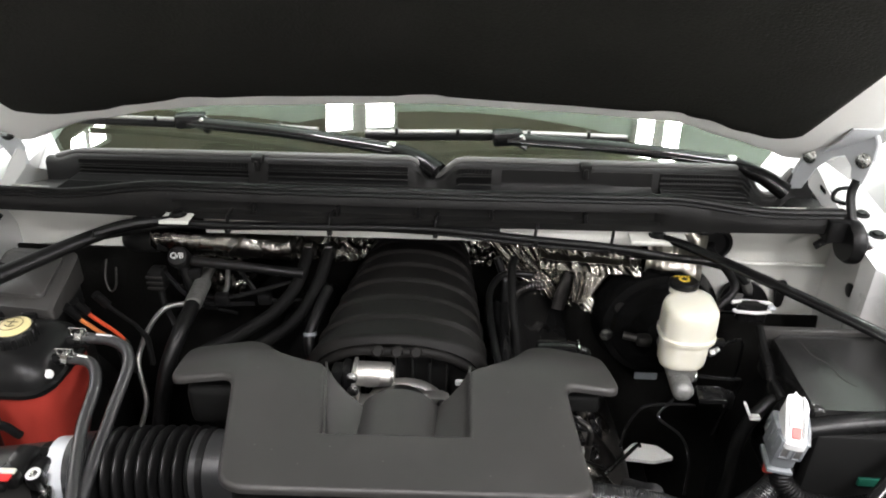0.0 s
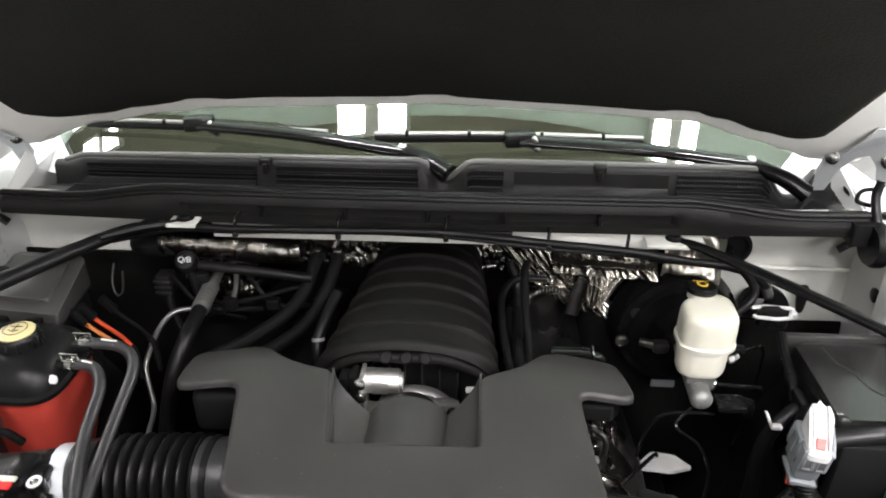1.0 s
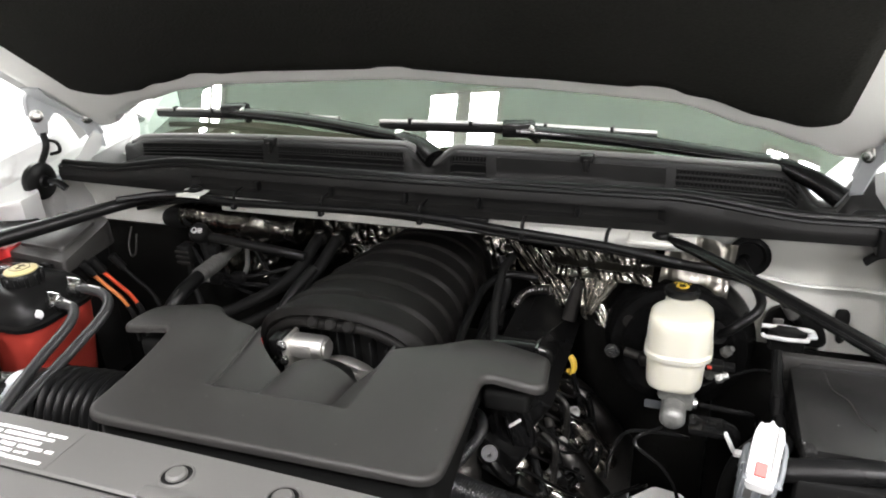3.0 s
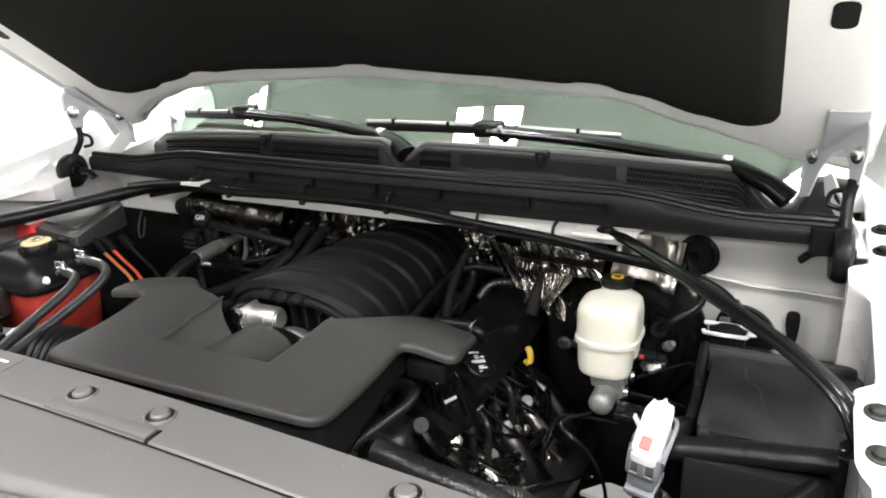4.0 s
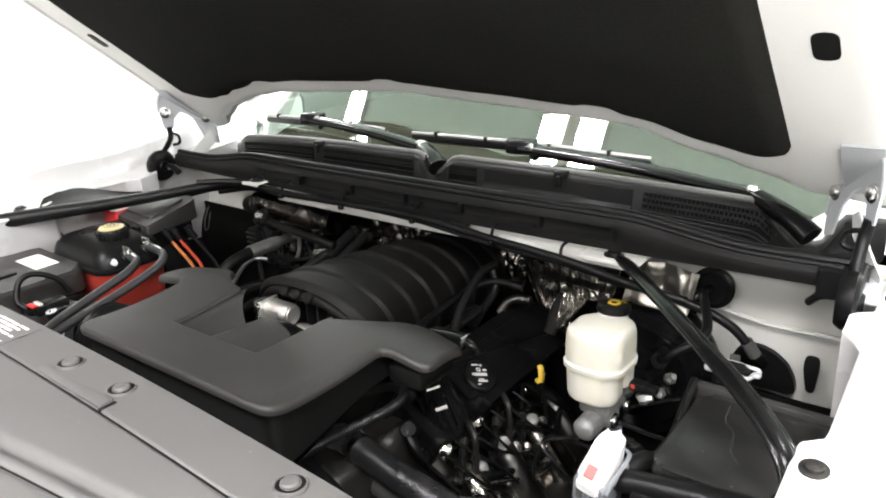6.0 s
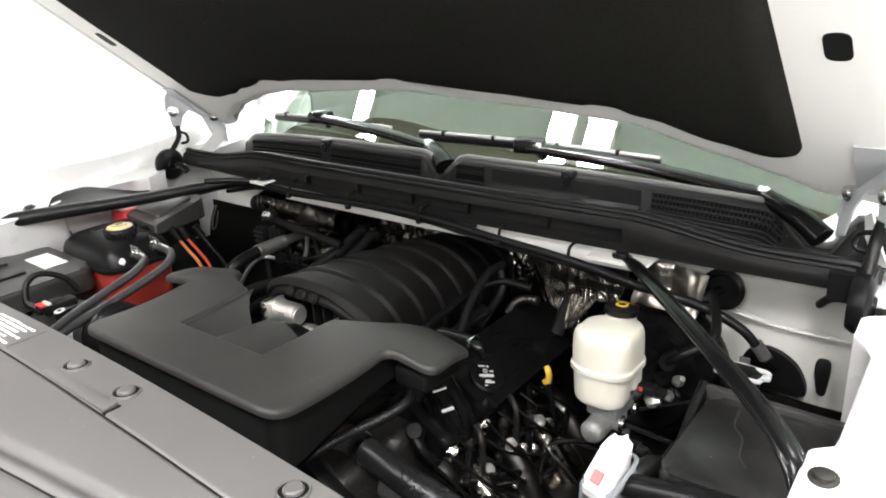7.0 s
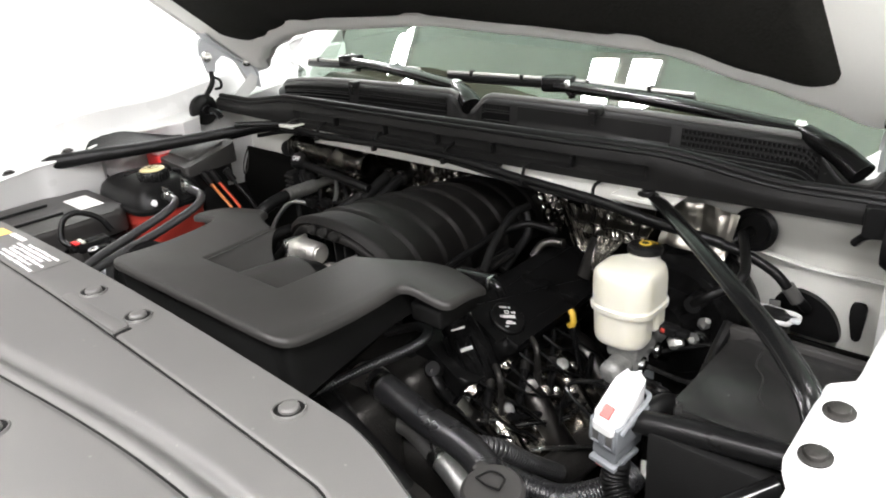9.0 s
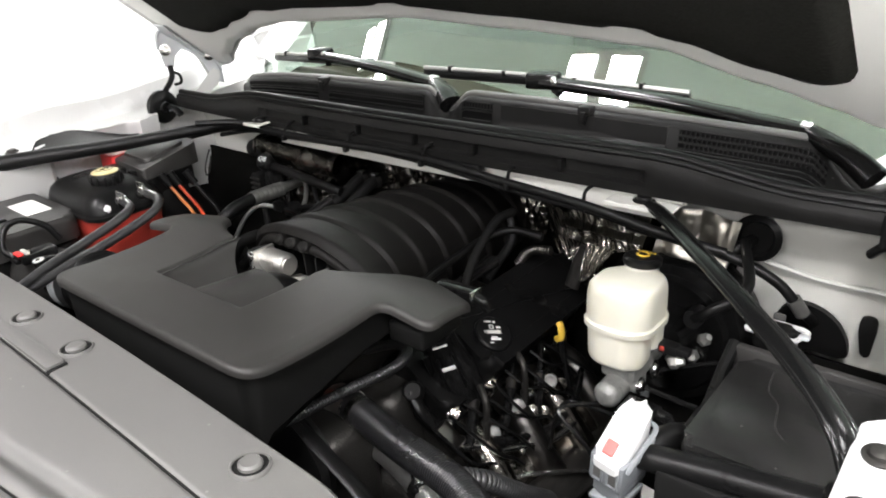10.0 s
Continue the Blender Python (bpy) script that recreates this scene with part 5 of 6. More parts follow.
# ---- brakes ----
def brake_booster():
    e = thing("brake_booster", (0.41, 1.1, 1.0), "round gloss black brake booster on the firewall", "brake booster")
    k = 0.885
    part("shell", lathe([(r * k, h) for r, h in ((0, 0), (0.118, 0), (0.128, 0.012), (0.128, 0.028), (0.122, 0.036), (0.119, 0.056), (0.112, 0.066), (0.098, 0.069), (0.092, 0.077), (0.062, 0.080), (0.055, 0.092), (0.045, 0.110), (0, 0.110))], (0.424, 1.135, 1.002), (0.02, -1, 0.06), 48), SATIN, e)
    part("label", lathe([(0, 0), (0.010, 0), (0.010, 0.001), (0, 0.001)], (0.352, 1.064, 1.046), (-0.05, -1, 0.12), 20), SHIELD, e, "small pale round sticker")
    part("check_valve", merge(tube([(0.475, 1.05, 1.06), (0.478, 1.02, 1.065)], 0.012, 14, 3), tube([(0.478, 1.025, 1.065), (0.50, 1.02, 1.085), (0.53, 1.05, 1.11), (0.50, 1.12, 1.14)], 0.007, 10)), RUBBER, e)
    for x, z in ((0.33, 1.00), (0.48, 1.00)):
        bolt(e, (x, 1.048, z), (0, -1, 0), 0.008)


brake_booster()


def master_cylinder():
    e = thing("brake_master_cylinder", (0.43, 0.96, 1.0), "aluminium brake master cylinder carrying a cream fluid reservoir", "master cylinder")
    part("body", merge(tube([(0.427, 0.900, 1.002), (0.428, 1.03, 1.008)], 0.0165, 20, 4), lathe([(0, 0), (0.009, 0), (0.0135, 0.003), (0.0165, 0.007), (0.0165, 0.015), (0.0150, 0.017)], (0.427, 0.890, 1.002), (0, 1, 0.05), 20), box(0.405, 0.452, 0.92, 0.975, 1.012, 1.036, 0.006), box(0.436, 0.452, 0.925, 0.955, 0.998, 1.016, 0.004)), ROUGHCAST, e, "cast aluminium cylinder body")
    part("valve_plate", merge(box(0.448, 0.492, 0.880, 0.915, 0.994, 1.004, 0.003), tube([(0.488, 0.90, 1.0), (0.502, 0.905, 0.992), (0.508, 0.915, 0.965)], 0.009, 10)), GLOSS, e, "dark plate and elbow beside the cylinder")
    part("reservoir", reservoir_shape(), CREAM, e, "cream translucent fluid reservoir with a moulded seam")
    cap = part("cap", lathe([(0, 0), (0.022, 0), (0.023, 0.002), (0.023, 0.008), (0.020, 0.011), (0, 0.0115)], (0.424, 0.984, 1.1435), (0, 0.1, 1), 30), BLACK, e, "black reservoir cap with yellow symbols")
    part("symbol", lathe([(0.0085, 0), (0.0085, 0.0008), (0, 0.0008)], (0.424, 0.985, 1.1552), (0, 0.1, 1), 20), YELLOW, cap)
    part("ring", lathe([(0.0035, 0), (0.0035, 0.0006), (0.0050, 0.0006), (0.0050, 0)], (0.424, 0.985, 1.1561), (0, 0.1, 1), 20), BLACK, cap)
    part("print", merge(*[box(0.424 - 0.012 + i * 0.005, 0.424 - 0.009 + i * 0.005, 0.9965, 0.9985, 1.1525, 1.1540, 0) for i in range(5)]), YELLOW, cap, "yellow print", smooth=False)
    part("sensor_plug", merge(box(0.462, 0.486, 0.955, 0.972, 1.046, 1.059, 0.003), box(0.484, 0.500, 0.957, 0.970, 1.048, 1.057, 0.002)), BLACK, e)
    part("lock", box(0.465, 0.471, 0.9535, 0.956, 1.051, 1.057, 0.001), RED, e, "red plug lock")
    for y, z in ((0.935, 1.005), (0.975, 1.008)):
        bolt(e, (0.452, y, z), (1, 0, 0.1), 0.008, STEEL, "fitting")
    part("brake_line", tube([(0.46, 0.935, 1.005), (0.50, 0.93, 1.006), (0.53, 0.94, 0.995), (0.535, 0.96, 0.95), (0.52, 0.97, 0.85)], 0.0035, 8), GLOSS, e, "thin dark brake line")
    part("brake_line", tube([(0.46, 0.975, 1.008), (0.49, 0.985, 1.02), (0.53, 1.0, 1.03), (0.56, 1.03, 1.0), (0.57, 1.05, 0.9)], 0.0030, 8), GLOSS, e, "thin dark brake line")
    part("mounting_ear", merge(box(0.372, 0.398, 1.0, 1.02, 1.008, 1.028, 0.006), tube([(0.385, 1.01, 1.018), (0.352, 1.02, 1.020)], 0.007, 10, 4)), DARK, e)
    part("tag", box(0.385, 0.425, 1.026, 1.030, 0.920, 0.934, 0.002), GREY, e, "small grey tag below the cylinder")
    return e


def reservoir_shape():
    """A moulded tank: a deep front chamber, a shallower rear one, a common upper shell with a seam flange and a filler neck."""
    def loft(outline, levels):
        bm = bmesh.new()
        rings = []
        cx = sum(p[0] for p in outline) / len(outline)
        cy = sum(p[1] for p in outline) / len(outline)
        for z, k in levels:
            rings.append([bm.verts.new((0.426 + 0.89 * (cx + (x - cx) * k), 0.941 + 0.82 * (cy + (y - cy) * k), z)) for x, y in outline])
        n = len(outline)
        for a, b in zip(rings, rings[1:]):
            for i in range(n):
                bm.faces.new((a[i], a[(i + 1) % n], b[(i + 1) % n], b[i]))
        bm.faces.new(list(reversed(rings[0])))
        bm.faces.new(rings[-1])
        return bm
    whole = rounded([(-0.046, -0.034), (-0.024, -0.050), (0.024, -0.050), (0.046, -0.030), (0.047, 0.034), (0.030, 0.056), (-0.014, 0.056), (-0.046, 0.020)], 0.013, 4)
    front = rounded([(-0.044, -0.032), (-0.022, -0.047), (0.020, -0.047), (0.040, -0.028), (0.038, 0.010), (0.020, 0.020), (-0.024, 0.020), (-0.044, 0.004)], 0.012, 4)
    rear = rounded([(0.004, 0.005), (0.042, 0.005), (0.042, 0.040), (0.026, 0.050), (0.004, 0.050)], 0.010, 3)
    upper = loft(whole, [(1.084, 0.96), (1.085, 1.03), (1.092, 1.04), (1.0945, 0.985), (1.120, 0.985), (1.131, 0.97), (1.138, 0.93), (1.1415, 0.86), (1.143, 0.70)])
    lower = loft(front, [(1.036, 0.80), (1.038, 0.90), (1.043, 0.955), (1.050, 0.97), (1.088, 1.0)])
    back = loft(rear, [(1.052, 0.9), (1.056, 0.97), (1.088, 1.0)])
    neck = lathe([(0, 0), (0.021, 0), (0.020, 0.010), (0, 0.010)], (0.424, 0.982, 1.135), (0, 0.1, 1), 24)
    return merge(upper, lower, back, neck)


master_cylinder()


# ---- along the firewall ----
def bay_brace():
    e = thing("bay_brace", (0.56, 0.87, 1.19), "gloss black steel brace bar from cowl to fender", "brace bar")
    line = [(0.395, 1.055, 1.192), (0.428, 1.022, 1.196), (0.50, 0.948, 1.194), (0.565, 0.882, 1.190), (0.600, 0.845, 1.188), (0.640, 0.806, 1.183), (0.672, 0.776, 1.174), (0.697, 0.752, 1.160), (0.712, 0.738, 1.135)]
    part("bar", tube(line, 0.0098, 16, 8, 0.62, r_end=0.0120), SATIN, e)
    for k in (-1, 1):
        part("rolled_edge", tube([(x + k * (0.0050 + 0.0003 * i), y + k * (0.0050 + 0.0003 * i), z + 0.0012) for i, (x, y, z) in enumerate(line)], 0.0030, 10, 8), GLOSS, e)
    part("end_plate", prism(rounded([(0.692, 0.715), (0.737, 0.720), (0.737, 0.755), (0.700, 0.760)], 0.01), 1.126, 1.134, 0.001, 1), GLOSS, e)


bay_brace()


def cowl_bracket(x, y, z, w):
    e = thing("cowl_bracket", (x, y, z), "white painted bracket with a black bolt under the cowl", "bracket", "cowl brackets")
    part("plate", merge(box(x - w, x + w, y - 0.030, y + 0.02, z - 0.004, z, 0.0015, 1), box(x - w, x + w, y - 0.032, y - 0.028, z - 0.006, z, 0.001, 1)), PRIMER, e)
    bolt(e, (x, y - 0.008, z), (0, 0, 1), 0.010, BLACK)


cowl_bracket(-0.394, 1.050, 1.214, 0.024)
cowl_bracket(0.390, 1.062, 1.196, 0.046)


def wiring_harness():
    e = thing("wiring_harness", (0, 1.035, 1.19), "black taped wiring harness clipped along the cowl", "cable")
    line = [(-0.60, 0.99, 1.166), (-0.52, 1.025, 1.186), (-0.42, 1.034, 1.203), (-0.31, 1.035, 1.200), (-0.14, 1.035, 1.203), (0.03, 1.035, 1.204), (0.19, 1.033, 1.192), (0.32, 1.03, 1.183), (0.42, 1.03, 1.168), (0.50, 1.05, 1.150)]
    part("cable", tube(line, 0.0065, 10, 8), RUBBER, e)
    part("second_cable", tube([(x, y + 0.006, z - 0.008 - 0.004 * math.sin(x * 9)) for x, y, z in line[1:]], 0.0045, 8, 8), RUBBER, e)
    for x, z in ((-0.31, 1.203), (-0.142, 1.205), (0.03, 1.206), (0.192, 1.196), (0.315, 1.188)):
        part("tie", merge(tube([(x - 0.002, 1.035, z - 0.012), (x, 1.036, z + 0.012), (x + 0.004, 1.055, z + 0.018)], 0.0028, 6, 4), box(x - 0.004, x + 0.004, 1.024, 1.034, z - 0.013, z - 0.004, 0.001, 1)), BLACK, e)
    part("clip_plate", box(0.055, 0.135, 1.040, 1.056, 1.196, 1.206, 0.003), BLACK, e)


wiring_harness()


def foil_shield(label, fn, nu=40, nv=30, mat=FOIL):
    return tagged(part("heat_shield", sheet(fn, steps(0, 1, nu), steps(0, 1, nv), 0.001), mat), label, "heat shield", "heat shields")


def fold(u, v, n, seed):
    """Long hanging folds, uneven in spacing, with a few sharp creases."""
    w = u + 0.10 * noise.noise((u * 3, v * 1.5, seed)) + 0.12 * v
    a = math.sin(w * n * 6.283)
    return math.copysign(abs(a) ** 1.6, a) * (0.5 + 0.5 * noise.noise((u * 4, v * 2, seed + 3)))


def wrinkle(u, v, seed):
    """Sharp, small creases of thin crushed foil."""
    a = abs(noise.noise((u * 11, v * 4.0, seed))) + 0.6 * abs(noise.noise((u * 23, v * 9.0, seed + 5)))
    return 0.010 * a + 0.004 * noise.noise((u * 6, v * 2, seed + 9))


foil_shield("crumpled foil hung in diagonal folds on the firewall, coloured dark as if shaded", lambda u, v: (0.112 + 0.165 * u + 0.060 * (1 - v), 1.252 - 0.112 * u - 0.045 * (1 - v) + 0.004 * fold(u, v, 4.5, 1) + 0.0034 * fold(u, v, 12, 5) + 0.0014 * fold(u, v, 27, 8) + 0.15 * wrinkle(u, v, 3), 1.000 + (0.077 + 0.030 * u) * v), 260, 40, mat=DRAPED)
foil_shield("creased foil panel beside the brake booster, coloured dark as if shaded", lambda u, v: (0.272 + 0.078 * u * (0.25 + 0.75 * v), 1.128 - 0.030 * (1 - v) - 0.02 * u + 0.004 * fold(u, v, 1.5, 4) + 0.0025 * fold(u, v, 6, 6) + 0.001 * fold(u, v, 15, 7), 1.032 + 0.075 * v + 0.010 * u), 90, 30, mat=DRAPED)
foil_shield("crumpled foil above the brake booster", lambda u, v: (0.215 + 0.165 * u, 1.165 - 0.065 * u - 0.030 * (1 - v) + 0.004 * fold(v, u, 2.0, 9) + 0.004 * fold(u, v, 5, 12) + 0.0016 * fold(u, v, 14, 10) + 0.1 * wrinkle(u * 0.7, v * 0.7, 13), 1.078 + 0.028 * u + 0.048 * v), 140, 30, mat=DRAPED)
foil_shield("dull crumpled foil beside the firewall grommet", lambda u, v: (0.385 + 0.098 * u + 0.012 * v, 1.112 - 0.030 * (1 - v) + 0.010 * fold(u, v, 2.0, 14) + 0.006 * fold(v, u, 1.8, 15) + 0.12 * wrinkle(u * 0.8, v, 17), 1.078 + 0.096 * v - 0.030 * max(0.0, u - 0.7)), 70, 50, mat=LITFOIL)
foil_shield("crumpled foil sleeve over the heater pipe", lambda u, v: (-0.46 + 0.24 * u, 1.082 + (0.023 + 0.35 * wrinkle(u * 0.9, v * 0.8, 24)) * math.cos(v * 6.28), 1.148 - 0.012 * u + (0.023 + 0.35 * wrinkle(u * 0.9, v * 0.8, 24) + crumple((u * 2, 1, 28), 0.006, 2)) * math.sin(v * 6.28)), 170, 56, mat=CRINKLED)
foil_shield("crumpled foil blanket behind the manifold, coloured dark as if shaded", lambda u, v: (-0.45 + 0.58 * u, 1.140 + 0.92 * recess(-0.45 + 0.58 * u, 1.05) - 0.03 * (1 - v) - 0.9 * wrinkle(u * 2.4, v * 1.1, 33) + 0.006 * fold(u, v, 4, 35), 1.02 + (0.145 - 0.03 * smooth((u - 0.2) / 0.2)) * v), 280, 50, mat=CRINKLED)

hose("evaporator_pipe", "black insulated pipe below the cowl", [(-0.53, 1.15, 1.12), (-0.51, 1.10, 1.13), (-0.46, 1.078, 1.142), (-0.40, 1.078, 1.146), (-0.30, 1.095, 1.146), (-0.26, 1.15, 1.144)], 0.019, MATTE, "pipe", n=14)
hose("ground_cable", "black cable crossing the firewall to a grommet", [(0.36, 1.07, 1.150), (0.43, 1.085, 1.138), (0.50, 1.095, 1.124), (0.548, 1.10, 1.104), (0.574, 1.105, 1.078), (0.592, 1.128, 1.045)], 0.0068, RUBBER, "cable", n=12)
h = thing("cable_connector", (0.62, 1.10, 1.06), "grey plug with a white tag on the firewall cable", "connector")
part("sleeve", tube([(0.570, 1.104, 1.084), (0.582, 1.112, 1.062)], 0.0090, 12, 3), DUSTY, h)
part("tag", box(0.553, 0.568, 1.090, 1.094, 1.040, 1.066, 0.002, m=None), DUSTY, h, "white paper tag")
hose("grommet_cable", "short black cable into the round grommet", [(0.512, 1.140, 1.144), (0.500, 1.120, 1.135), (0.485, 1.11, 1.120), (0.47, 1.10, 1.09)], 0.008, RUBBER, "cable", n=10)
h = thing("cable_bracket", (0.567, 1.03, 1.07), "white ring clip round a dark cable boot", "bracket")
ring = [(0.566 + (0.034 + 0.004 * math.sin(5 * a)) * math.cos(a), 1.050 + (0.020 + 0.003 * math.cos(4 * a)) * math.sin(a), 1.066 + 0.003 * math.sin(3 * a)) for a in steps(-2.9, 2.6, 26)]
part("clamp", tube(ring, 0.0034, 8, 3, 0.9), WHITE, h, "white plastic ring clip")
part("latch", box(0.594, 0.607, 1.042, 1.053, 1.064, 1.070, 0.003), ZINC, h, "bright terminal strip")
part("cover", prism(rounded([(0.543, 1.036), (0.592, 1.034), (0.594, 1.064), (0.545, 1.064)], 0.012), 1.045, 1.070, 0.008, 3), BLACK, h)


# ---- fuse centre and plug beside the driver's fender ----
def fuse_center():
    e = thing("fuse_center", (0.65, 0.87, 0.95), "black plastic fuse centre with a flat lid", "fuse box")
    part("base", box(0.572, 0.745, 0.788, 0.945, 0.86, 1.040, 0.008), BLACK, e)
    part("lid", prism(rounded([(0.562, 0.778), (0.755, 0.778), (0.755, 0.952), (0.562, 0.952)], 0.014), 1.035, 1.081, 0.010, 3), LID, e, "flat black lid with moulded lines")
    part("rear_bar", box(0.552, 0.75, 0.953, 0.966, 1.050, 1.088, 0.004), DUCT, e)
    part("side_latch", merge(tube([(0.548, 0.965, 1.085), (0.548, 0.93, 1.065), (0.550, 0.90, 1.05), (0.548, 0.87, 1.03)], 0.007, 8), box(0.543, 0.556, 0.84, 0.88, 1.00, 1.05, 0.004), box(0.543, 0.556, 0.90, 0.93, 1.03, 1.06, 0.004)), BLACK, e)
    part("mould_line", tube([(0.60, 0.935, 1.0812), (0.605, 0.90, 1.0812), (0.620, 0.88, 1.0812), (0.628, 0.845, 1.0812), (0.640, 0.83, 1.0812)], 0.0008, 6, 4), DUCT, e)
    return e


fuse_center()


def battery_tray():
    e = thing("battery_tray", (0.62, 0.70, 0.9), "black battery tray rail in front of the fuse centre", "tray")
    part("rail", tube([(0.537, 0.758, 1.062), (0.60, 0.760, 1.073), (0.70, 0.764, 1.086)], 0.0140, 14, 6, 0.9), BLACK, e)
    part("side", box(0.555, 0.70, 0.742, 0.765, 0.84, 1.066, 0.006), MATTE, e)
    part("stay", tube([(0.585, 0.66, 1.00), (0.64, 0.70, 1.04), (0.685, 0.745, 1.065)], 0.0105, 12), GLOSS, e, "gloss black stay rod")
    part("battery_case", box(0.56, 0.70, 0.54, 0.725, 0.80, 0.955, 0.008), BLACK, e)
    part("green_tag", box(0.625, 0.66, 0.7355, 0.7405, 0.985, 0.998, 0.001), material("green_tag", (0.01, 0.09, 0.06), 0.4), e, "small green tag")


battery_tray()


def plug_block():
    e = thing("harness_connector", (0.52, 0.75, 1.0), "grey harness connector with a white lever cover", "connector")
    tilt = Matrix.Translation((0.520, 0.750, 1.062)) @ pose(0, 0, 0, 4, 6, -6) @ Matrix.Diagonal((0.80, 0.76, 1.15, 1))
    part("base", merge(box(-0.023, 0.023, -0.036, 0.040, -0.020, 0.010, 0.004, m=tilt), box(-0.019, 0.019, -0.030, 0.034, -0.036, -0.018, 0.003, m=tilt), box(-0.026, 0.026, -0.010, 0.030, 0.002, 0.012, 0.003, m=tilt)), GREY, e)
    for x in (-0.0105, 0.0105):
        part("window", merge(box(x - 0.008, x + 0.008, -0.0385, -0.0355, -0.017, -0.0135, 0.001, 1, m=tilt), box(x - 0.008, x + 0.008, -0.0385, -0.0355, -0.001, 0.0025, 0.001, 1, m=tilt), box(x - 0.008, x - 0.005, -0.0385, -0.0355, -0.017, 0.002, 0.001, 1, m=tilt), box(x + 0.005, x + 0.008, -0.0385, -0.0355, -0.017, 0.002, 0.001, 1, m=tilt)), GREY, e)
        part("window_recess", box(x - 0.0055, x + 0.0055, -0.0372, -0.0355, -0.014, -0.001, 0.0005, 1, m=tilt), DUSTY, e)
    part("foot", merge(box(-0.021, 0.021, -0.034, 0.026, -0.046, -0.040, 0.002, m=tilt), box(-0.014, 0.014, -0.026, 0.020, -0.041, -0.034, 0.002, m=tilt)), GREY, e)
    for y in (-0.018, 0.004, 0.026):
        part("side_rib", box(-0.0255, -0.0225, y - 0.003, y + 0.003, -0.018, 0.008, 0.001, 1, m=tilt), GREY, e)
    lever = prism(rounded([(-0.019, -0.040), (0.019, -0.040), (0.019, 0.020), (0.012, 0.042), (-0.010, 0.042), (-0.019, 0.018)], 0.010, 4), 0.008, lambda x, y: 0.030 + 0.42 * (y + 0.002) - 4.0 * (y + 0.002) ** 2, 0.008, 4)
    bmesh.ops.transform(lever, matrix=tilt, verts=lever.verts)
    part("cover", lever, WHITE, e, "white lever cover")
    for x in (-0.012, 0.012):
        part("rail", tube([tilt @ Vector((x, y, 0.0305 + 0.42 * (y + 0.002) - 4.0 * (y + 0.002) ** 2)) for y in steps(-0.032, 0.032, 8)], 0.0018, 6, 2), WHITE, e, "raised rail along the cover")
    part("lever", tube([tilt @ Vector(p) for p in ((0.024, -0.030, 0.004), (0.025, 0.0, 0.016), (0.022, 0.034, 0.022), (0.0, 0.045, 0.018))], 0.0026, 6), GREY, e)
    part("label", box(-0.007, 0.007, -0.008, 0.008, -0.001, 0.0015, 0.0005, 1, m=tilt @ Matrix.Translation((-0.002, -0.026, 0.0186)) @ pose(0, 0, 0, 31, 0, 0)), PINK, e, "coral square label", smooth=False)
    part("red_seal", tube([(0.506, 0.748, 1.010), (0.504, 0.742, 0.998)], 0.007, 10, 3), RED, e, "red wire seal")
    part("cable", tube([(0.522, 0.745, 1.008), (0.526, 0.735, 0.985), (0.552, 0.722, 0.968), (0.600, 0.715, 0.965), (0.66, 0.72, 0.97)], 0.0145, 12, 10, ripple=0.0008, pitch=0.005), RUBBER, e, "convoluted black conduit")
    part("upper_cable", tube([(0.532, 0.772, 1.050), (0.540, 0.793, 1.058), (0.548, 0.82, 1.048), (0.545, 0.84, 1.00)], 0.013, 12), RUBBER, e)
    return e


plug_block()


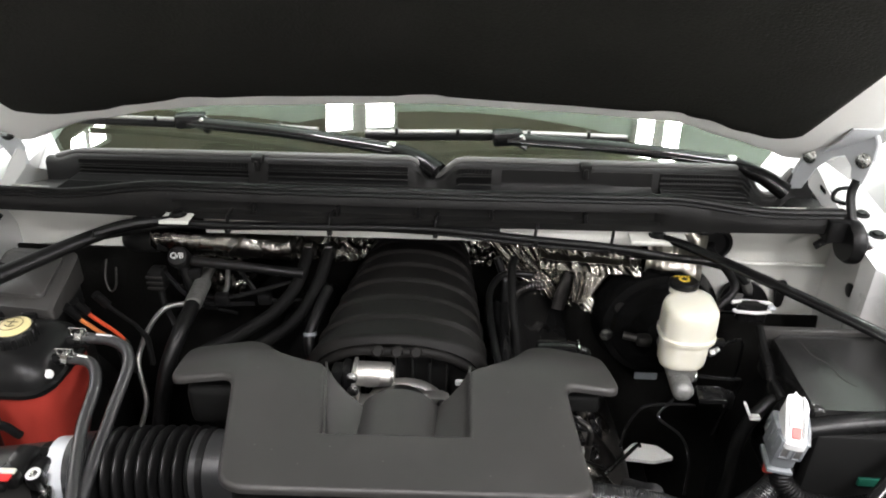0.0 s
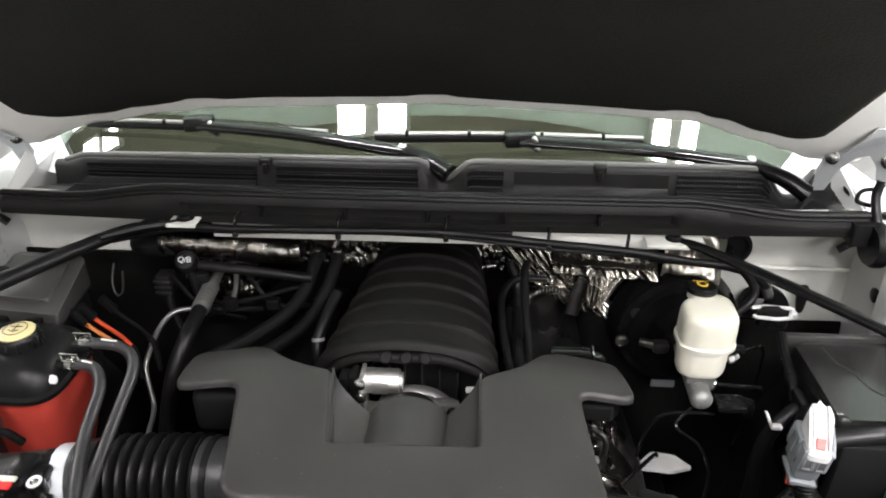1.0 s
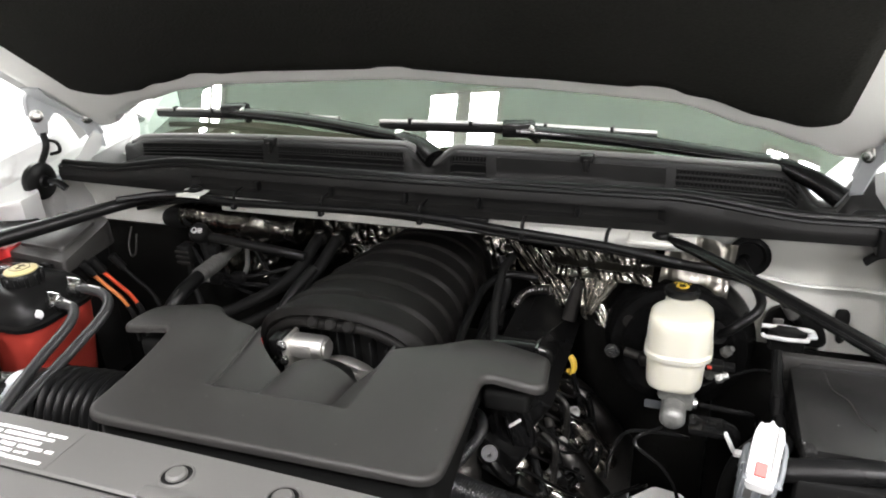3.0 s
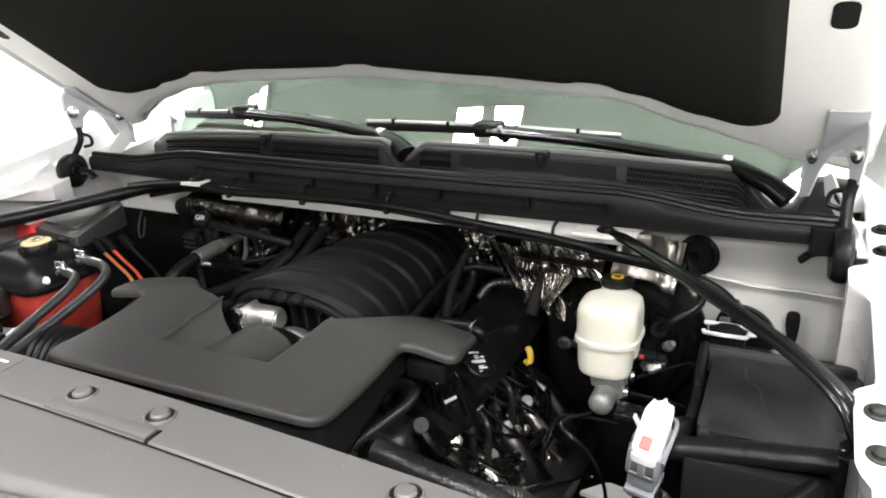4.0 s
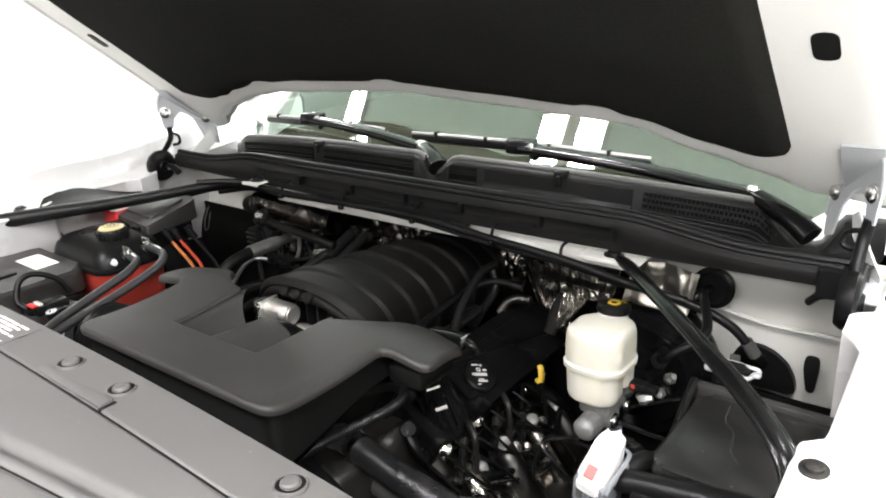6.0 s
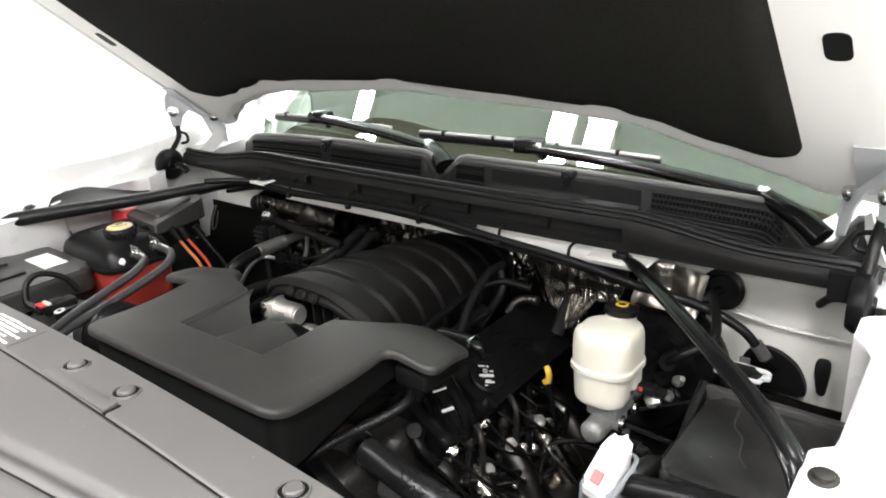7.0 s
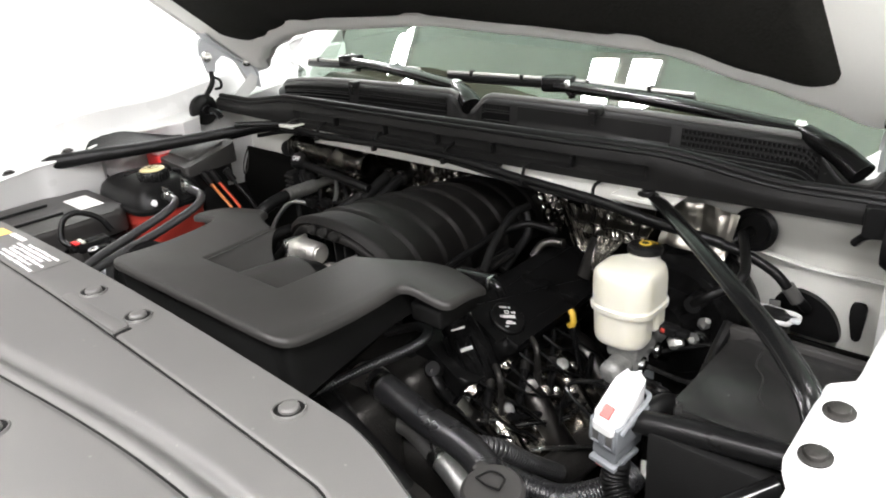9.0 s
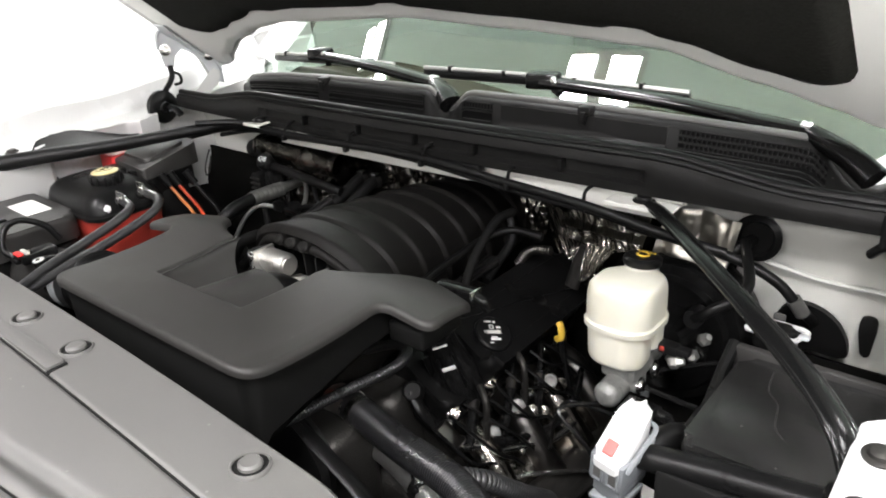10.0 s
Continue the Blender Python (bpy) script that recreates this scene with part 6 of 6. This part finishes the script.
# ---- passenger side ----
def coolant_tank():
    e = thing("coolant_tank", (-0.54, 0.78, 0.95), "coolant surge tank, black upper half over a red lower half", "coolant tank")

    def loft(levels, cx, cy):
        bm = bmesh.new()
        rings = []
        for z, hx, hy in levels:
            base = rounded([(-hx, -hy), (hx, -hy), (hx, hy), (-hx, hy)], min(hx, hy) * 0.55, 5)
            rings.append([bm.verts.new((cx + x, cy + y, z)) for x, y in base])
        n = len(rings[0])
        for a, b in zip(rings, rings[1:]):
            for i in range(n):
                bm.faces.new((a[i], a[(i + 1) % n], b[(i + 1) % n], b[i]))
        bm.faces.new(list(reversed(rings[0])))
        bm.faces.new(rings[-1])
        return bm
    part("lower_half", loft([(0.93, 0.075, 0.052), (0.96, 0.085, 0.058), (1.04, 0.098, 0.064), (1.094, 0.103, 0.068)], -0.580, 0.795), RED, e, "red translucent lower half")
    part("upper_half", loft([(1.092, 0.112, 0.074), (1.099, 0.113, 0.075), (1.102, 0.108, 0.070), (1.112, 0.106, 0.068), (1.125, 0.100, 0.063), (1.136, 0.088, 0.052), (1.143, 0.066, 0.040), (1.1455, 0.038, 0.024)], -0.585, 0.795), BLACK, e, "black domed upper half")
    cap = part("cap", lathe([(0, 0), (0.026, 0), (0.028, 0.004), (0.028, 0.020), (0.025, 0.024), (0.0, 0.024)], (-0.540, 0.790, 1.137), (0, 0, 1), 24), BLACK, e, "ribbed black cap with a beige top")
    part("cap_top", lathe([(0, 0), (0.023, 0), (0.024, 0.003), (0.018, 0.006), (0.0, 0.007)], (-0.540, 0.790, 1.160), (0, 0, 1), 24), BEIGE, cap, "beige warning top")
    for i in range(12):
        a = i * math.pi / 6
        part("grip", box(-0.003, 0.003, -0.002, 0.002, 0.002, 0.021, 0.001, 1, m=Matrix.Translation((-0.540 + 0.028 * math.cos(a), 0.790 + 0.028 * math.sin(a), 1.137)) @ pose(0, 0, 0, 0, 0, math.degrees(a) + 90)), BLACK, cap)
    ring = [(-0.540 + 0.015 * math.cos(a), 0.790 + 0.015 * math.sin(a), 1.1672) for a in steps(0, 6.283, 24)]
    part("cap_print", merge(tube(ring, 0.0005, 5, 1), tube([(-0.547, 0.786, 1.1676), (-0.540, 0.783, 1.1676), (-0.533, 0.786, 1.1676)], 0.0006, 5), tube([(-0.548, 0.794, 1.1676), (-0.532, 0.794, 1.1676)], 0.0006, 5, 2), tube([(-0.540, 0.785, 1.1678), (-0.540, 0.799, 1.1676)], 0.0006, 5, 2)), MATTE, cap)
    for y in (0.778, 0.818):
        part("outlet", tube([(-0.49, y, 1.118), (-0.455, y - 0.002, 1.122)], 0.008, 12, 3), BLACK, e)
    bolt(e, (-0.482, 0.752, 1.112), (1, -0.8, 0.4), 0.005, WHITE, "screw", "pale plastic screw")
    part("bracket", box(-0.66, -0.60, 0.82, 0.87, 1.08, 1.14, 0.006), BLACK, e)
    return e


coolant_tank()


def tank_hose(label, pts):
    e = thing("tank_hose", pts[0], label, "hose", "coolant tank hoses")
    part("hose_body", tube(pts, 0.0078, 14, 10), SOFT, e)
    p, q = Vector(pts[0]), Vector(pts[1])
    c = p.lerp(q, 0.12)
    clamp = part("clamp", lathe([(0.0095, -0.005), (0.0112, -0.005), (0.0112, 0.005), (0.0095, 0.005)], c, q - p, 18), STEEL, e, "bright spring clamp")
    up = Vector((0, 0, 1))
    for d in (-0.006, 0.007):
        b = c + Vector((d, -0.004, 0.007))
        part("ear", tube([b + Vector((-0.005, 0, 0)), b + Vector((-0.005, 0, 0.012)), b + Vector((0.005, 0, 0.012)), b + Vector((0.005, 0, 0)), b + Vector((-0.005, 0, 0))], 0.0016, 6, 1), STEEL, clamp)
    part("print", tube([p.lerp(q, 0.55) + up * 0.0092, p.lerp(q, 0.95) + up * 0.0093], 0.0012, 6, 2), PRINT, e)


tank_hose("black hose from the coolant tank to the radiator side", [(-0.468, 0.777, 1.122), (-0.430, 0.770, 1.120), (-0.408, 0.735, 1.112), (-0.395, 0.665, 1.098), (-0.365, 0.58, 1.088), (-0.33, 0.50, 1.07), (-0.30, 0.43, 1.03)])
tank_hose("black hose from the coolant tank toward the engine front", [(-0.472, 0.818, 1.127), (-0.415, 0.815, 1.124), (-0.384, 0.785, 1.114), (-0.375, 0.705, 1.095), (-0.360, 0.60, 1.080), (-0.345, 0.50, 1.06), (-0.33, 0.43, 1.02)])


def junction_box():
    e = thing("junction_box", (-0.51, 0.88, 1.1), "black battery junction box with a red end", "junction box")
    def lid_z(x, y):
        return 1.150 + 0.17 * (y - 0.858)
    part("base", prism(rounded([(-0.680, 0.870), (-0.528, 0.862), (-0.542, 0.968), (-0.680, 0.975)], 0.008), 1.090, lambda x, y: lid_z(x, y) - 0.016, 0.004, 2), BLACK, e)
    part("lid", prism(rounded([(-0.655, 0.862), (-0.520, 0.850), (-0.536, 0.968), (-0.546, 0.985), (-0.660, 0.990)], 0.008), 1.128, lid_z, 0.004, 2), DUCT, e, "black sloping lid with a raised rim")
    part("lid_ridge", prism(rounded([(-0.648, 0.880), (-0.545, 0.874), (-0.556, 0.965), (-0.650, 0.974)], 0.010), 1.140, lambda x, y: lid_z(x, y) + 0.006, 0.004, 2), DUCT, e)
    part("red_end", prism(rounded([(-0.716, 0.860), (-0.648, 0.856), (-0.648, 0.935), (-0.716, 0.930)], 0.012), 1.105, lambda x, y: 1.156 + 0.06 * (y - 0.858), 0.005, 3), BRIGHTRED, e, "bright red terminal cover")
    part("latch", box(-0.565, -0.542, 0.842, 0.850, 1.130, 1.146, 0.003), BLACK, e)
    part("stand", box(-0.610, -0.530, 0.880, 0.945, 0.90, 1.095, 0.006), MATTE, e)


junction_box()

for dx, dy, mat, lab in ((0.0, 0.0, ORANGE, "orange-red power cable from the junction box lid"), (-0.006, -0.015, AMBERCABLE, "pale orange power cable beside the red one"), (0.022, 0.022, RUBBER, "black power cable beside the orange ones")):
    c = thing("power_cable", (-0.51 + dx, 0.89 + dy, 1.13), lab, "cable", "power cables")
    part("jacket", tube([(-0.513 + dx, 0.903 + dy, 1.122), (-0.507 + dx, 0.910 + dy, 1.104), (-0.492 + dx, 0.919 + dy, 1.078), (-0.480 + dx, 0.926 + dy, 1.058), (-0.470 + dx, 0.930 + dy, 1.036)], 0.0034, 10), mat, c)
    part("loom", tube([(-0.472 + dx, 0.929 + dy, 1.040), (-0.468 + dx, 0.931 + dy, 1.028), (-0.468 + dx, 0.933 + dy, 1.01), (-0.470 + dx, 0.935 + dy, 0.97)], 0.0048, 10), MATTE, c, "black loom over the cable's lower end")
    part("boot", tube([(-0.516 + dx, 0.900 + dy, 1.132), (-0.507 + dx, 0.910 + dy, 1.106)], 0.0072, 10, 3), RUBBER, c)


hose("wire_loop", "pale grey wire loop hanging from the firewall", [(-0.500, 0.985, 1.158), (-0.502, 0.972, 1.130), (-0.494, 0.964, 1.112), (-0.484, 0.966, 1.120), (-0.482, 0.975, 1.150)], 0.0016, DARK, "wire", n=8)
h = thing("wall_plug", (-0.464, 1.06, 1.07), "black ribbed plug on the firewall harness", "plug")
part("body", box(-0.478, -0.452, 1.055, 1.085, 1.052, 1.092, 0.004), MATTE, h)
for k in range(3):
    part("rib", box(-0.480, -0.450, 1.052, 1.056, 1.058 + 0.011 * k, 1.062 + 0.011 * k, 0.001), DARK, h)
part("wire", tube([(-0.464, 1.07, 1.055), (-0.462, 1.065, 1.02), (-0.44, 1.05, 0.97)], 0.006, 8), MATTE, h)
hose("vacuum_hose", "thick black hose down the back of the engine", [(0.163, 1.085, 1.125), (0.158, 1.045, 1.120), (0.160, 0.990, 1.085), (0.166, 0.955, 1.050), (0.168, 0.93, 1.01)], 0.0068, SHADEBLACK, "hose", n=14)


def fender_conduit():
    e = thing("fender_conduit", (-0.58, 0.86, 1.19), "thick black conduit from the fender to the cowl", "conduit")
    line = [(-0.752, 0.686, 1.172), (-0.705, 0.758, 1.176), (-0.650, 0.836, 1.179), (-0.597, 0.902, 1.185), (-0.540, 0.968, 1.193), (-0.485, 1.018, 1.200), (-0.435, 1.034, 1.203)]
    part("sleeve", tube(line[::-1], 0.0105, 16, 8, 0.85, r_end=0.0185), RUBBER, e)
    part("tip", lathe([(0.0160, -0.004), (0.0150, 0.006), (0.0105, 0.020), (0.004, 0.034), (0, 0.036)], line[0], Vector(line[0]) - Vector(line[1]), 14), RUBBER, e)
    part("split", tube([(-0.50, 0.968, 1.214), (-0.455, 1.006, 1.213), (-0.40, 1.035, 1.210)], 0.006, 8), RUBBER, e)

    def web(u, v):
        y = 0.725 + 0.185 * u
        xc = float(np.interp(y, [p[1] for p in line], [p[0] for p in line]))
        zc = float(np.interp(y, [p[1] for p in line], [p[2] for p in line]))
        k = 1 - (1 - 0.98 * v) * smooth(u / 0.25) * (1 - 0.8 * smooth((u - 0.55) / 0.45))
        return (-0.757 + (xc + 0.757) * k, y, (rail_z(y) + 0.008 + left_rise(y)) * (1 - k) + (zc + 0.006) * k - 0.004 * math.sin(math.pi * v))
    part("flap", sheet(web, steps(0, 1, 18), steps(0, 1, 10), 0.003), COWL, e, "flat rubber flap beside the fender rail")


fender_conduit()


def ac_lines():
    e = thing("air_conditioning_line", (-0.37, 0.95, 1.0), "bright and black air conditioning lines with a service cap", "pipe")
    part("hose_body", tube([(-0.425, 0.84, 0.80), (-0.405, 0.855, 0.92), (-0.385, 0.880, 1.02), (-0.370, 0.920, 1.068), (-0.369, 0.978, 1.080)], 0.0125, 14), RUBBER, e, "black rubber hose")
    part("ferrule", tube([(-0.369, 0.975, 1.080), (-0.379, 1.054, 1.076)], 0.0138, 16, 8, ripple=0.0007, pitch=0.012), PALE, e, "ringed aluminium ferrule")
    part("pipe_end", tube([(-0.379, 1.05, 1.076), (-0.384, 1.10, 1.074), (-0.388, 1.145, 1.070)], 0.0100, 12), PALE, e)
    part("thin_pipe", tube([(-0.346, 1.09, 1.095), (-0.346, 1.09, 1.075), (-0.352, 1.088, 1.045), (-0.367, 1.08, 1.026), (-0.405, 1.06, 1.028), (-0.445, 1.04, 1.031), (-0.471, 1.02, 1.006), (-0.49, 1.0, 0.964), (-0.489, 0.98, 0.942), (-0.472, 0.95, 0.893), (-0.464, 0.9, 0.876)], 0.0045, 10), PALE, e, "thin bright metal pipe")
    part("valve", merge(tube([(-0.400, 1.052, 1.065), (-0.408, 1.052, 1.115)], 0.009, 12, 3), box(-0.402, -0.378, 1.045, 1.062, 1.085, 1.105, 0.004)), BLACK, e)
    cap = part("service_cap", lathe([(0, -0.014), (0.016, -0.014), (0.0185, -0.010), (0.0185, 0.005), (0.0155, 0.009), (0, 0.010)], (-0.411, 1.05, 1.128), (0.02, -0.72, 0.7), 24), BLACK, e, "black service port cap with white lettering")
    part("manifold_pipe", tube([(-0.39, 1.052, 1.120), (-0.315, 1.05, 1.115), (-0.239, 1.05, 1.107), (-0.20, 1.055, 1.10)], 0.0085, 12), BLACK, e)
    cu = bpy.data.curves.new("lettering", "FONT")
    cu.body, cu.size, cu.align_x, cu.align_y, cu.extrude = "Q/B", 0.0140, "CENTER", "CENTER", 0.0003
    tmp = new("lettering", cu)
    me = bpy.data.meshes.new_from_object(tmp.evaluated_get(bpy.context.evaluated_depsgraph_get()))
    bpy.data.objects.remove(tmp)
    b = bmesh.new()
    b.from_mesh(me)
    bmesh.ops.transform(b, matrix=Matrix.Translation((-0.411, 1.05, 1.128)) @ pose(0, 0, 0, 45.5, 0, 1) @ Matrix.Translation((0, 0, 0.0102)), verts=b.verts)
    part("lettering", b, PRINT, cap, "white letters", smooth=False)


ac_lines()


def heater_hoses():
    for dx, lab in ((0.0, "black heater hose running to the firewall"), (0.036, "second black heater hose beside the manifold")):
        e = thing("heater_hose", (-0.25 + dx, 1.0, 1.08), lab, "hose", "heater hoses")
        part("hose_body", tube([(-0.200 + dx, 1.135, 1.112), (-0.202 + dx, 1.100, 1.108), (-0.212 + dx, 1.050, 1.080), (-0.240 + dx, 1.005, 1.055 - dx * 0.4), (-0.290 + dx, 0.965, 1.035 - dx * 0.5), (-0.35 + dx, 0.93, 1.015 - dx * 0.5), (-0.40 + dx, 0.93, 0.96)], 0.0108, 14), SHADEBLACK, e)
        part("clamp", tube([(-0.201 + dx, 1.118, 1.110), (-0.202 + dx, 1.108, 1.109)], 0.0125, 16, 2), DARK, e)
        part("clamp_screw", box(-0.208 + dx, -0.194 + dx, 1.105, 1.118, 1.120, 1.126, 0.002), STEEL, e)


heater_hoses()

h = thing("vapor_line", (-0.16, 0.9, 1.05), "thin black vapour line with pale ring fittings", "hose")
part("line", tube([(-0.135, 0.87, 1.02), (-0.150, 0.885, 1.045), (-0.158, 0.90, 1.075), (-0.152, 0.93, 1.10), (-0.14, 0.98, 1.12)], 0.0085, 12), RUBBER, h)
for z, y, x in ((1.045, 0.885, -0.150), (1.082, 0.906, -0.157)):
    part("ring", lathe([(0.0088, -0.002), (0.0105, -0.002), (0.0105, 0.003), (0.0088, 0.003)], (x, y, z), (-0.1, 0.5, 1), 16), GREY, h)
part("lock", box(-0.185, -0.175, 0.872, 0.882, 1.035, 1.045, 0.002), BRIGHTRED, h, "small red plug lock")
hose("brake_vacuum_line", "black vacuum line along the manifold side", [(0.138, 0.86, 1.060), (0.130, 0.905, 1.070), (0.122, 1.00, 1.074), (0.125, 1.06, 1.080), (0.150, 1.10, 1.085), (0.20, 1.11, 1.08)], 0.006, n=12)
hose("fuel_rail", "dark fuel rail beside the manifold", [(0.145, 0.86, 1.035), (0.148, 0.95, 1.045), (0.150, 1.05, 1.050)], 0.010, GLOSS, "pipe", n=12)
hose("crankcase_hose", "black breather hose with a pale ring", [(0.165, 0.90, 1.035), (0.150, 0.945, 1.042), (0.138, 1.00, 1.045), (0.135, 1.06, 1.048)], 0.0070, n=12)
hose("harness_branch", "black engine harness beside the manifold", [(0.155, 1.02, 1.03), (0.150, 1.06, 1.045), (0.150, 1.10, 1.07), (0.135, 1.115, 1.11)], 0.0072, n=12)
h = thing("coil_plug", (0.22, 0.87, 1.09), "glossy black plug tucked behind the resonator wing", "connector")
part("plug", merge(box(0.190, 0.250, 0.862, 0.884, 1.088, 1.106, 0.005), tube([(0.250, 0.873, 1.097), (0.262, 0.874, 1.092), (0.266, 0.878, 1.080)], 0.007, 10)), GLOSS, h)
part("band", box(0.2495, 0.2535, 0.861, 0.885, 1.087, 1.107, 0.002), STEEL, h)
hose("oxygen_sensor_lead", "brassy braided lead behind the valve cover", [(0.163, 1.095, 1.030), (0.175, 1.10, 1.050), (0.195, 1.10, 1.062), (0.222, 1.10, 1.066)], 0.007, SHIELD, "cable", n=10, ripple=0.001, pitch=0.005)
# Flat metal strap hanging beside the foil shield.
hose("metal_strap", "dark metal strip beside the brake booster", [(0.270, 1.128, 1.072), (0.258, 1.122, 1.040), (0.250, 1.115, 1.005)], 0.012, SHIELD, "shaft", n=12, flat=0.35)
hose("brake_pipe", "thin pale metal pipe low beside the engine", [(0.40, 0.97, 0.815), (0.391, 0.963, 0.82), (0.331, 0.885, 0.84), (0.30, 0.86, 0.83)], 0.0035, STEEL, "pipe", n=8)
h = thing("cable_tie", (0.50, 0.82, 1.03), "white plastic strap clip beside the harness connector", "clip")
part("strap", merge(box(-0.002, 0.002, -0.004, 0.004, -0.013, 0.013, 0.001, 1, m=Matrix.Translation((0.493, 0.82, 1.040)) @ pose(0, 0, 0, 0, -25, 0)), box(0.498, 0.514, 0.815, 0.825, 1.023, 1.029, 0.002)), WHITE, h)

hose("fuse_conduit", "glossy black conduit dropping beside the fuse centre", [(0.580, 0.87, 1.00), (0.548, 0.855, 1.030), (0.520, 0.838, 1.022), (0.503, 0.832, 0.992), (0.497, 0.83, 0.950), (0.500, 0.83, 0.89), (0.50, 0.84, 0.80)], 0.0100, RUBBER, "conduit", n=12)
hose("brake_tube", "thin dark brake tube bent below the master cylinder", [(0.345, 0.90, 0.88), (0.351, 0.90, 0.925), (0.370, 0.90, 0.966), (0.413, 0.90, 0.975), (0.451, 0.90, 0.975)], 0.0028, GLOSS, "pipe", n=8)
hose("brake_tube", "thin dark brake tube running down to the frame", [(0.415, 0.90, 0.985), (0.383, 0.86, 0.984), (0.422, 0.86, 0.948), (0.445, 0.86, 0.897), (0.45, 0.86, 0.82)], 0.0026, GLOSS, "pipe", n=8)
hose("ribbed_conduit", "ribbed black conduit between radiator hose and exhaust", [(0.345, 0.715, 0.965), (0.36, 0.745, 0.945), (0.362, 0.80, 0.888), (0.362, 0.872, 0.82)], 0.0115, SOFT, "conduit", n=12, ripple=0.0011, pitch=0.007)
h = thing("brake_fitting", (0.48, 0.99, 1.02), "bright hydraulic fittings beside the fluid reservoir", "fitting")
for fx, fy, fz, ax in ((0.482, 0.962, 1.036, (1, 0.2, 0.3)), (0.486, 1.010, 1.020, (0.3, -1, 0.4)), (0.492, 1.030, 1.036, (0.6, -0.4, 0.7)), (0.470, 0.985, 1.024, (0.2, -1, 0.2))):
    part("nut", lathe([(0, -0.006), (0.0075, -0.006), (0.0085, -0.004), (0.0085, 0.003), (0.006, 0.005), (0.0045, 0.012), (0, 0.012)], (fx, fy, fz), ax, 6), PALE, h)
h = thing("wire_loom", (-0.33, 1.05, 1.05), "black leads crossing below the cowl", "wiring")
for k, (x0, z0, x1, z1) in enumerate(((-0.46, 1.09, -0.30, 1.02), (-0.44, 1.05, -0.22, 1.07), (-0.40, 1.10, -0.34, 0.99), (-0.33, 1.09, -0.20, 1.02))):
    y = 1.075 + 0.006 * k
    part("lead", tube([(x0, y, z0), (x0 * 0.6 + x1 * 0.4, y - 0.02, (z0 + z1) / 2 - 0.02), (x1, y, z1)], 0.0045, 8, 8), GLOSS, h)
    part("connector", box(x0 * 0.6 + x1 * 0.4 - 0.012, x0 * 0.6 + x1 * 0.4 + 0.012, y - 0.030, y - 0.012, (z0 + z1) / 2 - 0.030, (z0 + z1) / 2 - 0.010, 0.004), BLACK, h)
